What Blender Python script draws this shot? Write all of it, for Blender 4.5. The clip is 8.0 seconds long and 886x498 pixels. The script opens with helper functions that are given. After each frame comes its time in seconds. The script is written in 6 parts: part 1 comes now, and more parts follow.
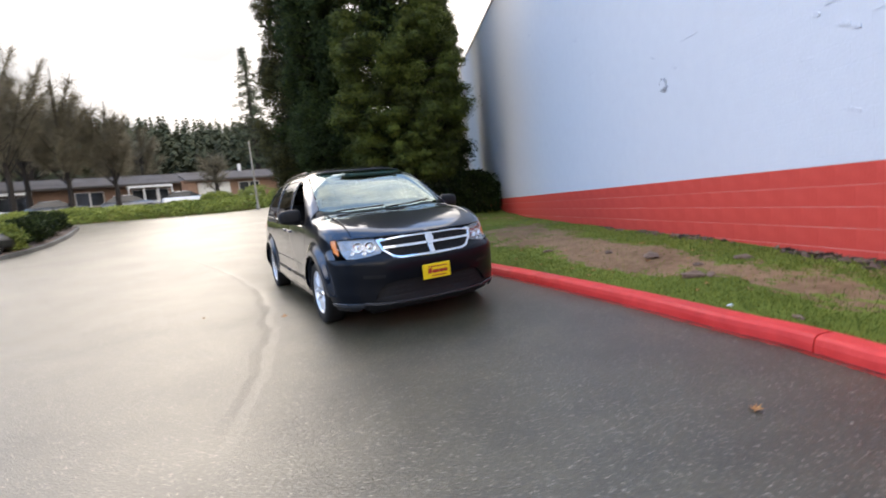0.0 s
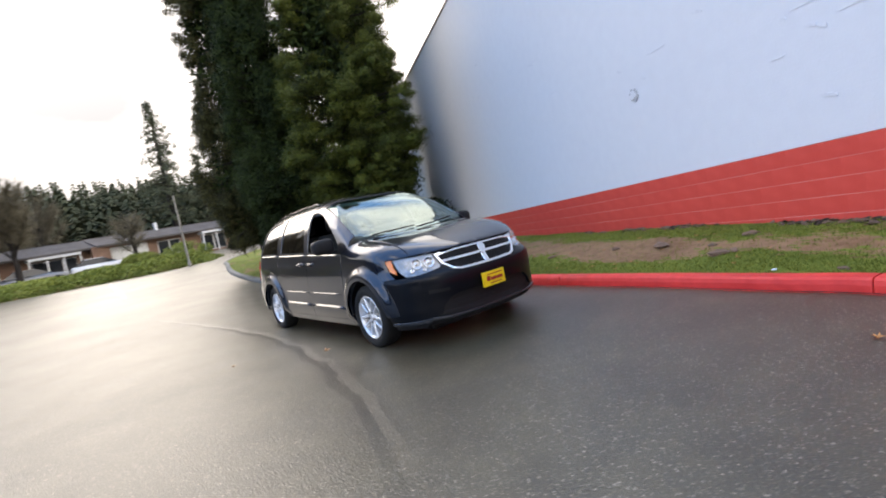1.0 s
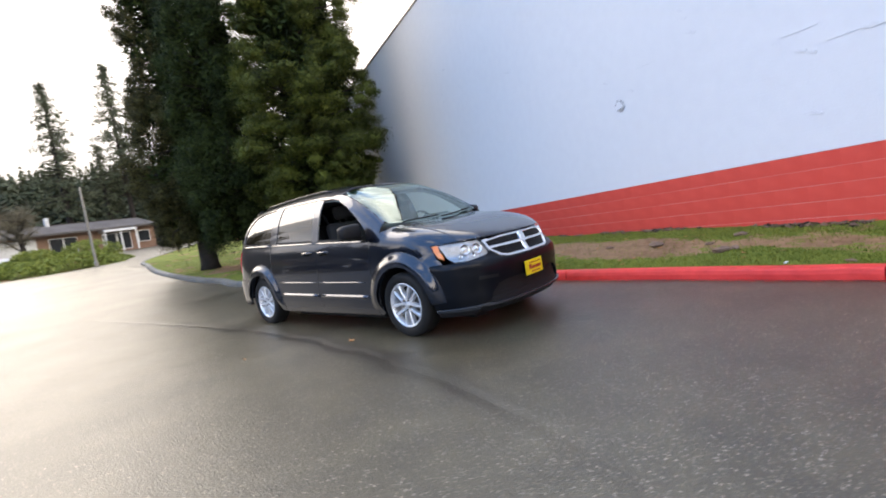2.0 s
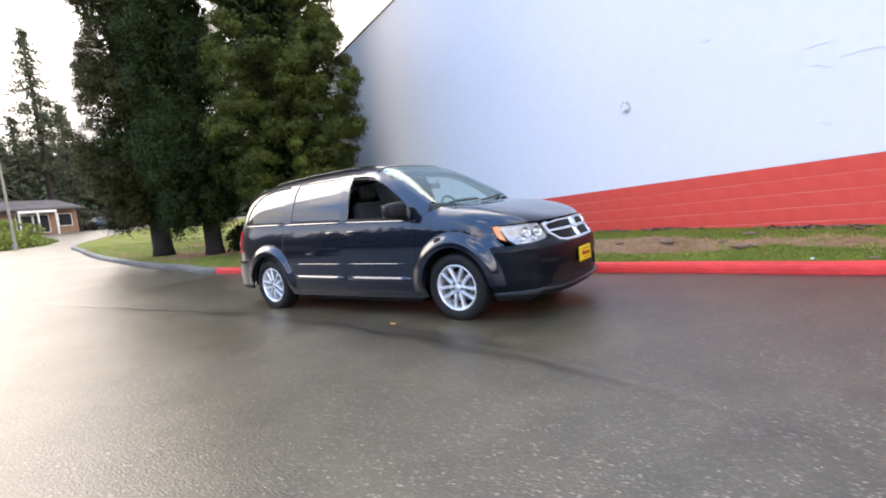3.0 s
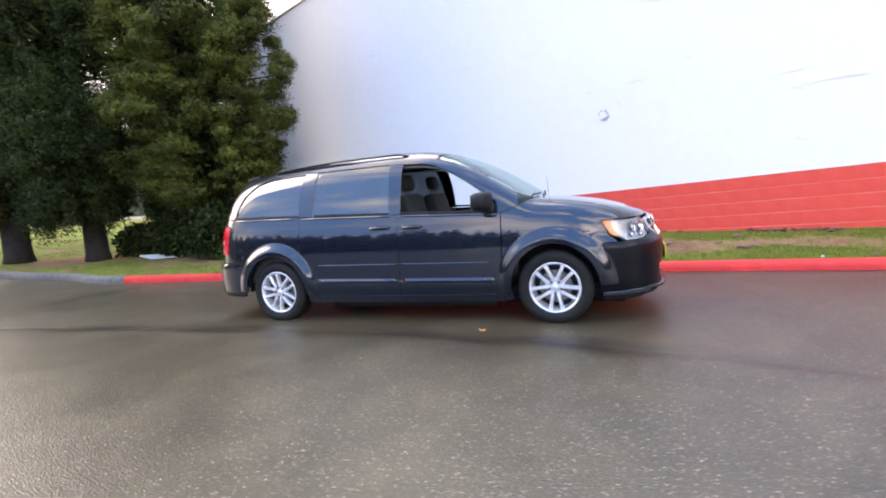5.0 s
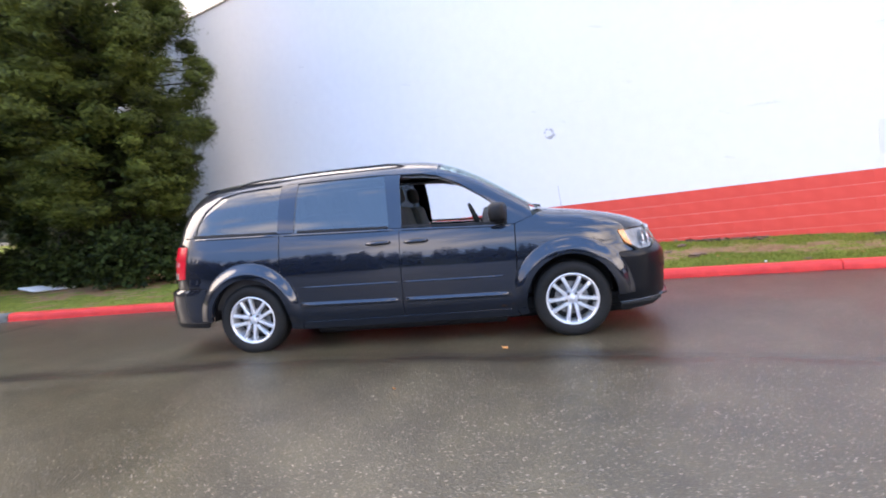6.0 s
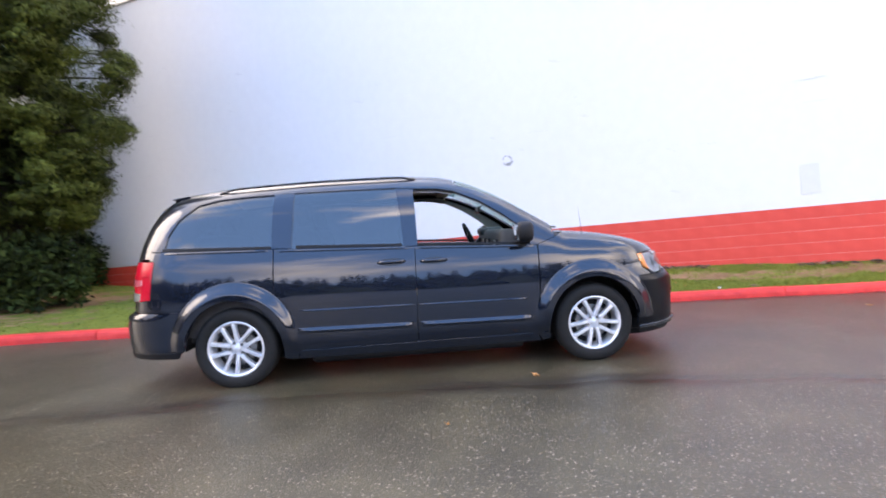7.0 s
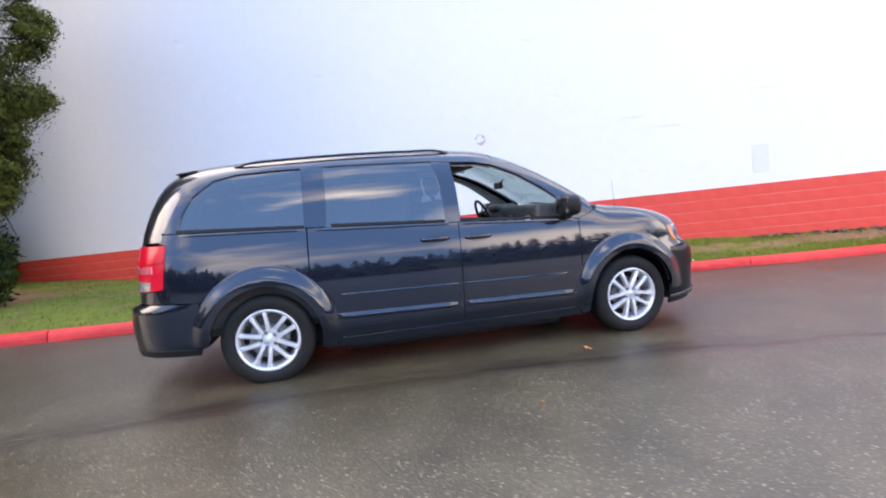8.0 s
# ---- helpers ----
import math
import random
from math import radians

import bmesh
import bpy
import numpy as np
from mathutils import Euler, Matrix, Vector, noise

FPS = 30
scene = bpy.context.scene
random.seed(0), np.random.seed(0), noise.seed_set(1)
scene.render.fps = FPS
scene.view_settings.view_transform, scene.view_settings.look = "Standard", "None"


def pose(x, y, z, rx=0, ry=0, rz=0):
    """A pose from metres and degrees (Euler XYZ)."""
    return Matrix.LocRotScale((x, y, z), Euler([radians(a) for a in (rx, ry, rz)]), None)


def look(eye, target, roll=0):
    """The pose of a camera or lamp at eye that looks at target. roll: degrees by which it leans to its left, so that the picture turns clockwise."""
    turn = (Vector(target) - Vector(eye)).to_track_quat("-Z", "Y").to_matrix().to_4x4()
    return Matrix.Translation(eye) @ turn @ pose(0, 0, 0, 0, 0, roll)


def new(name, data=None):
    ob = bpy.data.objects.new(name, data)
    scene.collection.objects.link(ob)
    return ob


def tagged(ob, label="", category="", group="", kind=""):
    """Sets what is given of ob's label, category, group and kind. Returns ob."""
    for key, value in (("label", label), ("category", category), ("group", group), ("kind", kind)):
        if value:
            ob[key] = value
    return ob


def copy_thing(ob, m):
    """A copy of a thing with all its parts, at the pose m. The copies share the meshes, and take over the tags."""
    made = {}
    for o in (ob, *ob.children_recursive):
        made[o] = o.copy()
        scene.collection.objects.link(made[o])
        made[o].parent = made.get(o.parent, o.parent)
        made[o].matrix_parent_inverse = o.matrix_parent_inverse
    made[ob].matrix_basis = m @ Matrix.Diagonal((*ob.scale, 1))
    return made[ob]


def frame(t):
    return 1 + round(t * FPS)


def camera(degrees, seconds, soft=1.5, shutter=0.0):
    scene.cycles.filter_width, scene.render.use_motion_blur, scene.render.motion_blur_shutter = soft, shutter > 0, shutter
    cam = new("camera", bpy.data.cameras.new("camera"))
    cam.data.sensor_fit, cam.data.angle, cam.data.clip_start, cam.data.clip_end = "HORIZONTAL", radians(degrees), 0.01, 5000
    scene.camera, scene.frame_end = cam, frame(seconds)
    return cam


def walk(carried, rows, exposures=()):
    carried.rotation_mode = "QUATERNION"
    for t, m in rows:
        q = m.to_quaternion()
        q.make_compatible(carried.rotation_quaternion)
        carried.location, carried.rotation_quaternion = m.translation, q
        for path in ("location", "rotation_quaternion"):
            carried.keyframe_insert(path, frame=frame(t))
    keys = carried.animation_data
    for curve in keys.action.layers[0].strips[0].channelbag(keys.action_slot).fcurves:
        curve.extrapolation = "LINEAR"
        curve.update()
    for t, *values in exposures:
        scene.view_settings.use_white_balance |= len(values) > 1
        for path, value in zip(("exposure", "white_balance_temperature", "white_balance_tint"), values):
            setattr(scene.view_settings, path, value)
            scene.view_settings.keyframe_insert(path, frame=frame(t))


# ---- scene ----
cam = camera(85.3, 8.0, soft=1.85, shutter=0.5)
PATH = [
    (0, (0.529, 1.861, 1.323), (0.647, 3.843, 1.083), -5.7),
    (0.5, (-0.129, 1.91, 1.261), (0.143, 3.877, 1.019), -9.9),
    (1, (-0.784, 1.952, 1.278), (-0.35, 3.899, 1.136), -11.8),
    (1.5, (-1.421, 2.127, 1.252), (-0.78, 4.017, 1.127), -10.4),
    (1.7, (-1.655, 2.235, 1.284), (-0.979, 4.111, 1.127), -9.8),
    (2.8, (-2.851, 2.893, 1.179), (-1.857, 4.623, 1.041), -8.6),
    (3, (-3.007, 3.056, 1.199), (-2.024, 4.788, 1.013), -6.5),
    (3.5, (-3.495, 3.401, 1.241), (-2.358, 5.043, 1.13), -5.2),
    (4, (-3.884, 3.848, 1.244), (-2.64, 5.403, 1.063), -5.3),
    (4.2, (-3.954, 4.054, 1.233), (-2.693, 5.597, 1.067), -4.4),
    (5.3, (-4.509, 5.151, 1.231), (-3.034, 6.488, 1.036), -5.0),
    (5.5, (-4.582, 5.358, 1.227), (-3.074, 6.662, 1.066), -4.7),
    (6, (-4.777, 5.851, 1.236), (-3.09, 6.915, 1.082), -5.5),
    (6.5, (-4.845, 6.395, 1.239), (-3.093, 7.347, 1.073), -6.8),
    (7, (-4.965, 6.907, 1.233), (-3.096, 7.613, 1.159), -3.6),
    (7.5, (-5.035, 7.419, 1.193), (-3.113, 7.932, 0.99), -3.7),
    (8, (-5.071, 7.949, 1.219), (-3.118, 8.35, 1.062), -4.5),
]
walk(cam, [(t, look(eye, target, roll)) for t, eye, target, roll in PATH],
     [(0.0, 1.18, 7800, 14), (1.0, 1.13, 7800, 14), (1.5, 1.18, 7900, 14), (3.0, 1.62, 7950, 16), (4.0, 1.85, 8200, 20), (8.0, 1.80, 8200, 20)])

# ---- world and sun ----
SUN_TURN, SUN_HEIGHT = radians(334), radians(34)
world = bpy.data.worlds.new("sky")
scene.world = world
world.use_nodes = True
wn, wl = world.node_tree.nodes, world.node_tree.links
wn.clear()
w_out = wn.new("ShaderNodeOutputWorld")
w_bg = wn.new("ShaderNodeBackground")
w_sky = wn.new("ShaderNodeTexSky")
w_sky.sky_type, w_sky.sun_disc = "NISHITA", False
w_sky.sun_elevation, w_sky.sun_rotation = SUN_HEIGHT, SUN_TURN
w_sky.air_density, w_sky.dust_density = 1.2, 1.5
w_tc = wn.new("ShaderNodeTexCoord")
w_map = wn.new("ShaderNodeMapping")
w_map.inputs["Scale"].default_value = (1.0, 1.0, 2.6)
w_noise = wn.new("ShaderNodeTexNoise")
w_noise.inputs["Scale"].default_value = 1.5
w_noise.inputs["Detail"].default_value = 6.0
w_noise.inputs["Roughness"].default_value = 0.55
w_ramp = wn.new("ShaderNodeValToRGB")
w_ramp.color_ramp.elements[0].position, w_ramp.color_ramp.elements[1].position = 0.42, 0.60
w_mix = wn.new("ShaderNodeMixRGB")
# lit and shaded parts of the cloud, and a bright veil over the blue
w_noise2 = wn.new("ShaderNodeTexNoise")
w_noise2.inputs["Scale"].default_value = 2.2
w_noise2.inputs["Detail"].default_value = 5.0
w_cloud = wn.new("ShaderNodeValToRGB")
w_cloud.color_ramp.elements[0].position, w_cloud.color_ramp.elements[1].position = 0.40, 0.70
w_cloud.color_ramp.elements[0].color, w_cloud.color_ramp.elements[1].color = (5.6, 6.1, 6.9, 1), (15.2, 15.6, 16.2, 1)
wl.new(w_map.outputs["Vector"], w_noise2.inputs["Vector"])
wl.new(w_noise2.outputs["Fac"], w_cloud.inputs["Fac"])
wl.new(w_cloud.outputs["Color"], w_mix.inputs["Color2"])
w_veil = wn.new("ShaderNodeMixRGB")
w_veil.inputs["Fac"].default_value = 0.85
w_veil.inputs["Color2"].default_value = (1.4, 3.6, 8.4, 1)
wl.new(w_tc.outputs["Generated"], w_map.inputs["Vector"])
wl.new(w_map.outputs["Vector"], w_noise.inputs["Vector"])
w_dot = wn.new("ShaderNodeVectorMath")
w_dot.operation = "DOT_PRODUCT"
w_dot.inputs[1].default_value = (0.16, 0.06, -0.34)
w_add = wn.new("ShaderNodeMath")
w_add.operation = "ADD"
w_more = wn.new("ShaderNodeMath")
w_more.operation = "ADD"
w_more.inputs[1].default_value = 0.235
wl.new(w_tc.outputs["Generated"], w_dot.inputs[0])
wl.new(w_dot.outputs["Value"], w_add.inputs[0])
wl.new(w_noise.outputs["Fac"], w_add.inputs[1])
wl.new(w_add.outputs[0], w_more.inputs[0])
wl.new(w_more.outputs[0], w_ramp.inputs["Fac"])
wl.new(w_ramp.outputs["Color"], w_mix.inputs["Fac"])
wl.new(w_sky.outputs["Color"], w_veil.inputs["Color1"])
wl.new(w_veil.outputs["Color"], w_mix.inputs["Color1"])
# a greyer bank of cloud low in the north
w_low, w_dim, w_bank = wn.new("ShaderNodeVectorMath"), wn.new("ShaderNodeMapRange"), wn.new("ShaderNodeMixRGB")
w_low.operation, w_bank.blend_type = "DOT_PRODUCT", "MULTIPLY"
w_low.inputs[1].default_value = (-0.15, 1.0, -1.1)
w_dim.inputs["From Min"].default_value, w_dim.inputs["From Max"].default_value = 0.0, 0.85
w_dim.inputs["To Min"].default_value, w_dim.inputs["To Max"].default_value = 1.0, 0.33
w_bank.inputs["Fac"].default_value = 1.0
wl.new(w_tc.outputs["Generated"], w_low.inputs[0])
wl.new(w_low.outputs["Value"], w_dim.inputs["Value"])
wl.new(w_mix.outputs["Color"], w_bank.inputs["Color1"])
wl.new(w_dim.outputs["Result"], w_bank.inputs["Color2"])
wl.new(w_bank.outputs["Color"], w_bg.inputs["Color"])
w_bg.inputs["Strength"].default_value = 0.15
wl.new(w_bg.outputs["Background"], w_out.inputs["Surface"])

sun_data = bpy.data.lights.new("sun", "SUN")
sun_data.energy, sun_data.angle, sun_data.color = 0.8, radians(42), (1.0, 0.97, 0.93)
sun = new("sun", sun_data)
# towards the low sun behind thin cloud
sun_way = Vector((math.sin(SUN_TURN) * math.cos(SUN_HEIGHT), math.cos(SUN_TURN) * math.cos(SUN_HEIGHT), math.sin(SUN_HEIGHT)))
sun.matrix_world = look(sun_way * 60, (0, 0, 0))


# ---- materials ----
def material(name, dark, light, rough=0.5, scale=6.0, rough_vary=0.0, bump=0.0, bump_scale=60.0, metal=0.0, coat=0.0,
             coat_rough=0.05, large=0.6, spec=0.5, island=0.0, piece=0.0, detail=5.0):
    """A principled material with colour at two scales, fine relief and varied gloss."""
    m = bpy.data.materials.new(name)
    m.use_nodes = True
    nt = m.node_tree
    b = nt.nodes["Principled BSDF"]
    tc = nt.nodes.new("ShaderNodeTexCoord")
    fine, broad = nt.nodes.new("ShaderNodeTexNoise"), nt.nodes.new("ShaderNodeTexNoise")
    fine.inputs["Scale"].default_value, fine.inputs["Detail"].default_value = scale, detail
    broad.inputs["Scale"].default_value, broad.inputs["Detail"].default_value = large, 3.0
    add = nt.nodes.new("ShaderNodeMath")
    add.operation = "ADD"
    half = nt.nodes.new("ShaderNodeMath")
    half.operation = "MULTIPLY"
    half.inputs[1].default_value = 0.5
    for n in (fine, broad):
        nt.links.new(tc.outputs["Object"], n.inputs["Vector"])
    nt.links.new(fine.outputs["Fac"], add.inputs[0])
    nt.links.new(broad.outputs["Fac"], add.inputs[1])
    nt.links.new(add.outputs[0], half.inputs[0])
    last = half
    for amount, kind in ((island, "geo"), (piece, "obj")):
        if amount:
            src = nt.nodes.new("ShaderNodeNewGeometry" if kind == "geo" else "ShaderNodeObjectInfo")
            mul = nt.nodes.new("ShaderNodeMath")
            mul.operation = "MULTIPLY_ADD"
            mul.inputs[1].default_value = amount
            nt.links.new(src.outputs["Random Per Island" if kind == "geo" else "Random"], mul.inputs[0])
            nt.links.new(last.outputs[0], mul.inputs[2])
            off = nt.nodes.new("ShaderNodeMath")
            off.operation = "SUBTRACT"
            off.inputs[1].default_value = amount / 2
            nt.links.new(mul.outputs[0], off.inputs[0])
            last = off
    ramp = nt.nodes.new("ShaderNodeValToRGB")
    ramp.color_ramp.elements[0].position, ramp.color_ramp.elements[1].position = 0.32, 0.68
    ramp.color_ramp.elements[0].color, ramp.color_ramp.elements[1].color = (*dark, 1), (*light, 1)
    nt.links.new(last.outputs[0], ramp.inputs["Fac"])
    nt.links.new(ramp.outputs["Color"], b.inputs["Base Color"])
    b.inputs["Metallic"].default_value = metal
    b.inputs["Specular IOR Level"].default_value = spec
    b.inputs["Coat Weight"].default_value, b.inputs["Coat Roughness"].default_value = coat, coat_rough
    b.inputs["Roughness"].default_value = rough
    if rough_vary:
        rr = nt.nodes.new("ShaderNodeMapRange")
        rr.inputs["From Min"].default_value, rr.inputs["From Max"].default_value = 0.3, 0.7
        rr.inputs["To Min"].default_value, rr.inputs["To Max"].default_value = max(0.02, rough - rough_vary), min(1, rough + rough_vary)
        nt.links.new(broad.outputs["Fac"], rr.inputs["Value"])
        nt.links.new(rr.outputs["Result"], b.inputs["Roughness"])
    if bump:
        bn, bp = nt.nodes.new("ShaderNodeTexNoise"), nt.nodes.new("ShaderNodeBump")
        bn.inputs["Scale"].default_value, bn.inputs["Detail"].default_value = bump_scale, 4.0
        bp.inputs["Strength"].default_value, bp.inputs["Distance"].default_value = bump, 0.01
        nt.links.new(tc.outputs["Object"], bn.inputs["Vector"])
        nt.links.new(bn.outputs["Fac"], bp.inputs["Height"])
        nt.links.new(bp.outputs["Normal"], b.inputs["Normal"])
    return m


def thin_glass(name, tint, gloss=0.12, power=4.0, film=(0.8, 0.8, 0.8)):
    """A thin pane: tinted see-through with a mirror film whose share follows Fresnel."""
    m = bpy.data.materials.new(name)
    m.use_nodes = True
    nt = m.node_tree
    nt.nodes.clear()
    out = nt.nodes.new("ShaderNodeOutputMaterial")
    mix = nt.nodes.new("ShaderNodeMixShader")
    tr, gl = nt.nodes.new("ShaderNodeBsdfTransparent"), nt.nodes.new("ShaderNodeBsdfGlossy")
    tr.inputs["Color"].default_value = (*tint, 1)
    gl.inputs["Roughness"].default_value = 0.01
    gl.inputs["Color"].default_value = (*film, 1)
    fr, ma, po = nt.nodes.new("ShaderNodeLayerWeight"), nt.nodes.new("ShaderNodeMath"), nt.nodes.new("ShaderNodeMath")
    fr.inputs["Blend"].default_value = 0.5
    po.operation, ma.operation = "POWER", "ADD"
    po.inputs[1].default_value = power
    ma.inputs[1].default_value = gloss
    ma.use_clamp = True
    nt.links.new(fr.outputs["Facing"], po.inputs[0])
    nt.links.new(po.outputs[0], ma.inputs[0])
    nt.links.new(ma.outputs[0], mix.inputs[0])
    nt.links.new(tr.outputs[0], mix.inputs[1])
    nt.links.new(gl.outputs[0], mix.inputs[2])
    nt.links.new(mix.outputs[0], out.inputs["Surface"])
    return m


def asphalt_material():
    m = material("wet_asphalt", (0.027, 0.0222, 0.0110), (0.073, 0.0602, 0.031), rough=0.42, scale=90, large=2.2, coat=0.0, spec=0.8)
    nt = m.node_tree
    b = nt.nodes["Principled BSDF"]
    tc = nt.nodes.new("ShaderNodeTexCoord")
    # pale stone chips
    vor = nt.nodes.new("ShaderNodeTexVoronoi")
    vor.inputs["Scale"].default_value = 130
    chip = nt.nodes.new("ShaderNodeValToRGB")
    chip.color_ramp.elements[0].position, chip.color_ramp.elements[1].position = 0.89, 0.995
    sep = nt.nodes.new("ShaderNodeSeparateColor")
    mix = nt.nodes.new("ShaderNodeMixRGB")
    mix.inputs["Color2"].default_value = (0.165, 0.138, 0.100, 1)
    ramp = next(n for n in nt.nodes if n.type == "VALTORGB" and n != chip)
    nt.links.new(tc.outputs["Object"], vor.inputs["Vector"])
    nt.links.new(vor.outputs["Color"], sep.inputs["Color"])
    nt.links.new(sep.outputs["Red"], chip.inputs["Fac"])
    nt.links.new(chip.outputs["Color"], mix.inputs["Fac"])
    nt.links.new(ramp.outputs["Color"], mix.inputs["Color1"])
    # a few larger stones, and mottling where the surface has dried or stayed wet
    vor2, sep2, chip2, mix2 = nt.nodes.new("ShaderNodeTexVoronoi"), nt.nodes.new("ShaderNodeSeparateColor"), nt.nodes.new("ShaderNodeValToRGB"), nt.nodes.new("ShaderNodeMixRGB")
    vor2.inputs["Scale"].default_value = 112
    chip2.color_ramp.elements[0].position, chip2.color_ramp.elements[1].position = 0.962, 0.985
    mix2.inputs["Color2"].default_value = (0.31, 0.26, 0.20, 1)
    nt.links.new(tc.outputs["Object"], vor2.inputs["Vector"])
    nt.links.new(vor2.outputs["Color"], sep2.inputs["Color"])
    nt.links.new(sep2.outputs["Green"], chip2.inputs["Fac"])
    nt.links.new(chip2.outputs["Color"], mix2.inputs["Fac"])
    nt.links.new(mix.outputs["Color"], mix2.inputs["Color1"])
    mott, tone, shade = nt.nodes.new("ShaderNodeTexNoise"), nt.nodes.new("ShaderNodeValToRGB"), nt.nodes.new("ShaderNodeMixRGB")
    mott.inputs["Scale"].default_value, mott.inputs["Detail"].default_value, mott.inputs["Roughness"].default_value = 1.7, 7.0, 0.6
    tone.color_ramp.elements[0].position, tone.color_ramp.elements[1].position = 0.38, 0.64
    tone.color_ramp.elements[0].color, tone.color_ramp.elements[1].color = (0.82, 0.81, 0.80, 1), (1.06, 1.06, 1.06, 1)
    shade.blend_type = "MULTIPLY"
    shade.inputs["Fac"].default_value = 1.0
    nt.links.new(tc.outputs["Object"], mott.inputs["Vector"])
    nt.links.new(mott.outputs["Fac"], tone.inputs["Fac"])
    nt.links.new(mix2.outputs["Color"], shade.inputs["Color1"])
    nt.links.new(tone.outputs["Color"], shade.inputs["Color2"])
    mix = shade
    # a damp hollow that winds along the lane: dark, smooth, broken up
    sx = nt.nodes.new("ShaderNodeSeparateXYZ")
    nt.links.new(tc.outputs["Object"], sx.inputs["Vector"])

    def calc(op, a, b_, clamp=False):
        n = nt.nodes.new("ShaderNodeMath")
        n.operation, n.use_clamp = op, clamp
        for k, v in enumerate((a, b_)):
            if isinstance(v, (int, float)):
                n.inputs[k].default_value = v
            else:
                nt.links.new(v, n.inputs[k])
        return n.outputs[0]

    X, Y = sx.outputs["X"], sx.outputs["Y"]
    back = calc("SUBTRACT", Y, 5.0)
    line_x = calc("SUBTRACT", calc("MULTIPLY", calc("MULTIPLY", back, back), -0.0375), calc("ADD", 0.74, calc("MULTIPLY", back, 0.11)))
    wander = nt.nodes.new("ShaderNodeTexNoise")
    wander.inputs["Scale"].default_value, wander.inputs["Detail"].default_value = 1.3, 5.0
    nt.links.new(tc.outputs["Object"], wander.inputs["Vector"])
    off = calc("ABSOLUTE", calc("ADD", calc("SUBTRACT", X, line_x), calc("MULTIPLY", calc("SUBTRACT", wander.outputs["Fac"], 0.5), 0.30)), 0.0)
    band = calc("MULTIPLY", calc("SUBTRACT", 1.0, calc("MULTIPLY", off, 4.2)), 1.5, True)
    gaps = nt.nodes.new("ShaderNodeTexNoise")
    gaps.inputs["Scale"].default_value, gaps.inputs["Detail"].default_value = 0.75, 3.0
    nt.links.new(tc.outputs["Object"], gaps.inputs["Vector"])
    there = calc("ADD", 0.65, calc("MULTIPLY", calc("SUBTRACT", gaps.outputs["Fac"], 0.45), 3.0), True)
    reach = calc("MULTIPLY", calc("MULTIPLY", calc("SUBTRACT", Y, 4.4), 0.6, True), calc("MULTIPLY", calc("SUBTRACT", 13.8, Y), 0.6, True))
    damp = calc("MULTIPLY", calc("MULTIPLY", band, there), reach)
    wet = nt.nodes.new("ShaderNodeMixRGB")
    wet.inputs["Color2"].default_value = (0.022, 0.017, 0.011, 1)
    nt.links.new(calc("MULTIPLY", damp, 0.92), wet.inputs["Fac"])
    nt.links.new(mix.outputs["Color"], wet.inputs["Color1"])
    nt.links.new(wet.outputs["Color"], b.inputs["Base Color"])
    # uneven film of water
    film = nt.nodes.new("ShaderNodeTexNoise")
    film.inputs["Scale"].default_value, film.inputs["Detail"].default_value = 0.5, 2.5
    rr = nt.nodes.new("ShaderNodeMapRange")
    rr.inputs["From Min"].default_value, rr.inputs["From Max"].default_value = 0.35, 0.65
    rr.inputs["To Min"].default_value, rr.inputs["To Max"].default_value = 0.34, 0.43
    nt.links.new(tc.outputs["Object"], film.inputs["Vector"])
    nt.links.new(film.outputs["Fac"], rr.inputs["Value"])
    nt.links.new(calc("SUBTRACT", rr.outputs["Result"], calc("MULTIPLY", damp, 0.05)), b.inputs["Roughness"])
    grain, bp = nt.nodes.new("ShaderNodeTexVoronoi"), nt.nodes.new("ShaderNodeBump")
    grain.inputs["Scale"].default_value = 85
    bp.inputs["Strength"].default_value, bp.inputs["Distance"].default_value = 0.38, 0.006
    nt.links.new(tc.outputs["Object"], grain.inputs["Vector"])
    nt.links.new(grain.outputs["Distance"], bp.inputs["Height"])
    gully = nt.nodes.new("ShaderNodeBump")
    gully.invert = True
    gully.inputs["Strength"].default_value, gully.inputs["Distance"].default_value = 1.0, 0.006
    nt.links.new(calc("MULTIPLY", calc("SUBTRACT", 1.0, calc("MULTIPLY", off, 10.5), True), calc("MULTIPLY", calc("SUBTRACT", Y, 3.6), 0.8, True)), gully.inputs["Height"])
    nt.links.new(gully.outputs["Normal"], bp.inputs["Normal"])
    nt.links.new(bp.outputs["Normal"], b.inputs["Normal"])
    return m


ASPHALT = asphalt_material()
SEAM = material("damp_asphalt", (0.010, 0.009, 0.008), (0.022, 0.019, 0.017), rough=0.4, scale=60, rough_vary=0.1, bump=0.3, bump_scale=85)
GRASS = material("winter_grass", (0.080, 0.100, 0.016), (0.185, 0.205, 0.034), rough=0.95, scale=7, large=0.9, bump=0.6, bump_scale=90, spec=0.15)
SOIL = material("bare_soil", (0.155, 0.080, 0.040), (0.32, 0.185, 0.10), rough=0.95, scale=11, large=1.6, bump=0.8, bump_scale=45, spec=0.15)
BLADE = material("grass_blade", (0.105, 0.130, 0.020), (0.245, 0.262, 0.048), rough=0.8, scale=3, large=0.7, island=0.5, spec=0.15)
VENT = material("grey_vent_paint", (0.62, 0.63, 0.66), (0.68, 0.69, 0.72), rough=0.5, scale=6)
KERB_RED = material("red_kerb_paint", (0.60, 0.032, 0.028), (0.82, 0.060, 0.048), rough=0.6, scale=8, large=1.5, rough_vary=0.15, bump=0.35, bump_scale=45, piece=0.25, spec=0.35)
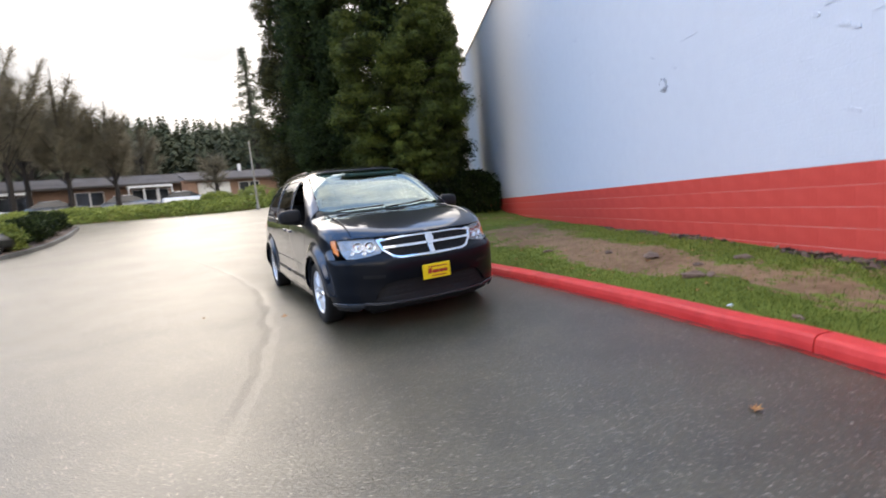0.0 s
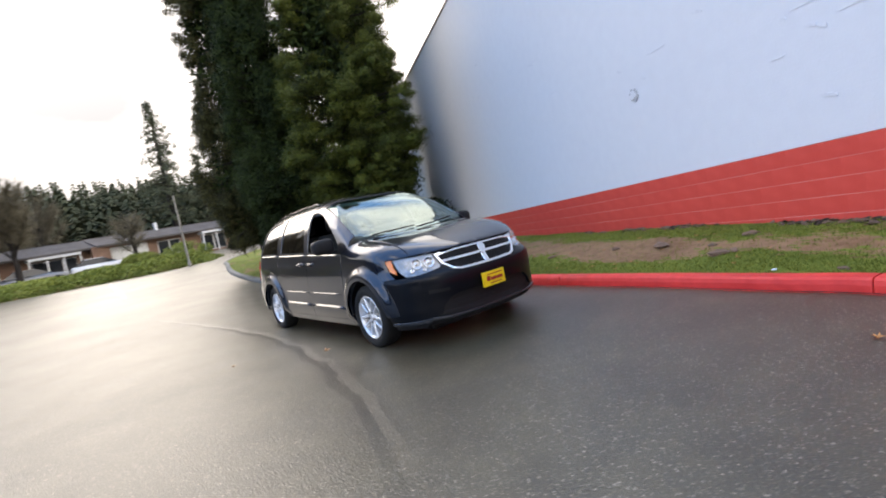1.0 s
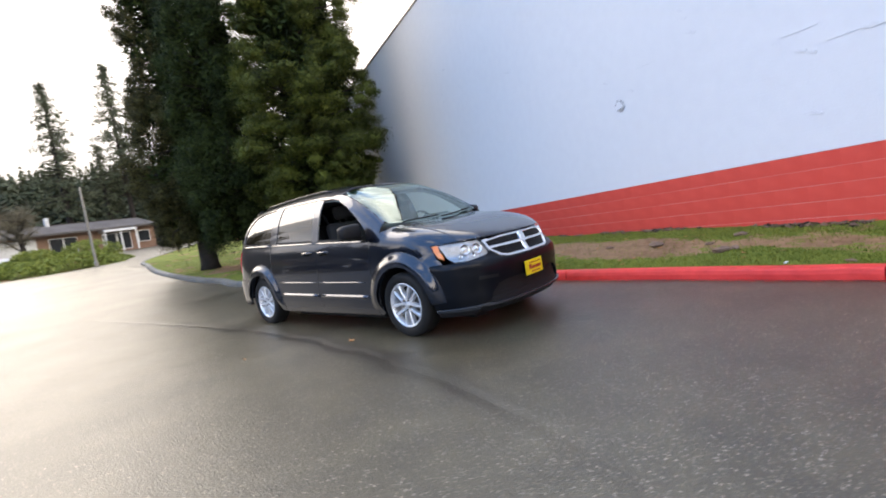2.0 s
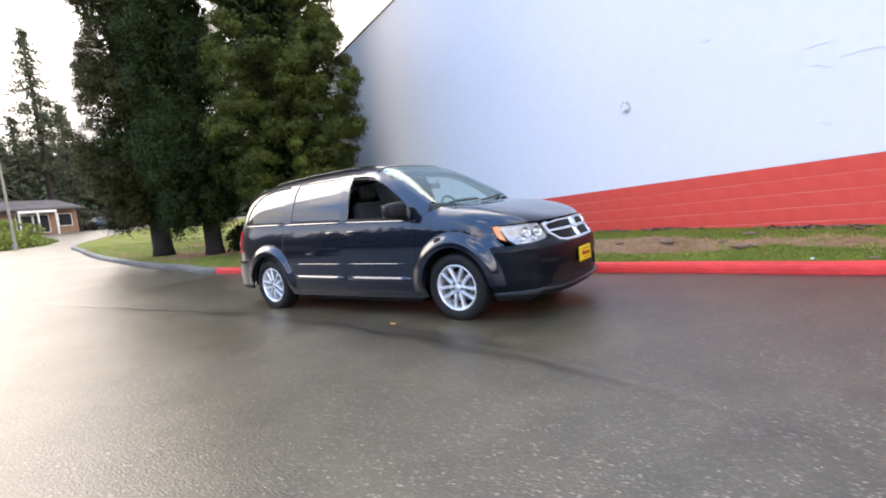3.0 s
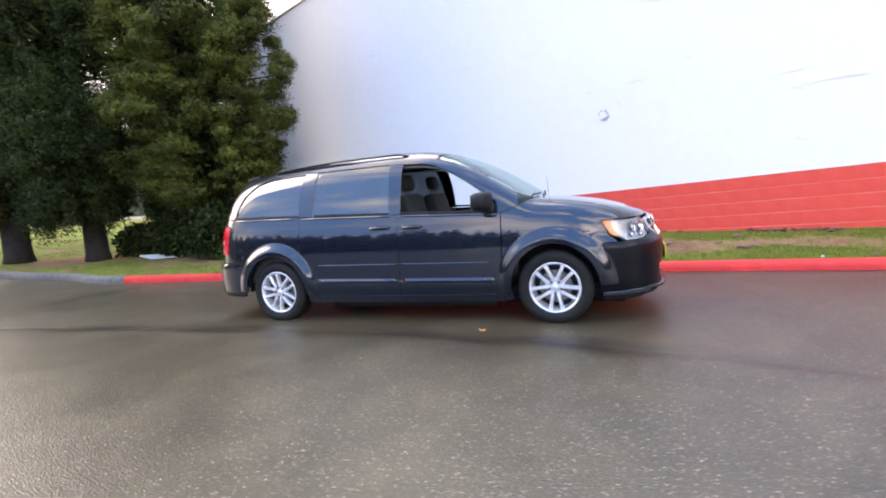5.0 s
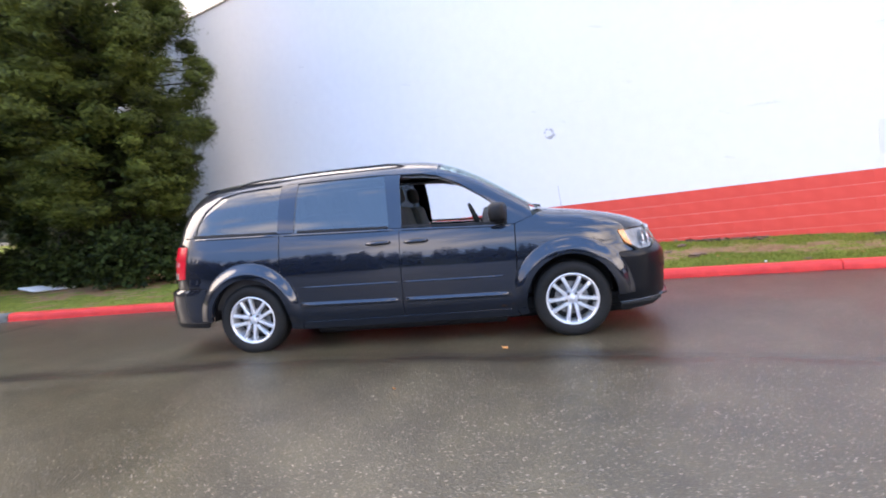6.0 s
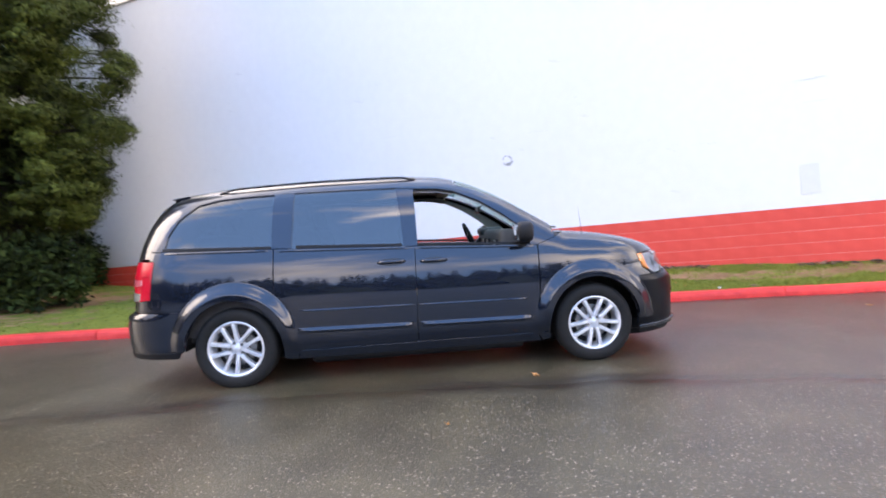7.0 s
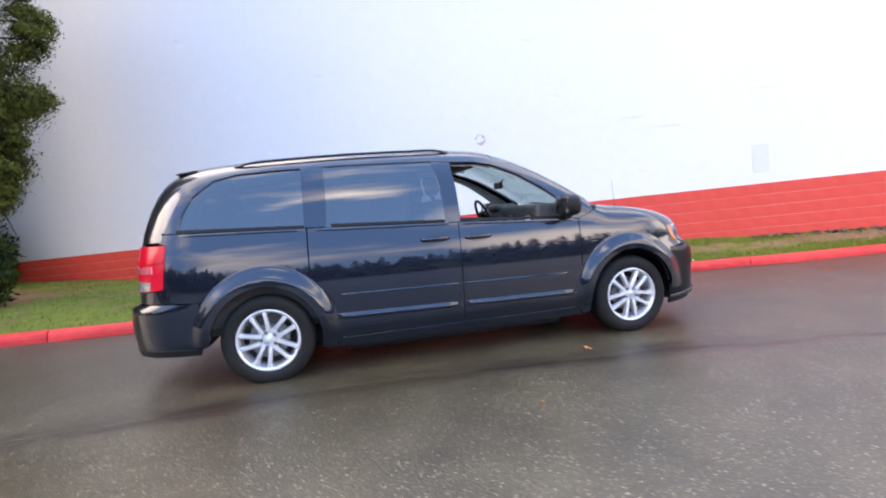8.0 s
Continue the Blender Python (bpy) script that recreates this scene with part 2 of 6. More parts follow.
KERB_GREY = material("kerb_concrete", (0.085, 0.082, 0.072), (0.19, 0.185, 0.165), rough=0.8, scale=12, bump=0.4, bump_scale=70, piece=0.3)
WALL_WHITE = material("white_wall_paint", (0.705, 0.715, 0.735), (0.745, 0.755, 0.77), rough=0.5, scale=5.0, large=0.25, bump=0.22, bump_scale=30, spec=0.3)


def block_courses(m, strength):
    """Faint courses of painted blocks under the paint, in the plane of the wall."""
    nt = m.node_tree
    p = nt.nodes["Principled BSDF"]
    tc, sep, com, brick, bump = (nt.nodes.new(k) for k in ("ShaderNodeTexCoord", "ShaderNodeSeparateXYZ", "ShaderNodeCombineXYZ", "ShaderNodeTexBrick", "ShaderNodeBump"))
    brick.inputs["Scale"].default_value = 1.0
    brick.inputs["Brick Width"].default_value, brick.inputs["Row Height"].default_value = 0.40, 0.20
    brick.inputs["Mortar Size"].default_value, brick.inputs["Mortar Smooth"].default_value = 0.007, 0.6
    bump.inputs["Strength"].default_value, bump.inputs["Distance"].default_value, bump.invert = strength, 0.004, True
    nt.links.new(tc.outputs["Object"], sep.inputs["Vector"])
    nt.links.new(sep.outputs["Y"], com.inputs["X"])
    nt.links.new(sep.outputs["Z"], com.inputs["Y"])
    nt.links.new(com.outputs["Vector"], brick.inputs["Vector"])
    nt.links.new(brick.outputs["Fac"], bump.inputs["Height"])
    old = p.inputs["Normal"].links[0].from_socket
    nt.links.new(old, bump.inputs["Normal"])
    nt.links.new(bump.outputs["Normal"], p.inputs["Normal"])


block_courses(WALL_WHITE, 0.16)
WALL_RED = material("red_wall_paint", (0.66, 0.056, 0.038), (0.80, 0.096, 0.068), rough=0.6, scale=4.0, large=0.8, bump=0.3, bump_scale=30, piece=0.02, spec=0.3)
MORTAR = material("red_painted_mortar", (0.66, 0.085, 0.06), (0.88, 0.52, 0.46), rough=0.6, scale=1.3, bump=0.3, spec=0.2)
SMEAR = material("grey_plaster_smear", (0.64, 0.65, 0.67), (0.74, 0.75, 0.77), rough=0.7, scale=14, bump=0.5, bump_scale=50)
PATCH = material("rough_plaster_patch", (0.36, 0.36, 0.37), (0.62, 0.63, 0.64), rough=0.8, scale=18, bump=0.6, bump_scale=60)
PAINT = material("dark_blue_car_paint", (0.0044, 0.0086, 0.0190), (0.0060, 0.0112, 0.0240), rough=0.34, scale=400, metal=0.75, coat=1.0, coat_rough=0.03, large=0.5, spec=0.2)
PAINT.node_tree.nodes["Principled BSDF"].inputs["Coat IOR"].default_value = 1.6
# body paint again for the front bumper, its dark reflections put into the colour
BUMPER_PAINT = material("bumper_paint_dark_reflection", (0.0022, 0.0032, 0.0058), (0.0030, 0.0044, 0.0075), rough=0.35, scale=300, metal=0.2, coat=0.22, coat_rough=0.05, large=0.5, spec=0.12)
BLACK = material("black_plastic", (0.006, 0.006, 0.007), (0.014, 0.014, 0.015), rough=0.5, scale=40, bump=0.1, bump_scale=300, spec=0.22)
GLOSS_BLACK = material("gloss_black_trim", (0.004, 0.004, 0.005), (0.008, 0.008, 0.010), rough=0.14, scale=30, coat=0.25, spec=0.4)
RUBBER = material("tyre_rubber", (0.006, 0.006, 0.006), (0.013, 0.0125, 0.012), rough=0.7, scale=30, bump=0.15, bump_scale=120, spec=0.3)
ALLOY = material("silver_alloy", (0.66, 0.67, 0.69), (0.80, 0.81, 0.83), rough=0.34, scale=30, metal=0.6)
CHROME = material("chrome", (0.72, 0.73, 0.75), (0.85, 0.86, 0.87), rough=0.08, scale=20, metal=1.0)
STEEL = material("brake_disc_steel", (0.16, 0.16, 0.16), (0.32, 0.31, 0.30), rough=0.4, scale=40, metal=0.9)
# grey metal over the dark bumper lip, painting in the highlight along its edge
LIP_HIGHLIGHT = material("lip_highlight_metal", (0.045, 0.047, 0.052), (0.08, 0.083, 0.09), rough=0.24, scale=20, metal=0.6)
LAMP_RED = material("red_lamp_lens", (0.48, 0.004, 0.016), (0.62, 0.010, 0.030), rough=0.2, scale=40, coat=0.1, spec=0.25)
LAMP_PINK = material("pale_red_lamp_bulb", (0.45, 0.05, 0.075), (0.58, 0.12, 0.14), rough=0.15, scale=30, coat=1.0)
LAMP_AMBER = material("amber_lamp_lens", (0.78, 0.16, 0.02), (0.92, 0.26, 0.04), rough=0.15, scale=50, coat=1.0)
LAMP_CLEAR = material("lamp_reflector", (0.12, 0.12, 0.12), (0.46, 0.45, 0.44), rough=0.3, scale=22, metal=0.6, coat=1.0)
YELLOW = material("yellow_plate", (0.78, 0.52, 0.01), (0.88, 0.62, 0.02), rough=0.4, scale=20)
PRINT = material("dark_red_print", (0.30, 0.02, 0.02), (0.40, 0.03, 0.02), rough=0.5)
FABRIC = material("grey_seat_fabric", (0.010, 0.0104, 0.0115), (0.021, 0.0217, 0.024), rough=0.9, scale=60, bump=0.3, bump_scale=200)
INTERIOR = material("charcoal_interior", (0.02, 0.02, 0.022), (0.045, 0.045, 0.048), rough=0.7, scale=30, bump=0.1, bump_scale=200)
PILLAR_LINING = material("pale_grey_pillar_lining", (0.22, 0.22, 0.21), (0.29, 0.29, 0.28), rough=0.8, scale=30)
LINER = material("grey_headliner", (0.22, 0.22, 0.215), (0.29, 0.29, 0.28), rough=0.9, scale=30)
PRIVACY = thin_glass("privacy_glass", (0.085, 0.095, 0.105), 0.13)
LENS = thin_glass("clear_lamp_lens", (0.90, 0.91, 0.92), 0.03, 5.0)
SCREEN_GLASS = thin_glass("windscreen_glass", (0.58, 0.74, 0.70), 0.21, 5.0, (0.70, 0.83, 0.80))
SHADE_GLASS = thin_glass("shade_band_glass", (0.22, 0.50, 0.55), 0.04)
DASH = material("grey_dashboard", (0.045, 0.046, 0.046), (0.08, 0.081, 0.08), rough=0.6, scale=30, bump=0.1, bump_scale=200)
BARK = material("conifer_bark", (0.007, 0.006, 0.005), (0.025, 0.019, 0.016), rough=0.95, scale=8, bump=0.9, bump_scale=18)
LEAF_GREEN = material("yellow_green_foliage", (0.006, 0.009, 0.003), (0.112, 0.134, 0.024), rough=0.65, scale=2.6, large=0.7, island=0.22, spec=0.12)
# also fills every crown inside, where the dark tone stands in for shade
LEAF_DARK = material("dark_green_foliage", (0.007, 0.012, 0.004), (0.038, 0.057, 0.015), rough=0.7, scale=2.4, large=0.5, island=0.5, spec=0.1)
LEAF_BROWN = material("browning_foliage", (0.012, 0.014, 0.005), (0.084, 0.080, 0.029), rough=0.7, scale=2.0, large=0.4, island=0.5, spec=0.1)
IVY = material("ivy_leaves", (0.11, 0.15, 0.028), (0.27, 0.30, 0.07), rough=0.6, scale=1.5, large=0.3, island=0.5, spec=0.25)
FIR = material("far_fir_needles", (0.042, 0.055, 0.034), (0.092, 0.100, 0.062), rough=0.85, scale=0.3, large=0.05, island=0.3, spec=0.1)
TWIG = material("bare_twigs", (0.085, 0.074, 0.048), (0.19, 0.165, 0.115), rough=0.9, scale=1.0)
POST_WOOD = material("weathered_post_wood", (0.20, 0.18, 0.15), (0.34, 0.31, 0.27), rough=0.9, scale=6, bump=0.3)
ROOFING = material("grey_shingles", (0.07, 0.062, 0.058), (0.13, 0.117, 0.11), rough=0.95, scale=5, bump=0.4, spec=0.08)
BRICK = material("brown_cladding", (0.16, 0.09, 0.06), (0.28, 0.165, 0.11), rough=0.8, scale=5, bump=0.4)
OFFWHITE = material("offwhite_cladding", (0.55, 0.55, 0.54), (0.70, 0.70, 0.69), rough=0.6, scale=4)
DARK_PANE = material("dark_window_pane", (0.015, 0.017, 0.02), (0.03, 0.034, 0.04), rough=0.08, scale=2)
LINE_PAINT = material("worn_line_paint", (0.45, 0.44, 0.40), (0.75, 0.74, 0.70), rough=0.6, scale=25)
LEAF_DEAD = material("dead_leaf", (0.20, 0.07, 0.02), (0.42, 0.19, 0.06), rough=0.7, scale=30, island=0.4)
DEBRIS = material("bark_debris", (0.045, 0.026, 0.017), (0.19, 0.115, 0.075), rough=0.9, scale=10, island=0.8)
PAPER = material("weathered_white_board", (0.6, 0.62, 0.64), (0.78, 0.79, 0.8), rough=0.7, scale=10)


# ---- mesh helpers ----
def finish(name, bm, mat, parent=None, label="", smooth=False):
    me = bpy.data.meshes.new(name)
    bm.normal_update()
    if smooth:
        for f in bm.faces:
            f.smooth = True
    bm.to_mesh(me)
    bm.free()
    me.materials.append(mat)
    ob = new(name, me)
    ob.parent = parent
    if label:
        tagged(ob, label)
    return ob


def part(name, bm, mat, parent, label="", smooth=False):
    return finish(name, bm, mat, parent, label, smooth)


def mesh_object(name, verts, faces, mat, parent=None, smooth=False):
    me = bpy.data.meshes.new(name)
    me.from_pydata(verts, [], faces)
    me.materials.append(mat)
    if smooth:
        me.polygons.foreach_set("use_smooth", [True] * len(me.polygons))
    me.update()
    ob = new(name, me)
    ob.parent = parent
    return ob


def root(name, m, label, category, group="", kind=""):
    e = new(name)
    e.empty_display_size = 0.2
    e.matrix_world = m
    return tagged(e, label, category, group, kind)


def box(x0, y0, z0, x1, y1, z1, bevel=0.0, segments=2, m=None):
    bm = bmesh.new()
    bmesh.ops.create_cube(bm, size=1.0)
    bmesh.ops.transform(bm, matrix=Matrix.LocRotScale(((x0 + x1) / 2, (y0 + y1) / 2, (z0 + z1) / 2), None, (abs(x1 - x0), abs(y1 - y0), abs(z1 - z0))), verts=bm.verts)
    if bevel:
        bmesh.ops.bevel(bm, geom=list(bm.edges), offset=bevel, segments=segments, profile=0.5, affect="EDGES")
    if m is not None:
        bmesh.ops.transform(bm, matrix=m, verts=bm.verts)
    return bm


def joined(*bms):
    """All the given bmeshes as one."""
    out = bms[0]
    for b in bms[1:]:
        me = bpy.data.meshes.new("tmp")
        b.to_mesh(me)
        b.free()
        out.from_mesh(me)
        bpy.data.meshes.remove(me)
    return out


def tube(points, radius, sides=8, cap=True):
    """A round bar through the points; radius may be one number or one for each point."""
    bm = bmesh.new()
    pts = [Vector(p) for p in points]
    rings = []
    up = Vector((0.13, 0.21, 1)).normalized()
    for i, p in enumerate(pts):
        d = (pts[min(i + 1, len(pts) - 1)] - pts[max(i - 1, 0)]).normalized()
        a = d.cross(up)
        a = a.normalized() if a.length > 1e-3 else d.orthogonal().normalized()
        b = d.cross(a)
        r = radius[i] if isinstance(radius, (list, tuple)) else radius
        rings.append([bm.verts.new(p + r * (math.cos(2 * math.pi * k / sides) * a + math.sin(2 * math.pi * k / sides) * b)) for k in range(sides)])
    for r0, r1 in zip(rings, rings[1:]):
        for k in range(sides):
            bm.faces.new((r0[k], r0[(k + 1) % sides], r1[(k + 1) % sides], r1[k]))
    if cap:
        bm.faces.new(rings[0][::-1])
        bm.faces.new(rings[-1])
    bmesh.ops.recalc_face_normals(bm, faces=bm.faces)
    return bm


def lathe(profile, sides=48, axis="Y"):
    """Turn a profile of (radius, along) round an axis."""
    bm = bmesh.new()
    rings = []
    for r, a in profile:
        ring = []
        for k in range(sides):
            c, s = math.cos(2 * math.pi * k / sides), math.sin(2 * math.pi * k / sides)
            ring.append(bm.verts.new((r * c, a, r * s) if axis == "Y" else (r * c, r * s, a)))
        rings.append(ring)
    for r0, r1 in zip(rings, rings[1:]):
        for k in range(sides):
            bm.faces.new((r0[k], r0[(k + 1) % sides], r1[(k + 1) % sides], r1[k]))
    bmesh.ops.recalc_face_normals(bm, faces=bm.faces)
    return bm


def curve(*pts):
    """A smooth monotone curve through the points, as a function."""
    xs, ys = [p[0] for p in pts], [p[1] for p in pts]
    n = len(pts)
    d = [(ys[i + 1] - ys[i]) / (xs[i + 1] - xs[i]) for i in range(n - 1)]
    m = [d[0]] + [0 if d[i - 1] * d[i] <= 0 else 2 * d[i - 1] * d[i] / (d[i - 1] + d[i]) for i in range(1, n - 1)] + [d[-1]]

    def f(x):
        if x <= xs[0]:
            return ys[0]
        if x >= xs[-1]:
            return ys[-1]
        i = max(k for k in range(n - 1) if xs[k] <= x)
        h = xs[i + 1] - xs[i]
        t = (x - xs[i]) / h
        return ((2 * t**3 - 3 * t**2 + 1) * ys[i] + (t**3 - 2 * t**2 + t) * h * m[i] + (-2 * t**3 + 3 * t**2) * ys[i + 1] + (t**3 - t**2) * h * m[i + 1])

    return f


# ---- ground ----
def ramp_up(t):
    return (t + math.sqrt(t * t + 4)) / 2


def ground_z(x, y):
    s = -0.5 * x + 0.866 * y
    return 0.055 * ramp_up(s - 12) - 0.035 * ramp_up(s - 58) - 0.02 * ramp_up(s - 95)


def ground_sheet():
    near = [i * 1.0 for i in range(-30, 61)]
    ax = [-1500, -700, -300, -150, -90, -60, -45, -37] + near[:71] + [45, 60, 90, 150, 300, 700, 1500]
    ay = [-1500, -700, -300, -150, -90, -60, -45, -37] + near + [66, 74, 84, 100, 130, 180, 300, 700, 1500]
    verts = [(x, y, ground_z(x, y)) for y in ay for x in ax]
    n = len(ax)
    faces = [(j * n + i, j * n + i + 1, (j + 1) * n + i + 1, (j + 1) * n + i) for j in range(len(ay) - 1) for i in range(n - 1)]
    ob = mesh_object("ground", verts, faces, ASPHALT, smooth=True)
    return tagged(ob, "wet dark grey asphalt parking lot rising gently far off", "ground", kind="structure")


ground_sheet()

# kerb's foot along the lot, x for each y
KERB = curve((-0.6, 4.95), (2.56, 3.82), (3.56, 3.47), (4.41, 3.20), (4.92, 3.105), (5.35, 2.95), (6.2, 2.69), (7.45, 2.25), (8.68, 1.77), (11.0, 0.72), (13.0, -0.24), (13.6, -0.55), (14.05, -0.79),
             (14.6, -1.18), (15.5, -1.90), (16.3, -2.45), (17.2, -2.70), (18.55, -3.34), (20.7, -4.15), (24.6, -5.34), (29.5, -6.4), (32.5, -7.0), (34.0, -7.0), (38.0, -6.6), (44.0, -5.9), (49.5, -5.2), (54.0, -2.0), (56.0, 2.0))
# the wall's line: its courses run a little downhill against the lot
WALL_AT, WALL_WAY = Vector((4.464, 8.976, 0.0)), Vector((-0.036, 0.9989, -0.0288)).normalized()
WALL_UP = (Vector((0, 0, 1)) - WALL_WAY * WALL_WAY.z).normalized()
WALL_OUT = WALL_WAY.cross(WALL_UP) * -1 if WALL_WAY.cross(WALL_UP).x > 0 else WALL_WAY.cross(WALL_UP)


def wall_x(y):
    return WALL_AT.x + (y - WALL_AT.y) * WALL_WAY.x / WALL_WAY.y


def verge_z(x, y):
    """The top of the soil and grass behind the kerb."""
    k, w = KERB(y) + 0.16, wall_x(y)
    t = max(0.0, min(1.0, (x - k) / max(0.3, w - k)))
    lift = 0.105 + t**0.8 * max(0.03, min(0.22, 0.22 - (y - 8) * 0.017))
    return ground_z(x, y) + lift + 0.03 * noise.noise((x * 0.9, y * 0.9, 0)) * min(1, 4 * t)


def bare_soil(x, y):
    """Positive where the grass has worn away."""
    k, w = KERB(y) + 0.15, wall_x(y)
    if y > 14:
        under = max(0.0, 1 - math.hypot(x - 0.6, y - 17.9) / 2.6, 1 - math.hypot(x + 2.2, y - 20.2) / 1.6)
        return under - 0.25 + 0.35 * noise.noise((x * 1.3, y * 1.3, 4))
    t = (x - k) / max(0.3, w - k)
    return 0.40 - 1.9 * abs(t - 0.56) + 1.0 * noise.noise((x * 1.1, y * 0.55, 7)) + 0.35 * noise.noise((x * 4, y * 3, 2))


def verge():
    ys = [-0.5 + 0.09 * i for i in range(160)] + [13.9 + 0.2 * i for i in range(46)] + [23.1 + 0.7 * i for i in range(48)]
    cols = 44
    verts, faces, soil = [], [], []
    for y in ys:
        k = KERB(y) + 0.13
        w = wall_x(y) + 0.1 if y < 27 else wall_x(y) + (y - 27) * 2
        w = max(w, k + 0.05)
        for c in range(cols):
            x = k + (w - k) * c / (cols - 1)
            verts.append((x, y, verge_z(x, y)))
    for j in range(len(ys) - 1):
        for c in range(cols - 1):
            faces.append((j * cols + c, j * cols + c + 1, (j + 1) * cols + c + 1, (j + 1) * cols + c))
            x, y, _ = verts[j * cols + c]
            soil.append(1 if bare_soil(x, y) + 0.28 * random.uniform(-1, 1) > 0 else 0)
    ob = mesh_object("lawn", verts, faces, GRASS, smooth=True)
    ob.data.materials.append(SOIL)
    ob.data.polygons.foreach_set("material_index", soil)
    return tagged(ob, "thin winter grass verge with bare brown soil", "lawn", kind="structure")


verge()


def kerb():
    """Cast kerb pieces along the verge, red in the fire lane and grey round the trees."""
    base = tagged(new("kerb"), "red painted concrete kerb turning grey round the trees", "kerb", kind="structure")
    dense = [(-0.6 + 0.05 * i) for i in range(1100)]
    pts = [Vector((KERB(y), y, 0)) for y in dense]
    # equal steps along the line
    run, marks, last = 0.0, [pts[0]], pts[0]
    for p in pts[1:]:
        run += (p - last).length
        last = p
        if run >= 0.12:
            marks.append(p)
            run = 0.0
    joints = [1.6, 4.80, 7.9, 11.0, 13.6, 15.65, 17.0, 19.2, 21.8, 24.6, 27.6, 30.6, 33.6, 38.0, 43.0, 48.0]
    piece, pieces = [marks[0]], []
    for p in marks[1:]:
        if joints and p.y >= joints[0]:
            joints.pop(0)
            piece.append(p)
            pieces.append(piece)
            piece = [p]
        else:
            piece.append(p)
    pieces.append(piece)
    for pc in pieces:
        if len(pc) < 2:
            continue
        bm = bmesh.new()
        rings = []
        for i, p in enumerate(pc):
            d = (pc[min(i + 1, len(pc) - 1)] - pc[max(i - 1, 0)]).normalized()
            n = Vector((d.y, -d.x, 0))
            if i == 0:
                p = p + d * 0.006
            if i == len(pc) - 1:
                p = p - d * 0.006
            gz = ground_z(p.x, p.y)
            wob = 0.004 * noise.noise((p.x * 2, p.y * 2, 3))
            prof = [(-0.032, -0.05), (-0.024, 0.06), (-0.012 + wob, 0.098), (0.008, 0.115), (0.04, 0.122 + wob), (0.13, 0.124), (0.155, 0.118), (0.16, 0.04)]
            rings.append([bm.verts.new(p + n * a + Vector((0, 0, gz + z))) for a, z in prof])
        for r0, r1 in zip(rings, rings[1:]):
            for k in range(len(r0) - 1):
                bm.faces.new((r0[k], r0[k + 1], r1[k + 1], r1[k]))
        bm.faces.new(rings[0])
        bm.faces.new(rings[-1][::-1])
        bmesh.ops.recalc_face_normals(bm, faces=bm.faces)
        red = pc[0].y < 15.6
        part("kerb_stone", bm, KERB_RED if red else KERB_GREY, base)


kerb()


# ---- building wall ----
def wall_point(along, up, out):
    return WALL_AT + WALL_WAY * along + WALL_UP * up + WALL_OUT * out


WALL_FRAME = Matrix((( -WALL_OUT.x, WALL_WAY.x, WALL_UP.x, WALL_AT.x), (-WALL_OUT.y, WALL_WAY.y, WALL_UP.y, WALL_AT.y), (-WALL_OUT.z, WALL_WAY.z, WALL_UP.z, WALL_AT.z), (0, 0, 0, 1)))
BAND_TOP, WALL_TOP = 1.12, 7.88


def building():
    base = root("building_wall", WALL_FRAME, "tall block wall painted white above a red base", "wall", kind="structure")
    part("painted_wall", box(0.0, -22, BAND_TOP, 0.3, 20, WALL_TOP, 0.004), WALL_WHITE, base, "white painted blockwork with smeared repairs")
    part("wall_core", box(0.0025, -22, -1.2, 0.29, 20, BAND_TOP - 0.002), MORTAR, base, "red painted mortar")
    part("coping", box(-0.03, -22.02, WALL_TOP + 0.002, 0.33, 20.02, WALL_TOP + 0.07, 0.01), STEEL, base, "thin grey metal coping")
    part("end_wall", box(0.3, 19.7, -1.2, 14, 20, WALL_TOP - 0.01), WALL_WHITE, base)
    return base


BUILDING = building()


# ---- the minivan ----
from mathutils import geometry

# local metres: x ahead of the front axle, y to the left, z up
HALF = curve((0.15, 0.90), (0.28, 0.955), (0.40, 0.985), (0.55, 0.986), (0.68, 0.985), (0.80, 0.979), (0.92, 0.967), (1.02, 0.951), (1.08, 0.938), (1.15, 0.920), (1.30, 0.884), (1.50, 0.835), (1.62, 0.80), (1.80, 0.75))
TOP = curve((-4.3, 1.64), (-3.80, 1.705), (-3.4, 1.752), (-3.0, 1.782), (-2.3, 1.803), (-1.7, 1.797), (-1.35, 1.770), (-1.08, 1.71), (-0.8, 1.583), (-0.55, 1.43), (-0.34, 1.288),
            (-0.18, 1.182), (-0.08, 1.165), (0.1, 1.145), (0.35, 1.10), (0.6, 1.035), (0.78, 0.97), (0.95, 0.88), (1.1, 0.80))
NOSE = curve((0.15, 0.88), (0.22, 0.95), (0.28, 0.975), (0.34, 0.965), (0.45, 0.962), (0.60, 0.975), (0.69, 0.965), (0.75, 0.925), (0.80, 0.905), (0.90, 0.865), (1.0, 0.80), (1.2, 0.60))
TAIL = curve((0.2, -4.07), (0.35, -4.13), (0.55, -4.155), (0.66, -4.145), (0.70, -4.085), (0.95, -4.065), (1.15, -4.035), (1.40, -3.955), (1.60, -3.845), (1.70, -3.75), (1.8, -3.65))
SQUARE = curve((-3.0, 4.6), (-1.6, 4.9), (-1.2, 5.8), (-0.8, 6.9), (-0.5, 7.4), (-0.2, 7.5), (0.5, 7.0), (1.0, 6.0))
WELL_R, LIP_R = 0.405, 0.53
AXLE_REAR = -3.105


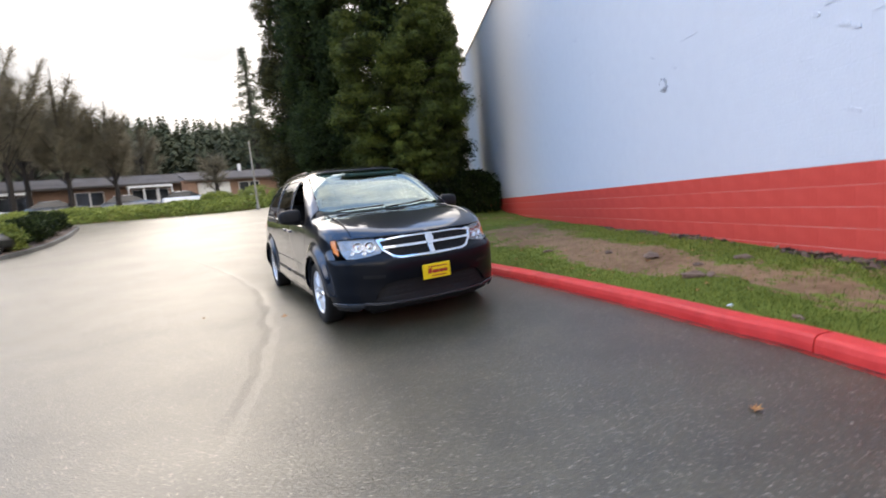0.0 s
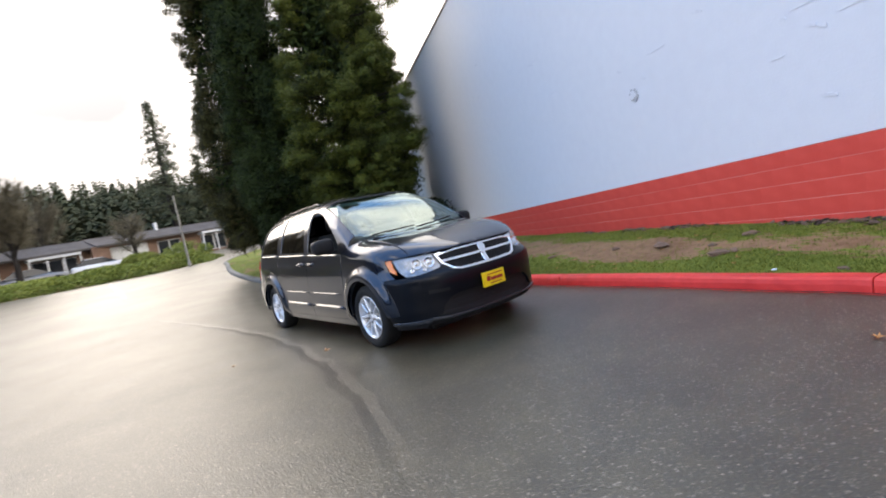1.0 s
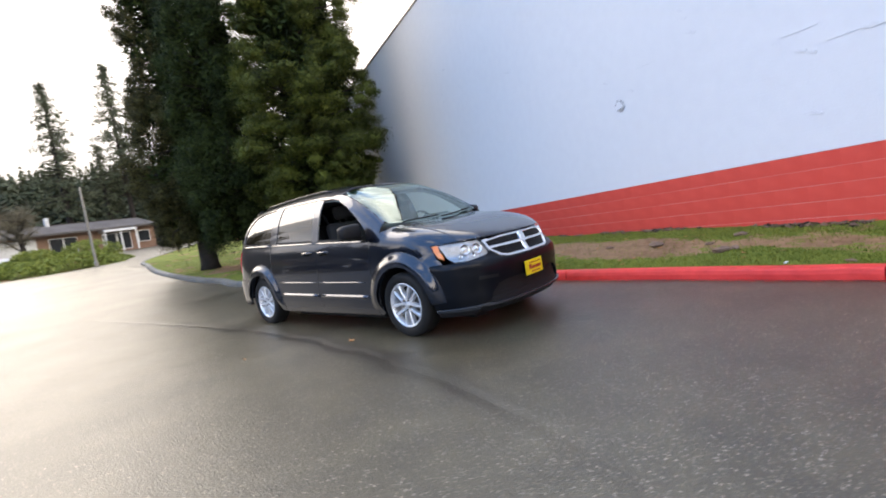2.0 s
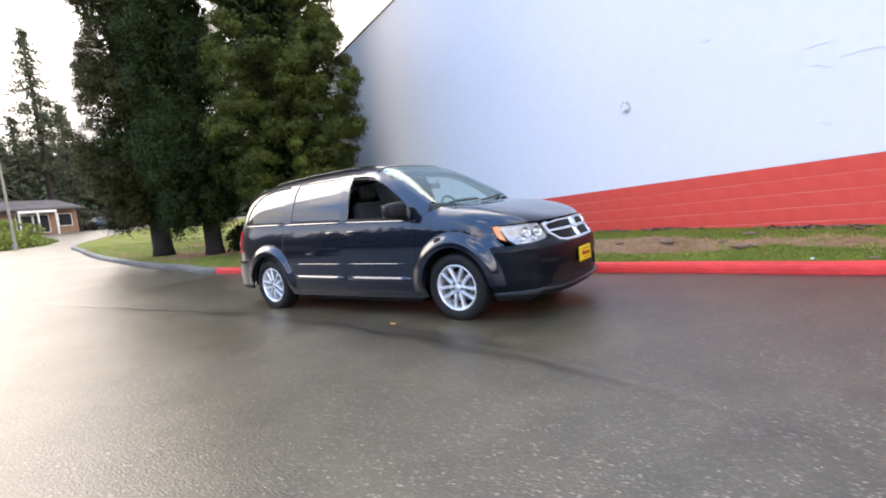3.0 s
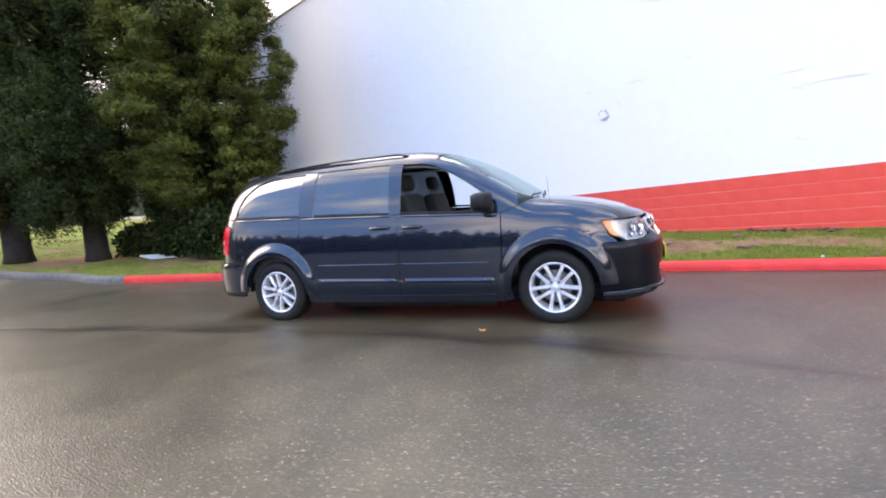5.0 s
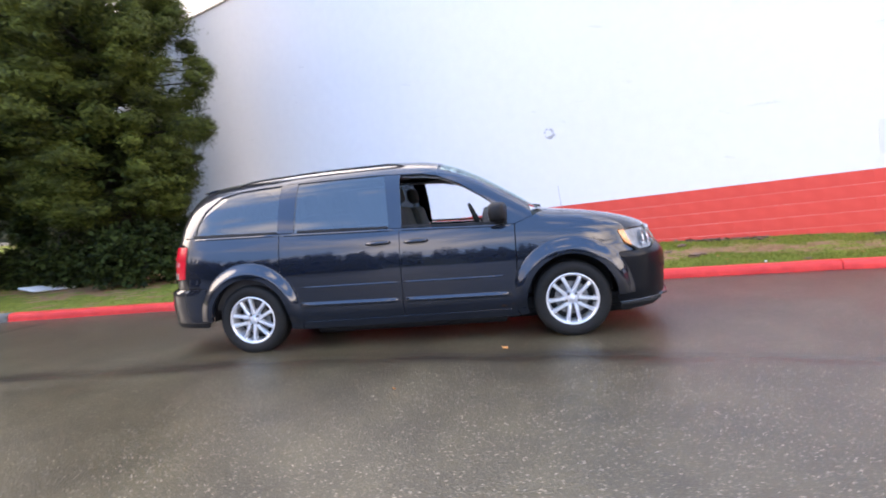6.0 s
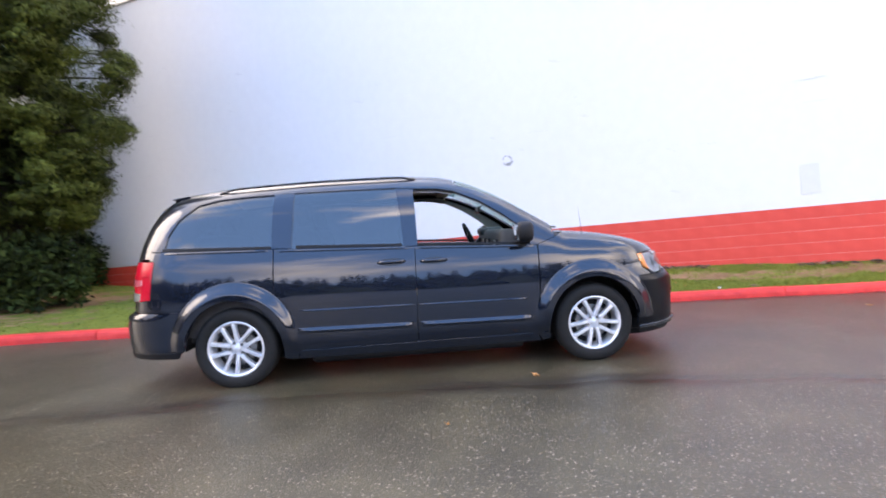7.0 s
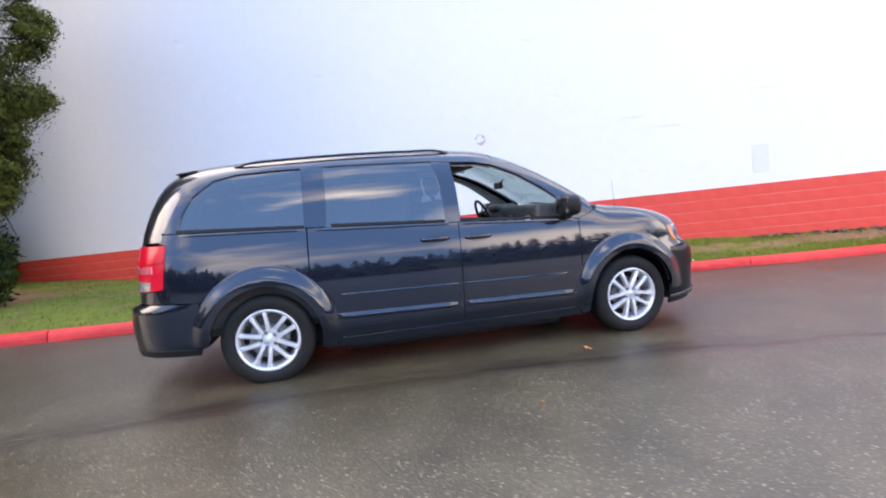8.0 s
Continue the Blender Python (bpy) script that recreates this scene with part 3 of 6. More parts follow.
def ends(x, z):
    """How the plan rounds off towards nose and tail."""
    c = 1.0
    if x > 0.05:
        t = min(0.9999, (x - 0.05) / (NOSE(z) - 0.05))
        q = 2.5 + 0.55 * max(0.0, min(1.0, (0.80 - z) / 0.10))
        c *= (1 - t**q) ** (1 / q)
    if x < -3.2:
        t = min(0.9999, (-3.2 - x) / (-3.2 - TAIL(z)))
        c *= (1 - t**4.6) ** (1 / 4.6)
    return c


def crown(x, z):
    t = (z - 0.75) / (TOP(x) - 0.75)
    if t <= 0:
        return 1.0
    q = SQUARE(x)
    return (1 - min(t, 0.99999) ** q) ** (1 / q)


def side_y(x, z):
    return HALF(z) * ends(x, z) * crown(x, z)


def side(x, z):
    return Vector((x, side_y(x, z), z))


def top_z(x, y):
    """Height of hood, windscreen or roof over a place of the plan."""
    lo, hi = 0.75, TOP(x) - 1e-5
    if HALF(hi) * ends(x, hi) * crown(x, hi) > abs(y):
        return hi
    for _ in range(40):
        mid = (lo + hi) / 2
        if HALF(mid) * ends(x, mid) * crown(x, mid) > abs(y):
            lo = mid
        else:
            hi = mid
    return lo


def top(x, y):
    return Vector((x, y, top_z(x, y)))


def end_x(y, z, lo, hi):
    """Where the body's skin crosses this height and width, between the inner x and the outer x."""
    for _ in range(36):
        mid = (lo + hi) / 2
        if side_y(mid, z) > abs(y):
            lo = mid
        else:
            hi = mid
    return lo


def front_x(y, z):
    return end_x(y, z, 0.0, NOSE(z))


def front(y, z):
    return Vector((front_x(y, z), y, z))


def rear(y, z):
    return Vector((end_x(y, z, -3.0, TAIL(z)), y, z))


def arc(cx, cz, r, a0, a1, n, squash=1.0):
    return [(cx + r * math.cos(radians(a0 + (a1 - a0) * i / n)), cz + squash * r * math.sin(radians(a0 + (a1 - a0) * i / n))) for i in range(n + 1)]


def smooth_outline(pts, rounds=2):
    """Round the corners of a closed outline."""
    for _ in range(rounds):
        out = []
        for i, p in enumerate(pts):
            q = pts[(i + 1) % len(pts)]
            out += [(0.8 * p[0] + 0.2 * q[0], 0.8 * p[1] + 0.2 * q[1]), (0.2 * p[0] + 0.8 * q[0], 0.2 * p[1] + 0.8 * q[1])]
        pts = out
    return pts


def panel(name, outline, surface, mat, parent, label="", lift=0.0, depth=0.02, step=0.06, flip=False, mirror=False):
    """A sheet with edges that lies on a curved surface, cut to an outline in the plane of the surface's two arguments."""
    bm = bmesh.new()
    ring = [bm.verts.new((u, v, 0)) for u, v in outline]
    for tri in geometry.tessellate_polygon([[Vector((u, v, 0)) for u, v in outline]]):
        if len(set(tri)) == 3:
            bm.faces.new([ring[i] for i in tri])
    us, vs = [p[0] for p in outline], [p[1] for p in outline]
    for lo, hi, no in ((min(us), max(us), (1, 0, 0)), (min(vs), max(vs), (0, 1, 0))):
        n = max(1, int((hi - lo) / step))
        for i in range(1, n):
            c = lo + (hi - lo) * i / n
            bmesh.ops.bisect_plane(bm, geom=bm.verts[:] + bm.edges[:] + bm.faces[:], dist=1e-6, plane_co=(c * no[0], c * no[1], 0), plane_no=no)
    bmesh.ops.remove_doubles(bm, verts=bm.verts, dist=1e-5)
    bm.verts.ensure_lookup_table()
    bm.verts.index_update()
    e = 0.004
    pos, nor = [], []
    for v in bm.verts:
        a, b = v.co.x, v.co.y
        du, dv = surface(a + e, b) - surface(a - e, b), surface(a, b + e) - surface(a, b - e)
        n = du.cross(dv)
        n = n.normalized() if n.length > 1e-12 else Vector((0, 0, 1))
        if flip:
            n = -n
        p = surface(a, b) + n * lift
        pos.append(p)
        nor.append(n)
    faces = [[v.index for v in f.verts] for f in bm.faces]
    border = [(ed.verts[0].index, ed.verts[1].index, [v.index for v in ed.link_faces[0].verts]) for ed in bm.edges if len(ed.link_faces) == 1]
    bm.free()
    verts = list(pos)
    loop_normals = []
    out = []
    for f in faces:
        n = sum(((pos[p] - pos[f[0]]).cross(pos[q] - pos[f[0]]) for p, q in zip(f[1:], f[2:])), Vector())
        if n.dot(nor[f[0]]) < 0:
            f = f[::-1]
        out.append(f)
        loop_normals += [nor[i] for i in f]
    inner = {}
    if depth:
        for a, b, ring_ in border:
            for i in (a, b):
                if i not in inner:
                    inner[i] = len(verts)
                    verts.append(pos[i] - nor[i] * depth)
            f = [a, b, inner[b], inner[a]]
            n = (verts[f[1]] - verts[f[0]]).cross(verts[f[2]] - verts[f[0]])
            away = (pos[a] + pos[b]) / 2 - sum((pos[i] for i in ring_), Vector()) / len(ring_)
            if n.dot(away) < 0:
                f, n, a, b = [b, a, inner[a], inner[b]], -n, b, a
            n = n.normalized() if n.length else nor[a]
            out.append(f)
            # a hint of a rolled edge: the outer corners share the sheet's normal
            loop_normals += [(n + nor[a]).normalized() if (n + nor[a]).length > 0.1 else nor[a], (n + nor[b]).normalized() if (n + nor[b]).length > 0.1 else nor[b], n, n]
    if mirror:
        verts = [Vector((v.x, -v.y, v.z)) for v in verts]
        new_out, new_normals, k = [], [], 0
        for f in out:
            m = len(f)
            ns = loop_normals[k:k + m]
            k += m
            new_out.append(f[::-1])
            new_normals += [Vector((n.x, -n.y, n.z)) for n in ns[::-1]]
        out, loop_normals = new_out, new_normals
    me = bpy.data.meshes.new(name)
    me.from_pydata([tuple(v) for v in verts], [], out)
    me.polygons.foreach_set("use_smooth", [True] * len(me.polygons))
    me.normals_split_custom_set([tuple(n) for n in loop_normals])
    me.materials.append(mat)
    ob = new(name, me)
    ob.parent = parent
    if label:
        tagged(ob, label)
    return ob


CAR = root("minivan", pose(0.325, 7.577, 0, 0, 0, -66.05), "dark blue minivan parked on wet asphalt, front window open", "car")


def both(name, outline, surface, mat, parent=CAR, label="", **kw):
    """The same panel on the right and on the left."""
    kw.setdefault("flip", True)
    return [panel(name, outline, surface, mat, parent, label, mirror=True, **kw), panel(name, outline, surface, mat, parent, label, **kw)]


ROOF_EDGE, HOOD_EDGE = 0.67, 0.73
GAP = 0.006


def roof_line(x0, x1, n, edge):
    return [(x0 + (x1 - x0) * i / n, top_z(x0 + (x1 - x0) * i / n, edge)) for i in range(n + 1)]


BELT = curve((-3.7, 1.20), (-2.7, 1.165), (-1.5, 1.115), (-0.5, 1.065), (-0.2, 1.05))
SILL = 0.295

# doors
front_door = [(-1.56 + GAP, SILL), (-0.52, SILL), (-0.50, 0.42), (-0.475, 0.75), (-0.47, BELT(-0.47))] + [(x / 100, BELT(x / 100) + 0.0) for x in range(-60, -150, -10)] + [(-1.545 + GAP, BELT(-1.55)), (-1.55 + GAP, 0.8)]
both("front_door", front_door, side, PAINT)
slide_door = [(-2.57, SILL), (-1.56, SILL), (-1.55, 0.8), (-1.545, BELT(-1.545))] + [(x / 100, BELT(x / 100)) for x in range(-165, -271, -15)] + [(-2.745, BELT(-2.745)), (-2.75, 0.86)] + arc(AXLE_REAR, 0.345, LIP_R + 0.035, 51, 24, 6)[0:] + [(-2.57, 0.45)]
both("sliding_door", slide_door, side, PAINT)
# quarter panel round the rear wheel
CORNER_X = curve((1.0, -3.80), (1.20, -3.79), (1.40, -3.745), (1.55, -3.70), (1.64, -3.66), (1.7, -3.64))
quarter = ([(-2.755, BELT(-2.755)), (-2.76, 0.86)] + arc(AXLE_REAR, 0.345, LIP_R + 0.03, 51, 24, 6) + [(-2.575, 0.46), (-2.58, SILL), (-2.60, 0.215)]
           + [(-2.685, 0.22)] + arc(AXLE_REAR, 0.345, WELL_R, -15, 172, 26, 1.03) + [(-3.53, 0.41), (-3.55, 0.69), (-3.78, 0.70), (-3.99, 0.705), (-3.99, 0.78), (-3.79, 0.80), (-3.755, 1.125), (-3.80, 1.135), (CORNER_X(1.2), 1.20), (-3.72, BELT(-3.7) - 0.0)]
           + [(x / 100, BELT(x / 100)) for x in range(-365, -275, 10)])
both("quarter_panel", quarter, side, PAINT)
# front fender
HOOD_FOOT = 0.938
hood_corner = front_x(HOOD_EDGE, HOOD_FOOT)
hood_side = roof_line(-0.19, hood_corner, 14, HOOD_EDGE)
lamp_back = [(front_x(0.90, z), z) for z in (0.74, 0.80, 0.86, 0.92)]
fender = [(-0.465, 0.75), (-0.49, 0.42), (-0.51, SILL), (-0.46, 0.215)] + arc(0.0, 0.345, WELL_R, 195, 12, 26, 1.03) + [(0.40, 0.47), (0.415, 0.60), (0.43, 0.735), (lamp_back[0][0] - 0.004, 0.74)] + [(x - 0.004, z) for x, z in lamp_back[1:]] + [(lamp_back[3][0], 0.932), (hood_corner, HOOD_FOOT)] + [(x, z - 0.004) for x, z in hood_side[::-1][1:]] + [(-0.30, 1.125), (-0.46, BELT(-0.46))]
both("front_fender", fender, side, PAINT)


def arch_lip(axle):
    """The flared lip over a wheel, widest at its inner edge."""
    def skin(a, u):
        r = WELL_R + 0.15 * u
        x, z = axle + r * math.cos(a), 0.345 + 1.03 * r * math.sin(a)
        z = max(z, 0.16)
        k = max(0.0, min(1.0, (1 - u) / 0.72))
        swell = 0.042 * k * k * (3 - 2 * k)
        swell *= max(0.0, min(1.0, (math.sin(a) + 0.12) * 2.4)) ** 0.7
        return Vector((x, side_y(x, z) + swell + 0.002, z))

    return skin


for axle, a0, a1 in ((0.0, 2, 188), (AXLE_REAR, -8, 178)):
    n = 30
    ring = [(radians(a0 + (a1 - a0) * i / n), 0.0) for i in range(n + 1)] + [(radians(a1 + (a0 - a1) * i / n), 1.0) for i in range(n + 1)]
    both("arch_lip", ring, arch_lip(axle), PAINT, depth=0.03, step=0.10, flip=False)
both("rocker_panel", [(-2.592, 0.215), (-0.475, 0.215), (-0.512, SILL - GAP), (-2.575, SILL - GAP)], side, PAINT, depth=0.05)

# roof and pillars
roof_outline = [(-3.76, -0.50), (-3.70, -0.62), (-3.60, -ROOF_EDGE), (-1.16, -ROOF_EDGE), (-1.15, -0.5), (-1.13, 0), (-1.15, 0.5), (-1.16, ROOF_EDGE), (-3.60, ROOF_EDGE), (-3.70, 0.62), (-3.76, 0.50), (-3.78, 0)]
panel("roof", roof_outline, top, PAINT, CAR, step=0.08)
hood_front = [(front_x(y, HOOD_FOOT), y) for y in [-HOOD_EDGE + 2 * HOOD_EDGE * i / 28 for i in range(29)]]
hood_outline = [(-0.19, HOOD_EDGE), (-0.14, 0.35), (-0.13, 0), (-0.14, -0.35), (-0.19, -HOOD_EDGE)] + hood_front
panel("hood", hood_outline, top, PAINT, CAR, step=0.05)
screen_outline = [(-0.165, 0), (-0.185, -0.35), (-0.25, -0.68), (-0.285, -0.765), (-0.33, -0.783), (-0.42, -0.774), (-0.60, -0.751), (-0.85, -0.715), (-1.125, -0.667), (-1.12, -0.4), (-1.105, 0), (-1.12, 0.4), (-1.125, 0.667), (-0.85, 0.715), (-0.60, 0.751), (-0.42, 0.774), (-0.33, 0.783), (-0.285, 0.765), (-0.25, 0.68), (-0.185, 0.35)]
WINDSCREEN = panel("windscreen", screen_outline, top, SCREEN_GLASS, CAR, "clear windscreen reflecting the sky", lift=-0.006, depth=0.0, step=0.06)

shade = [(-1.03, -0.66), (-1.10, -0.655), (-1.095, -0.4), (-1.08, 0), (-1.095, 0.4), (-1.10, 0.655), (-1.03, 0.66), (-1.015, 0.4), (-1.0, 0), (-1.015, -0.4)]
panel("shade_band", shade, top, SHADE_GLASS, WINDSCREEN, "blue-green shade band", lift=-0.010, depth=0.0, step=0.06)

# side openings: quarter glass, sliding door glass, open front window
quarter_glass = [(-2.74, 1.18), (-3.20, 1.195), (-3.675, 1.21), (-3.67, 1.32), (-3.59, 1.475), (-3.44, 1.605), (-3.25, 1.645), (-3.0, 1.66), (-2.74, 1.665)]
slide_glass = [(-2.62, 1.165), (-2.62, 1.40), (-2.62, 1.668), (-2.1, 1.67), (-1.67, 1.665), (-1.64, 1.40), (-1.62, 1.12), (-2.1, 1.145)]
door_window = [(-1.50, 1.135), (-1.505, 1.40), (-1.515, 1.60), (-1.48, 1.625), (-1.30, 1.612), (-1.12, 1.565), (-0.95, 1.478), (-0.75, 1.345), (-0.60, 1.225), (-0.535, 1.15), (-0.54, 1.10), (-1.0, 1.118)]
both("quarter_glass", quarter_glass, side, PRIVACY, CAR, "dark privacy glass", lift=-0.012, depth=0.0, step=0.03)
both("sliding_door_glass", slide_glass, side, PRIVACY, CAR, "dark privacy glass", lift=-0.008, depth=0.0)

# the painted frame round the side windows, in strips that meet
edge_r = roof_line(-3.70, -2.72, 10, ROOF_EDGE)
d_pillar = [(-3.72, BELT(-3.7) + GAP), (CORNER_X(1.215), 1.215)] + [(CORNER_X(z / 1000), z / 1000) for z in range(1235, 1641, 15)] + [(x, z) for x, z in edge_r if x > -3.61] + [(-2.72, 1.655), (-2.80, 1.655), (-3.0, 1.650), (-3.25, 1.636), (-3.43, 1.594), (-3.575, 1.465), (-3.652, 1.32), (-3.668, 1.222), (-3.2, 1.20), (-2.76, 1.186), (-2.76, BELT(-2.76) + GAP), (-3.2, BELT(-3.2) + GAP)]
both("rear_pillar", d_pillar, side, PAINT, step=0.03)
both("pillar_trim", [(-2.765, 1.175), (-2.60, 1.168), (-2.585, 1.40), (-2.59, 1.655), (-2.765, 1.655)], side, PAINT, lift=0.002)
edge_f = roof_line(-2.72, -1.16, 14, ROOF_EDGE)
cant = [(-2.765, 1.66), (-2.60, 1.66), (-2.1, 1.658), (-1.69, 1.652), (-1.49, 1.636), (-1.30, 1.624), (-1.16, 1.592)] + edge_f[::-1]
both("roof_side_rail", cant, side, PAINT)
both("door_pillar", [(-1.685, 1.648), (-1.655, 1.40), (-1.64, 1.128), (-1.515, 1.122), (-1.518, 1.40), (-1.53, 1.60), (-1.52, 1.632)], side, PAINT, lift=-0.002)
a_edge = [(x, top_z(x, e)) for x, e in ((-1.16, 0.675), (-1.0, 0.70), (-0.85, 0.72), (-0.7, 0.742), (-0.55, 0.762), (-0.42, 0.778), (-0.32, 0.788))]
a_pillar = [(-1.155, 1.588), (-0.95, 1.494), (-0.75, 1.36), (-0.59, 1.232), (-0.525, 1.152), (-0.53, BELT(-0.53) + GAP), (-0.46, BELT(-0.46) + GAP), (-0.30, 1.13)] + a_edge[::-1]
both("front_pillar", a_pillar, side, PAINT)
for nm, outline in (("window_seal", [(-1.52, 1.128), (-0.53, 1.072), (-0.53, 1.092), (-1.52, 1.148)]), ("window_seal", [(-2.56, 1.165), (-1.65, 1.128), (-1.65, 1.148), (-2.56, 1.188)]), ("window_seal", [(-3.68, 1.205), (-2.77, 1.172), (-2.77, 1.192), (-3.68, 1.228)])):
    both(nm, outline, side, BLACK, lift=0.004, depth=0.01)

# mouldings, handles
def ridge(name, x0, z0, x1, z1, tall, swell, mat):
    """A rounded strip that stands out of the side."""
    def skin(s, u):
        x, z = x0 + (x1 - x0) * s, z0 + (z1 - z0) * s + tall * u
        taper = max(0.0, min(1.0, 14 * s, 14 * (1 - s)))
        out = 1 - u if u >= 0 else max(0.0, 1 + u) ** 0.45
        return Vector((x, side_y(x, z) + 0.002 + swell * taper**0.5 * min(1.0, max(0.0, out)), z))

    outline = [(0.0, -1.0), (1.0, -1.0), (1.0, 1.0), (0.0, 1.0)]
    both(name, outline, skin, mat, depth=0.004, step=0.16, flip=True)


ridge("lower_moulding", -2.60, 0.466, -1.565, 0.448, 0.024, 0.020, PAINT)
ridge("lower_moulding", -1.553, 0.448, -0.525, 0.434, 0.024, 0.020, PAINT)
ridge("side_moulding", -2.56, 0.634, -1.565, 0.618, 0.008, 0.007, PAINT)
ridge("side_moulding", -1.553, 0.618, -0.58, 0.603, 0.008, 0.007, PAINT)


for x0_, z0_, x1_, z1_ in ((-3.66, 1.186, -2.765, 1.158), (-2.74, 1.152, -1.565, 1.108), (-1.55, 1.107, -0.50, 1.056)):
    ridge("belt_moulding", x0_, z0_, x1_, z1_, 0.010, 0.010, PAINT)


def handle(x0, x1, z, sgn):
    y = sgn * (side_y((x0 + x1) / 2, z) + 0.018)
    bm = tube([(x0, y - sgn * 0.03, z), (x0 + 0.03, y, z + 0.003), ((x0 + x1) / 2, y + sgn * 0.006, z + 0.004), (x1 - 0.03, y, z + 0.003), (x1, y - sgn * 0.03, z)], [0.012, 0.016, 0.017, 0.016, 0.012], 10)
    part("door_handle", bm, PAINT, CAR, smooth=True)
    cup = smooth_outline([(x0 + 0.03, z - 0.03), (x1 - 0.03, z - 0.03), (x1 - 0.03, z + 0.03), (x0 + 0.03, z + 0.03)], 2)
    panel("handle_cup", cup, side, GLOSS_BLACK, CAR, lift=0.002, depth=0.004, flip=True, mirror=sgn < 0)


for sgn in (-1, 1):
    handle(-1.50, -1.27, 0.985, sgn)
    handle(-1.87, -1.63, 0.995, sgn)

# front end
def mirrored(half_pts):
    """A closed outline from its half at positive y, listed from the middle's top to the middle's foot."""
    return half_pts + [(-y, z) for y, z in half_pts[::-1] if abs(y) > 1e-6]


upper_bumper = mirrored([(0, 0.695), (0.34, 0.70), (0.42, 0.72), (0.50, 0.79), (0.53, 0.772), (0.66, 0.752), (0.755, 0.74), (0.755, 0.31), (0.63, 0.325), (0.60, 0.40), (0.52, 0.47), (0.42, 0.492), (0, 0.495)])
panel("bumper_cover", upper_bumper, front, BUMPER_PAINT, CAR, depth=0.04, step=0.05, flip=False)
both("bumper_side", [(0.405, 0.30)] + [(front_x(0.755, z), z) for z in (0.30, 0.40, 0.50, 0.60, 0.68, 0.735)] + [(0.435, 0.73), (0.42, 0.60), (0.405, 0.47)], side, BUMPER_PAINT)
panel("air_intake", mirrored([(0, 0.505), (0.43, 0.503), (0.535, 0.48), (0.62, 0.405), (0.65, 0.325), (0, 0.325)]), front, BLACK, CAR, "black slatted lower air intake", lift=-0.03, depth=0.0)
for z in (0.37, 0.415, 0.46):
    panel("intake_slat", mirrored([(0, z + 0.012), (0.52, z + 0.014), (0.52, z - 0.008), (0, z - 0.008)]), front, BLACK, CAR, lift=-0.024, depth=0.01)
panel("bumper_lip", mirrored([(0, 0.288), (0.55, 0.292), (0.72, 0.308), (0.735, 0.292), (0.6, 0.274), (0, 0.270)]), front, LIP_HIGHLIGHT, CAR, "dark lower lip with its highlight put into a grey metal colour", lift=0.015, depth=0.05)
both("bumper_lip_end", [(0.42, 0.262), (front_x(0.73, 0.265), 0.265), (front_x(0.73, 0.30), 0.30), (0.42, 0.285)], side, LIP_HIGHLIGHT, lift=0.012, depth=0.03)
both("lower_corner", [(0.43, 0.205), (0.74, 0.215), (front_x(0.73, 0.262), 0.262), (0.42, 0.258)], side, BLACK)
panel("chin", mirrored([(0, 0.34), (0.55, 0.34), (0.74, 0.33), (0.74, 0.26), (0.70, 0.21), (0, 0.195)]), front, BLACK, CAR, lift=-0.02, depth=0.03)
for sgn in (-1, 1):
    fog = [(sgn * y, z) for y, z in ((0.52, 0.565), (0.72, 0.58), (0.72, 0.545), (0.52, 0.535))]
    panel("bumper_slot", fog, front, BLACK, CAR, lift=0.003, depth=0.004, flip=False)

# grille: black mesh with bright crossed bars
grille_half = [(0, 0.925), (0.30, 0.925), (0.47, 0.91), (0.535, 0.90), (0.50, 0.80), (0.42, 0.725), (0.34, 0.705), (0, 0.70)]
GRILLE = panel("grille", mirrored(grille_half), front, BLACK, CAR, "black mesh grille with bright crossed bars", lift=-0.012, depth=0.0)
inner_half = [(0, 0.900), (0.30, 0.900), (0.465, 0.888), (0.508, 0.878), (0.478, 0.80), (0.405, 0.738), (0.335, 0.722), (0, 0.718)]
for i in range(len(grille_half) - 1):
    a, b, c, d = grille_half[i], grille_half[i + 1], inner_half[i + 1], inner_half[i]
    for sgn in (1, -1):
        q = [(sgn * p[0], p[1]) for p in (a, b, c, d)]
        if i <= 1:
            q = [(sgn * p[0], p[1]) for p in ((a[0], a[1] - 0.012), (b[0], b[1] - 0.012), c, d)]
        panel("grille_surround", q, front, CHROME, GRILLE, lift=0.012, depth=0.03)
panel("grille_bar", mirrored([(0, 0.833), (0.485, 0.831), (0.478, 0.811), (0, 0.809)]), front, CHROME, GRILLE, lift=0.014, depth=0.03)
panel("grille_bar", [(-0.024, 0.913), (0.024, 0.913), (0.028, 0.84), (0.024, 0.712), (-0.024, 0.712), (-0.028, 0.84)], front, CHROME, GRILLE, lift=0.016, depth=0.03)
panel("badge_shape", smooth_outline([(-0.03, 0.90), (0.03, 0.90), (0.045, 0.87), (0.035, 0.81), (0, 0.79), (-0.035, 0.81), (-0.045, 0.87)], 1), front, CHROME, GRILLE, lift=0.026, depth=0.012)
for k in range(7):
    z = 0.735 + 0.022 * k
    panel("grille_slat", mirrored([(0, z + 0.004), (0.40 + 0.009 * k, z + 0.004), (0.40 + 0.009 * k, z - 0.003), (0, z - 0.003)]), front, BLACK, GRILLE, lift=0.0, depth=0.01, step=0.1)

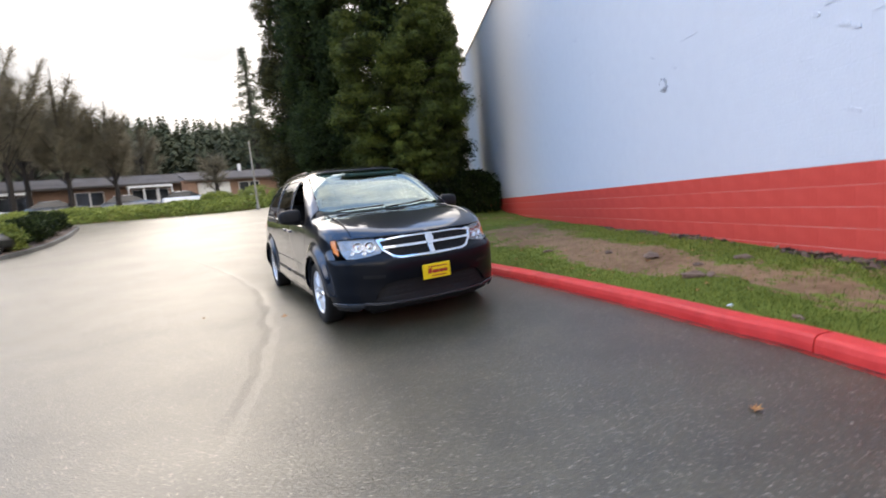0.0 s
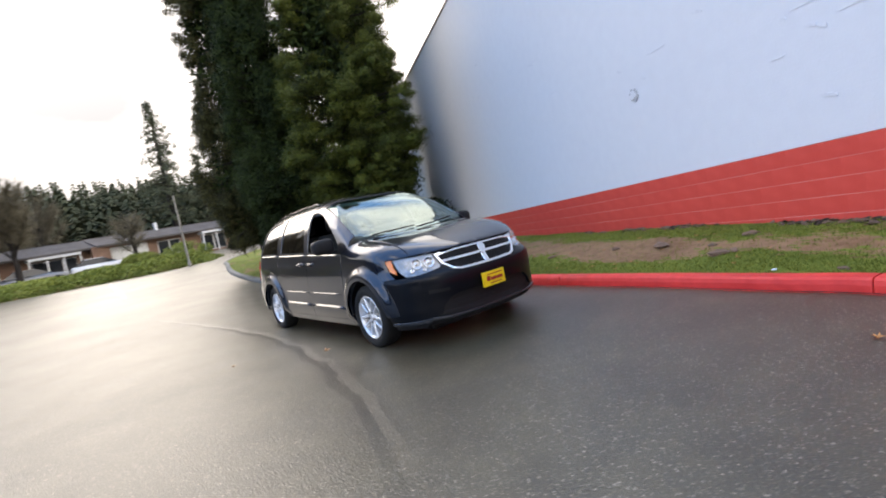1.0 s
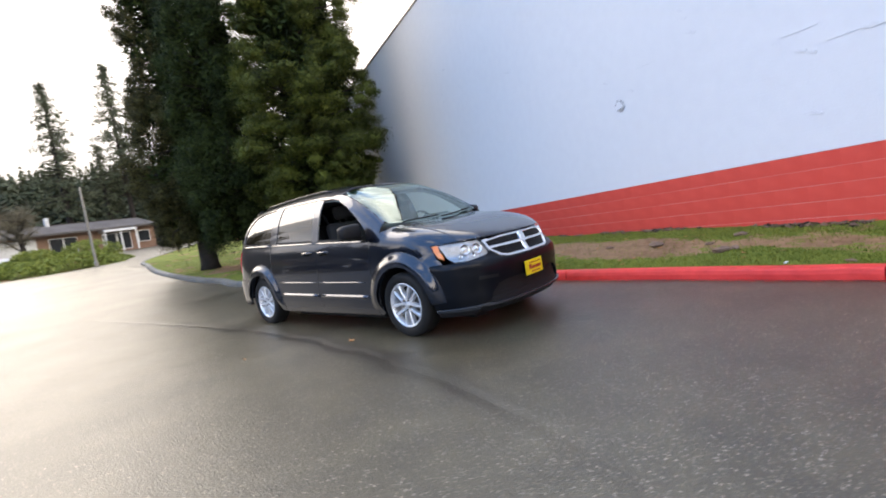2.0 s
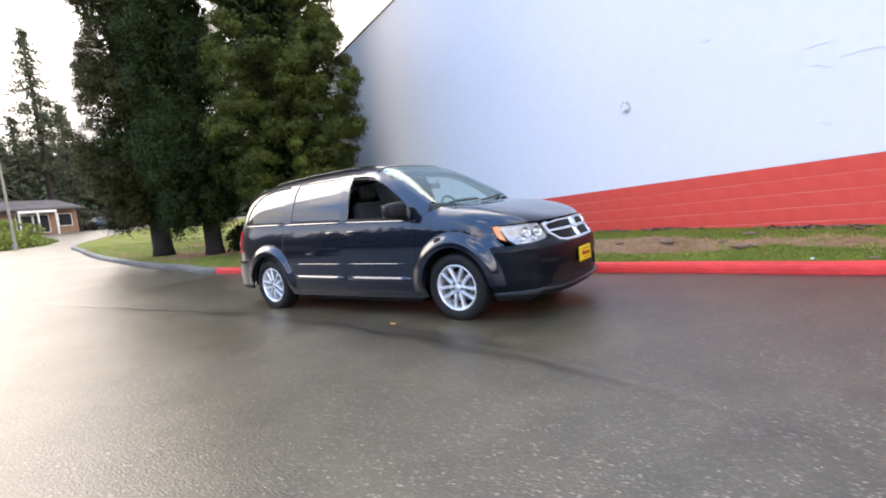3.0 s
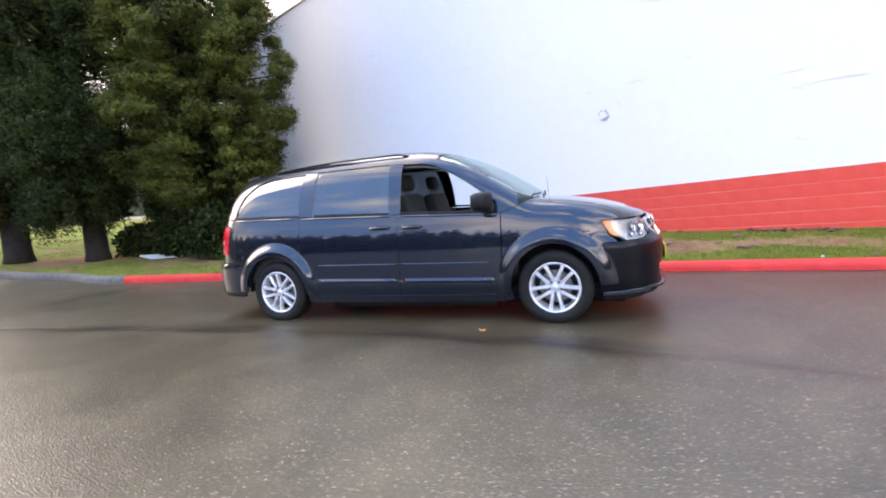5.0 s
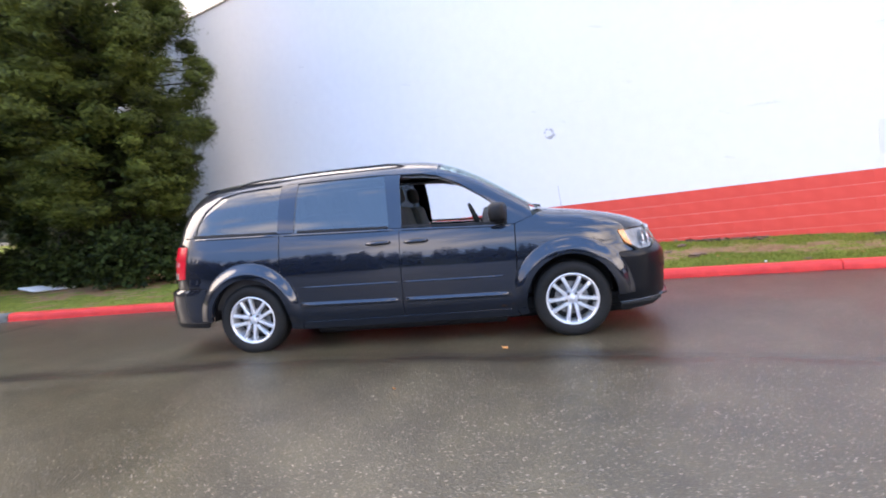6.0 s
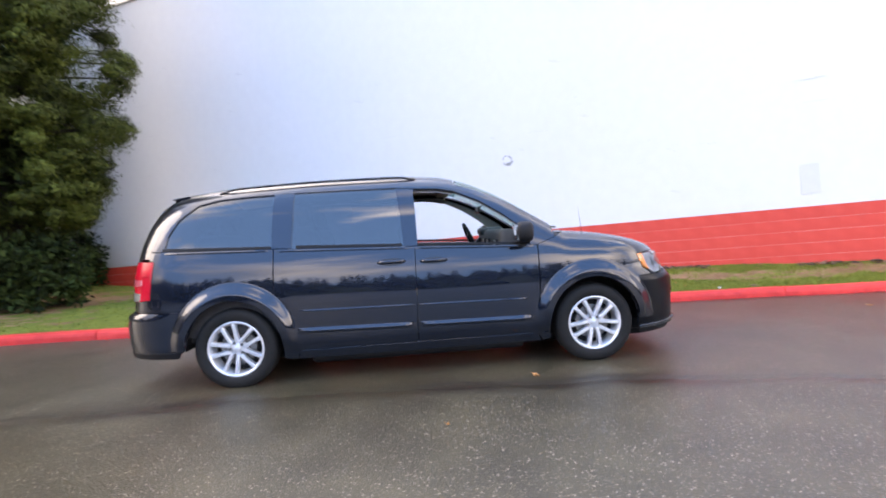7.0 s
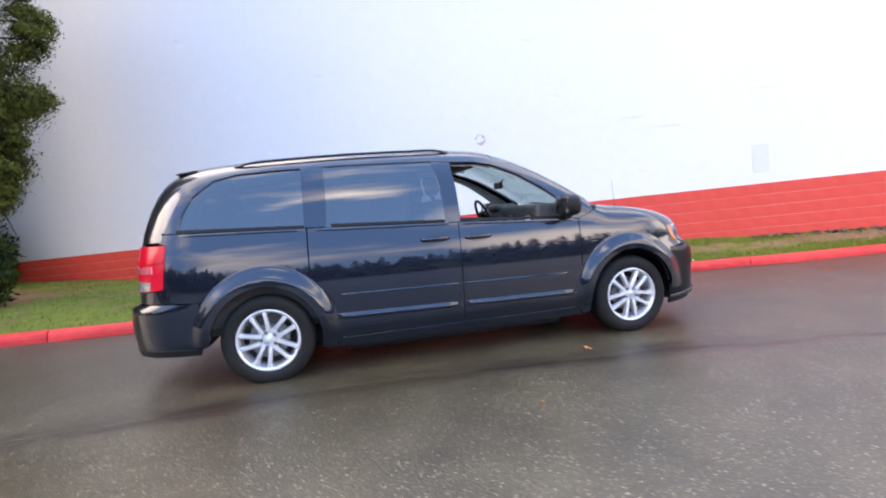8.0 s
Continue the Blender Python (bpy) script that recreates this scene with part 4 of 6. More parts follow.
# headlamps wrap round the corner: lit from a bright bowl behind a clear lens
for sgn in (-1, 1):
    lamp = [(0.545, 0.932), (0.65, 0.932), (0.75, 0.932), (0.84, 0.930), (0.868, 0.927), (0.862, 0.86), (0.85, 0.80), (0.83, 0.757), (0.66, 0.758), (0.53, 0.778), (0.505, 0.80), (0.525, 0.87)]
    HEADLAMP = panel("headlamp", [(sgn * y, z) for y, z in lamp], front, LAMP_CLEAR, CAR, "clear headlamp with amber outer corner", lift=-0.030, depth=0.03, step=0.04)
    panel("turn_signal", [(sgn * y, z) for y, z in ((0.866, 0.927), (0.897, 0.922), (0.899, 0.87), (0.893, 0.81), (0.872, 0.78), (0.864, 0.81), (0.872, 0.86))], front, LAMP_AMBER, HEADLAMP, "amber side lens", lift=0.001, depth=0.02, step=0.02)
    for cy, cz, size in ((0.60, 0.846, 1.05), (0.705, 0.85, 1.0), (0.66, 0.785, 0.4), (0.76, 0.79, 0.4)):
        c = front(sgn * cy, cz)
        bowl = lathe([(0.054 * size, 0.006), (0.050 * size, 0.008), (0.044 * size, 0.0), (0.032 * size, -0.010), (0.018 * size, -0.014), (0.014 * size, -0.002), (0.001, 0.0)], 20, "Z")
        aim = Vector((0.9, sgn * (0.35 + 1.6 * max(0.0, cy - 0.7)), 0.22)).normalized().to_track_quat("Z", "Y").to_matrix().to_4x4()
        bmesh.ops.transform(bowl, matrix=Matrix.Translation(c - aim.to_3x3() @ Vector((0, 0, 0.020))) @ aim, verts=bowl.verts)
        part("lamp_bowl", bowl, CHROME, HEADLAMP, smooth=True)
    panel("lens", [(sgn * y, z) for y, z in lamp], front, LENS, HEADLAMP, "clear lens", lift=0.003, depth=0.0, step=0.04)

# yellow dealer plate on the bumper, with bars for its writing
plate = new("plate_holder")
plate.matrix_basis = Matrix.Translation((0.998, 0.0, 0.535))
plate.parent = CAR
part("plate", box(-0.008, -0.155, -0.075, 0.008, 0.155, 0.075, 0.006), YELLOW, plate, "yellow dealer plate")
for k, (y0, y1, z0, z1) in enumerate(((-0.10, -0.055, -0.02, 0.03), (-0.05, 0.02, -0.02, 0.012), (0.025, 0.12, -0.02, 0.012), (-0.09, 0.12, 0.04, 0.05), (-0.06, 0.10, -0.052, -0.042))):
    part("print_bar", box(0.0085, y0, z0, 0.0105, y1, z1), PRINT, plate)
part("plate_bracket", box(-0.06, -0.12, -0.06, -0.0085, 0.12, 0.06, 0.004), BLACK, plate)

# tail end
panel("tailgate", mirrored([(0, 1.69), (0.45, 1.68), (0.56, 1.66), (0.60, 1.60), (0.62, 1.45), (0.66, 1.20), (0.78, 1.13), (0.78, 0.80), (0.80, 0.705), (0, 0.705)]), rear, PAINT, CAR, step=0.08, flip=True)
corner_z = [1.15, 1.18, 1.215] + [z / 1000 for z in range(1235, 1641, 15)] + [1.655, 1.67]
corner_in = curve((1.13, 0.785), (1.20, 0.665), (1.45, 0.625), (1.60, 0.605), (1.67, 0.56))
corner = [(corner_in(z), z) for z in corner_z[::-1]] + [(side_y(CORNER_X(z), z), z) for z in corner_z]
for sgn in (-1, 1):
    panel("tail_corner", [(sgn * y, z) for y, z in corner], rear, PAINT, CAR, step=0.02, flip=True)
panel("rear_window", mirrored([(0, 1.62), (0.42, 1.62), (0.54, 1.58), (0.59, 1.40), (0.62, 1.20), (0, 1.18)]), rear, PRIVACY, CAR, lift=0.004, depth=0.01, flip=True)
panel("rear_bumper", mirrored([(0, 0.70), (0.80, 0.70), (0.82, 0.50), (0.80, 0.33), (0, 0.31)]), rear, PAINT, CAR, lift=0.004, depth=0.03, flip=True)
both("rear_bumper_side", [(-3.545, 0.415), (-3.56, 0.685), (-3.80, 0.692), (-4.05, 0.69), (-4.09, 0.66), (-4.10, 0.50), (-4.085, 0.36), (-3.54, 0.345)], side, PAINT, lift=0.006)
both("rear_bumper_lip", [(-3.56, 0.35), (-4.08, 0.365), (-4.05, 0.315), (-3.58, 0.30)], side, BLACK, lift=0.012, depth=0.03)
for sgn in (-1, 1):
    lamp = panel("tail_lamp", [(-3.76, 1.12), (-3.795, 0.805), (-4.01, 0.785), (-4.04, 0.85), (-4.03, 1.0), (-3.995, 1.125)], side, LAMP_RED, CAR, "red tail lamp with a clear reversing lens", lift=0.008, depth=0.05, step=0.03, flip=True, mirror=sgn < 0)
    panel("reversing_lens", [(-3.88, 0.862), (-3.89, 0.80), (-4.01, 0.79), (-4.035, 0.85), (-4.033, 0.87)], side, LAMP_CLEAR, lamp, "clear reversing lens", lift=0.012, depth=0.01, step=0.03, flip=True, mirror=sgn < 0)
    panel("lamp_ridge", [(-3.775, 1.025), (-3.778, 1.0), (-4.025, 0.985), (-4.02, 1.012)], side, LAMP_RED, lamp, lift=0.016, depth=0.01, step=0.03, flip=True, mirror=sgn < 0)
    panel("lamp_ridge", [(-3.86, 0.975), (-3.86, 0.925), (-4.025, 0.915), (-4.03, 0.97)], side, LAMP_PINK, lamp, lift=0.016, depth=0.01, step=0.03, flip=True, mirror=sgn < 0)
    panel("lamp_end", [(sgn * y, z) for y, z in ((0.79, 1.12), (0.84, 1.12), (0.86, 0.80), (0.79, 0.79))], rear, LAMP_RED, lamp, lift=0.006, depth=0.02, flip=True)
sp = box(-3.815, -0.54, 1.688, -3.66, 0.54, 1.702, 0.006)
for v in sp.verts:
    v.co.x += 0.10 * (abs(v.co.y) / 0.58) ** 2
    v.co.z += 0.15 * (v.co.x + 3.64) - 0.012 * (abs(v.co.y) / 0.58) ** 2
part("rear_spoiler", sp, PAINT, CAR, smooth=True)

# roof rails
for sgn in (-1, 1):
    e = 0.585
    pts = [(-3.28, sgn * e, top_z(-3.28, e) - 0.005), (-3.2, sgn * e, top_z(-3.2, e) + 0.018)] + [(-3.1 + 0.13 * i, sgn * e, top_z(-3.1 + 0.13 * i, e) + 0.026) for i in range(12)] + [(-1.60, sgn * e, top_z(-1.60, e) + 0.022), (-1.50, sgn * e, top_z(-1.50, e) - 0.003)]
    part("roof_rail", tube(pts, 0.011, 8), GLOSS_BLACK, CAR, "dark roof rail", smooth=True)

# door mirrors
for sgn in (-1, 1):
    shell = bmesh.new()
    bmesh.ops.create_uvsphere(shell, u_segments=20, v_segments=12, radius=1.0)
    for v in shell.verts:
        x, y, z = v.co
        f = lambda a: math.copysign(abs(a) ** 0.55, a)
        v.co = Vector((-0.605 + 0.075 * f(x) - 0.02 * f(y) * sgn, sgn * 1.075 + 0.125 * f(y), 1.185 + 0.088 * f(z) * (1 - 0.1 * f(y) * sgn)))
    mirror = part("door_mirror", shell, BLACK, CAR, "dark painted door mirror", smooth=True)
    part("mirror_foot", joined(box(-0.63, min(sgn * 0.92, sgn * 1.03), 1.085, -0.55, max(sgn * 0.92, sgn * 1.03), 1.125, 0.012)), BLACK, mirror)
    part("mirror_glass", box(-0.685, sgn * 1.075 - 0.10, 1.12, -0.678, sgn * 1.075 + 0.10, 1.25, 0.003), CHROME, mirror)

# wipers, cowl, aerial
cowl = [(-0.33, -0.80), (-0.33, 0.80), (-0.19, 0.80), (-0.14, 0.35), (-0.13, 0), (-0.14, -0.35), (-0.19, -0.80)]
panel("cowl_panel", cowl, lambda x, y: Vector((x, y, top_z(-0.16, y) - 0.03 + 0.05 * (-0.16 - x))), BLACK, CAR, step=0.1)
for y0, y1 in ((-0.62, -0.02), (-0.02, 0.60)):
    pts = [(-0.17 - 0.06 * abs(y) - 0.10 * (1 - (y1 - y) / 0.6) * 0.5, y, top_z(-0.17 - 0.06 * abs(y) - 0.10 * (1 - (y1 - y) / 0.6) * 0.5, y) + 0.018) for y in [y0 + (y1 - y0) * i / 6 for i in range(7)]]
    part("wiper", tube(pts, 0.009, 6), BLACK, CAR)
ax, ay = -0.02, -0.80
part("aerial", tube([(ax, ay, top_z(ax, ay) - 0.01), (ax, ay, top_z(ax, ay) + 0.03), (ax - 0.02, ay, top_z(ax, ay) + 0.24)], [0.008, 0.0018, 0.0009], 6), BLACK, CAR, "thin whip aerial")

# underside and wheel wells
part("underbody", joined(box(-3.45, -0.66, 0.19, 0.70, 0.66, 0.34, 0.03), box(-2.52, -0.78, 0.125, -0.60, 0.78, 0.33, 0.03), box(-0.62, -0.60, 0.12, 0.62, 0.60, 0.33, 0.04), box(-3.40, -0.60, 0.15, -2.50, 0.60, 0.33, 0.04), box(-3.9, -0.80, 0.45, -3.3, 0.80, 0.62, 0.02)), BLACK, CAR, "black underside")
for axle in (0.0, AXLE_REAR):
    for sgn in (-1, 1):
        bm = bmesh.new()
        rows = []
        for y in (0.60, 0.94):
            rows.append([bm.verts.new((axle + 0.425 * math.cos(radians(a)), sgn * y, 0.345 + 0.435 * math.sin(radians(a)))) for a in range(0, 181, 10)])
        for a, b, c, d in zip(rows[0], rows[0][1:], rows[1][1:], rows[1]):
            bm.faces.new((a, b, c, d))
        bm.faces.new(rows[0])
        bmesh.ops.recalc_face_normals(bm, faces=bm.faces)
        part("wheel_well", bm, BLACK, CAR)


def wheel():
    """A tyre on a silver wheel with five pairs of spokes; its outer face looks along -y."""
    w = new("wheel")
    w.parent = CAR
    R = 0.348
    tyre = lathe([(0.232, -0.075), (0.236, -0.098), (0.255, -0.110), (0.29, -0.114), (0.318, -0.108), (0.335, -0.094), (R - 0.004, -0.080), (R, -0.05), (R + 0.001, 0.0), (R, 0.05), (R - 0.004, 0.080), (0.335, 0.094), (0.318, 0.108), (0.28, 0.113), (0.236, 0.098), (0.232, 0.075)], 64)
    part("tyre", tyre, RUBBER, w, "worn black tyre", smooth=True)
    rim = part("rim", lathe([(0.238, -0.098), (0.232, -0.103), (0.222, -0.100), (0.216, -0.088), (0.206, -0.06), (0.20, 0.0), (0.20, 0.08), (0.232, 0.095)], 64), ALLOY, w, "silver ten-spoke alloy rim", smooth=True)
    for k in range(5):
        for side_sgn in (-1, 1):
            a0, a1 = radians(90 + 72 * k + side_sgn * 9), radians(90 + 72 * k + side_sgn * 22)
            p = [Vector((0.055 * math.cos(a0), -0.082, 0.055 * math.sin(a0))), Vector((0.222 * math.cos(a1), -0.088, 0.222 * math.sin(a1)))]
            d = (p[1] - p[0]).normalized()
            n = Vector((-d.z, 0, d.x))
            bm = bmesh.new()
            secs = []
            for t, wd, yy in ((0.0, 0.020, 0.0), (0.35, 0.0145, -0.006), (0.75, 0.0155, -0.004), (1.0, 0.021, 0.002)):
                c = p[0].lerp(p[1], t)
                secs.append([bm.verts.new(c + n * u * wd + Vector((0, yy + dy, 0))) for u, dy in ((-1.15, 0.045), (-1.0, 0.006), (-0.55, -0.004), (0.55, -0.004), (1.0, 0.006), (1.15, 0.045))])
            for s0, s1 in zip(secs, secs[1:]):
                for i in range(6):
                    bm.faces.new((s0[i], s0[(i + 1) % 6], s1[(i + 1) % 6], s1[i]))
            bm.faces.new(secs[0])
            bm.faces.new(secs[-1][::-1])
            bmesh.ops.recalc_face_normals(bm, faces=bm.faces)
            part("spoke", bm, ALLOY, rim)
    part("hub", lathe([(0.001, -0.086), (0.028, -0.086), (0.032, -0.082), (0.034, -0.074), (0.062, -0.080), (0.072, -0.068), (0.075, -0.03)], 32), ALLOY, rim, smooth=True)
    for k in range(5):
        a = radians(54 + 72 * k)
        nut = lathe([(0.001, -0.096), (0.010, -0.096), (0.013, -0.089), (0.013, -0.07)], 8)
        bmesh.ops.transform(nut, matrix=Matrix.Translation((0.056 * math.cos(a), 0, 0.056 * math.sin(a))), verts=nut.verts)
        part("lug_nut", nut, STEEL, rim)
    part("brake_disc", lathe([(0.06, -0.02), (0.15, -0.02), (0.15, 0.005), (0.06, 0.005)], 40), STEEL, w, smooth=False)
    part("brake_back", lathe([(0.001, 0.02), (0.20, 0.02)], 40), BLACK, w)
    return w


first = wheel()
first.matrix_basis = pose(0, -0.872, 0.345)
for x, y, turn_z, spin in ((AXLE_REAR, -0.872, 0, 18), (0.0, 0.872, 180, 0), (AXLE_REAR, 0.872, 180, 30)):
    copy_thing(first, pose(x, y, 0.345, 0, 0, turn_z) @ pose(0, 0, 0, 0, spin, 0))


# cabin
part("cabin_floor", joined(box(-3.85, -0.84, 0.40, -0.35, 0.84, 0.46), box(-0.55, -0.84, 0.40, -0.35, 0.84, 0.95)), INTERIOR, CAR)
dash = box(-0.76, -0.74, 0.70, -0.36, 0.74, 1.205, 0.05, 4)
for v in dash.verts:
    if v.co.z > 0.9 and v.co.x < -0.5:
        v.co.z += 0.015
part("dashboard", dash, DASH, CAR, "grey dashboard", smooth=True)
for vy in (-0.60, -0.14, 0.14, 0.62):
    vent = part("air_vent", box(-0.785, vy - 0.07, 1.06, -0.755, vy + 0.07, 1.13, 0.012), BLACK, CAR, "black dashboard air vent with a bright rim")
    for vz in (1.078, 1.095, 1.112):
        part("vent_blade", box(-0.792, vy - 0.055, vz - 0.003, -0.784, vy + 0.055, vz + 0.003), ALLOY, vent)
part("instrument_hood", box(-0.80, 0.26, 1.16, -0.55, 0.56, 1.245, 0.035, 3), DASH, CAR, smooth=True)
part("door_card", box(-1.53, 0.86, 0.45, -0.52, 0.90, 1.07, 0.015), INTERIOR, CAR)
part("door_card", box(-1.53, -0.90, 0.45, -0.52, -0.86, 1.07, 0.015), INTERIOR, CAR)
part("door_card", box(-3.6, 0.86, 0.45, -1.56, 0.90, 1.12, 0.015), INTERIOR, CAR)
part("door_card", box(-3.6, -0.90, 0.45, -1.56, -0.86, 1.12, 0.015), INTERIOR, CAR)
panel("headliner", [(-3.5, -0.62), (-1.18, -0.62), (-1.18, 0.62), (-3.5, 0.62)], lambda x, y: top(x, y) - Vector((0, 0, 0.035)), LINER, CAR, step=0.15, depth=0.0)


def seat(x, y, wide, rests):
    """A fabric car seat with its headrests."""
    s = new("seat")
    s.parent = CAR
    s.matrix_basis = pose(x, y, 0.46)
    h = wide / 2
    part("cushion", box(-0.25, -h, 0.12, 0.27, h, 0.30, 0.06, 3), FABRIC, s, smooth=True)
    part("backrest", box(-0.07, -h, 0.0, 0.08, h, 0.62, 0.06, 3, m=pose(-0.24, 0, 0.26, 0, -14, 0)), FABRIC, s, smooth=True)
    part("seat_base", box(-0.2, -h + 0.06, 0.0, 0.2, h - 0.06, 0.14, 0.02), BLACK, s)
    for r in rests:
        part("headrest", box(-0.05, r - 0.12, 0.66, 0.06, r + 0.12, 0.84, 0.05, 3, m=pose(-0.24, 0, 0.26, 0, -12, 0)), FABRIC, s, smooth=True)
        for dy in (-0.05, 0.05):
            part("headrest_post", tube([(-0.37, r + dy, 0.84), (-0.40, r + dy, 0.96)], 0.007, 6), BLACK, s)


seat(-1.25, 0.40, 0.54, (0,))
seat(-1.25, -0.40, 0.54, (0,))
seat(-2.20, 0.42, 0.52, (0,))
seat(-2.20, -0.42, 0.52, (0,))
seat(-3.10, 0.0, 1.30, (-0.4, 0.4))

ring_bm = bmesh.new()
segs = 28
rings = []
for k in range(segs):
    a = 2 * math.pi * k / segs
    c = Vector((0, 0.185 * math.cos(a), 0.185 * math.sin(a)))
    rings.append([ring_bm.verts.new(c + 0.016 * (math.cos(b) * c.normalized() + math.sin(b) * Vector((1, 0, 0)))) for b in [2 * math.pi * j / 8 for j in range(8)]])
for k in range(segs):
    for j in range(8):
        ring_bm.faces.new((rings[k][j], rings[k][(j + 1) % 8], rings[(k + 1) % segs][(j + 1) % 8], rings[(k + 1) % segs][j]))
hub_bm = box(-0.03, -0.07, -0.06, 0.03, 0.07, 0.06, 0.02)
arms = joined(box(-0.012, -0.175, -0.018, 0.012, 0.175, 0.018, 0.005), box(-0.012, -0.02, -0.175, 0.012, 0.02, 0.0, 0.005))
wheel_bm = joined(ring_bm, hub_bm, arms)
bmesh.ops.recalc_face_normals(wheel_bm, faces=wheel_bm.faces)
bmesh.ops.transform(wheel_bm, matrix=pose(-0.90, 0.40, 1.125, 0, -22, 0), verts=wheel_bm.verts)
part("steering_wheel", wheel_bm, BLACK, CAR, "black steering wheel", smooth=True)
part("steering_column", tube([(-0.84, 0.40, 1.08), (-0.50, 0.40, 0.90)], 0.045, 10), BLACK, CAR)
part("rear_view_mirror", box(-0.86, -0.11, 1.40, -0.83, 0.11, 1.47, 0.012), BLACK, CAR)
part("mirror_stalk", tube([(-0.84, 0, 1.44), (-0.78, 0, 1.50)], 0.008, 6), BLACK, CAR)
part("centre_console", box(-0.75, -0.14, 0.70, -0.55, 0.14, 1.05, 0.03), INTERIOR, CAR)

part("screen_header", box(-1.26, -0.62, 1.63, -1.12, 0.62, 1.675, 0.015), LINER, CAR, smooth=True)
both("pillar_lining", [(-1.155, 1.584), (-0.95, 1.490), (-0.75, 1.356), (-0.59, 1.228), (-0.522, 1.146), (-0.40, 1.10), (-0.36, 1.16)] + [(x - 0.05, z - 0.012) for x, z in a_edge[::-1][1:]], side, PILLAR_LINING, lift=-0.03, depth=0.0)
both("cant_lining", [(x, z - 0.006) for x, z in cant], side, LINER, lift=-0.045, depth=0.0)


# ---- trees ----
def blade_mesh(v, mat, name, parent):
    """One mesh of loose four-cornered blades."""
    k = np.arange(len(v) // 4) * 4
    faces = np.stack([k, k + 1, k + 2, k + 3], axis=1)
    me = bpy.data.meshes.new(name)
    me.vertices.add(len(v))
    me.vertices.foreach_set("co", v.ravel())
    me.loops.add(faces.size)
    me.loops.foreach_set("vertex_index", faces.ravel().astype(np.int32))
    me.polygons.add(len(faces))
    me.polygons.foreach_set("loop_start", np.arange(len(faces), dtype=np.int32) * 4)
    me.materials.append(mat)
    me.update(calc_edges=True)
    ob = new(name, me)
    ob.parent = parent
    return ob


def tufts(rng, centres, radii, blades, length, width, mat, name, parent, droop=0.0):
    """Clusters of small blades; each cluster fans out from its centre."""
    n = len(centres)
    c = np.repeat(np.asarray(centres), blades, axis=0)
    r = np.repeat(np.asarray(radii), blades)[:, None]
    d = rng.normal(size=(n * blades, 3))
    d /= np.linalg.norm(d, axis=1, keepdims=True)
    start = c + d * r * rng.uniform(0.15, 0.75, (n * blades, 1))
    way = d + np.array([0, 0, -droop]) + rng.normal(size=d.shape) * 0.35
    way /= np.linalg.norm(way, axis=1, keepdims=True)
    other = np.cross(way, rng.normal(size=d.shape))
    other /= np.linalg.norm(other, axis=1, keepdims=True) + 1e-9
    ln = length * rng.uniform(0.6, 1.3, (n * blades, 1))
    wd = width * rng.uniform(0.6, 1.3, (n * blades, 1))
    v = np.stack([start, start + way * ln * 0.5 - other * wd * 0.6, start + way * ln, start + way * ln * 0.5 + other * wd * 0.6], axis=1).reshape(-1, 3)
    return blade_mesh(v, mat, name, parent)


def foliage_pads(rng, centres, axes, sizes, blades, length, width, mat, name, parent):
    """Pads of foliage: small flat sprays that lie over the skin of an ellipsoid and fray at its rim."""
    n = len(centres)
    c = np.repeat(np.asarray(centres), blades, axis=0)
    e = np.repeat(np.asarray(axes), blades, axis=0)
    sz = np.repeat(np.asarray(sizes), blades, axis=0)
    m = n * blades
    d = rng.normal(size=(m, 3))
    d[:, 2] = np.where(rng.uniform(size=m) < 0.65, np.abs(d[:, 2]), d[:, 2])
    d /= np.linalg.norm(d, axis=1, keepdims=True)
    side_way = np.stack([-e[:, 1], e[:, 0], 0 * e[:, 0]], axis=1)
    up = np.array([0, 0, 1.0])
    reach = rng.uniform(0.55, 1.12, (m, 1)) * (1 + 0.22 * rng.normal(size=(m, 1)) * (rng.uniform(size=(m, 1)) < 0.4))
    place = c + reach * (e * (d[:, :1] * sz[:, :1]) + side_way * (d[:, 1:2] * sz[:, 1:2]) + up * (d[:, 2:3] * sz[:, 2:3]))
    face = e * (d[:, :1] / sz[:, :1]) + side_way * (d[:, 1:2] / sz[:, 1:2]) + up * (d[:, 2:3] / sz[:, 2:3])
    face /= np.linalg.norm(face, axis=1, keepdims=True)
    face += rng.normal(size=(m, 3)) * 0.32
    face /= np.linalg.norm(face, axis=1, keepdims=True)
    way = e * 0.6 + side_way * d[:, 1:2] * 0.6 + up * 0.55 + rng.normal(size=(m, 3)) * 0.55
    way -= face * np.sum(way * face, axis=1, keepdims=True)
    way /= np.linalg.norm(way, axis=1, keepdims=True) + 1e-9
    other = np.cross(face, way)
    ln, wd = length * rng.uniform(0.6, 1.4, (m, 1)), width * rng.uniform(0.6, 1.4, (m, 1))
    v = np.stack([place - way * ln * 0.5, place - other * wd * 0.5 + way * ln * 0.1, place + way * ln * 0.5, place + other * wd * 0.5 + way * ln * 0.1], axis=1).reshape(-1, 3)
    return blade_mesh(v, mat, name, parent)


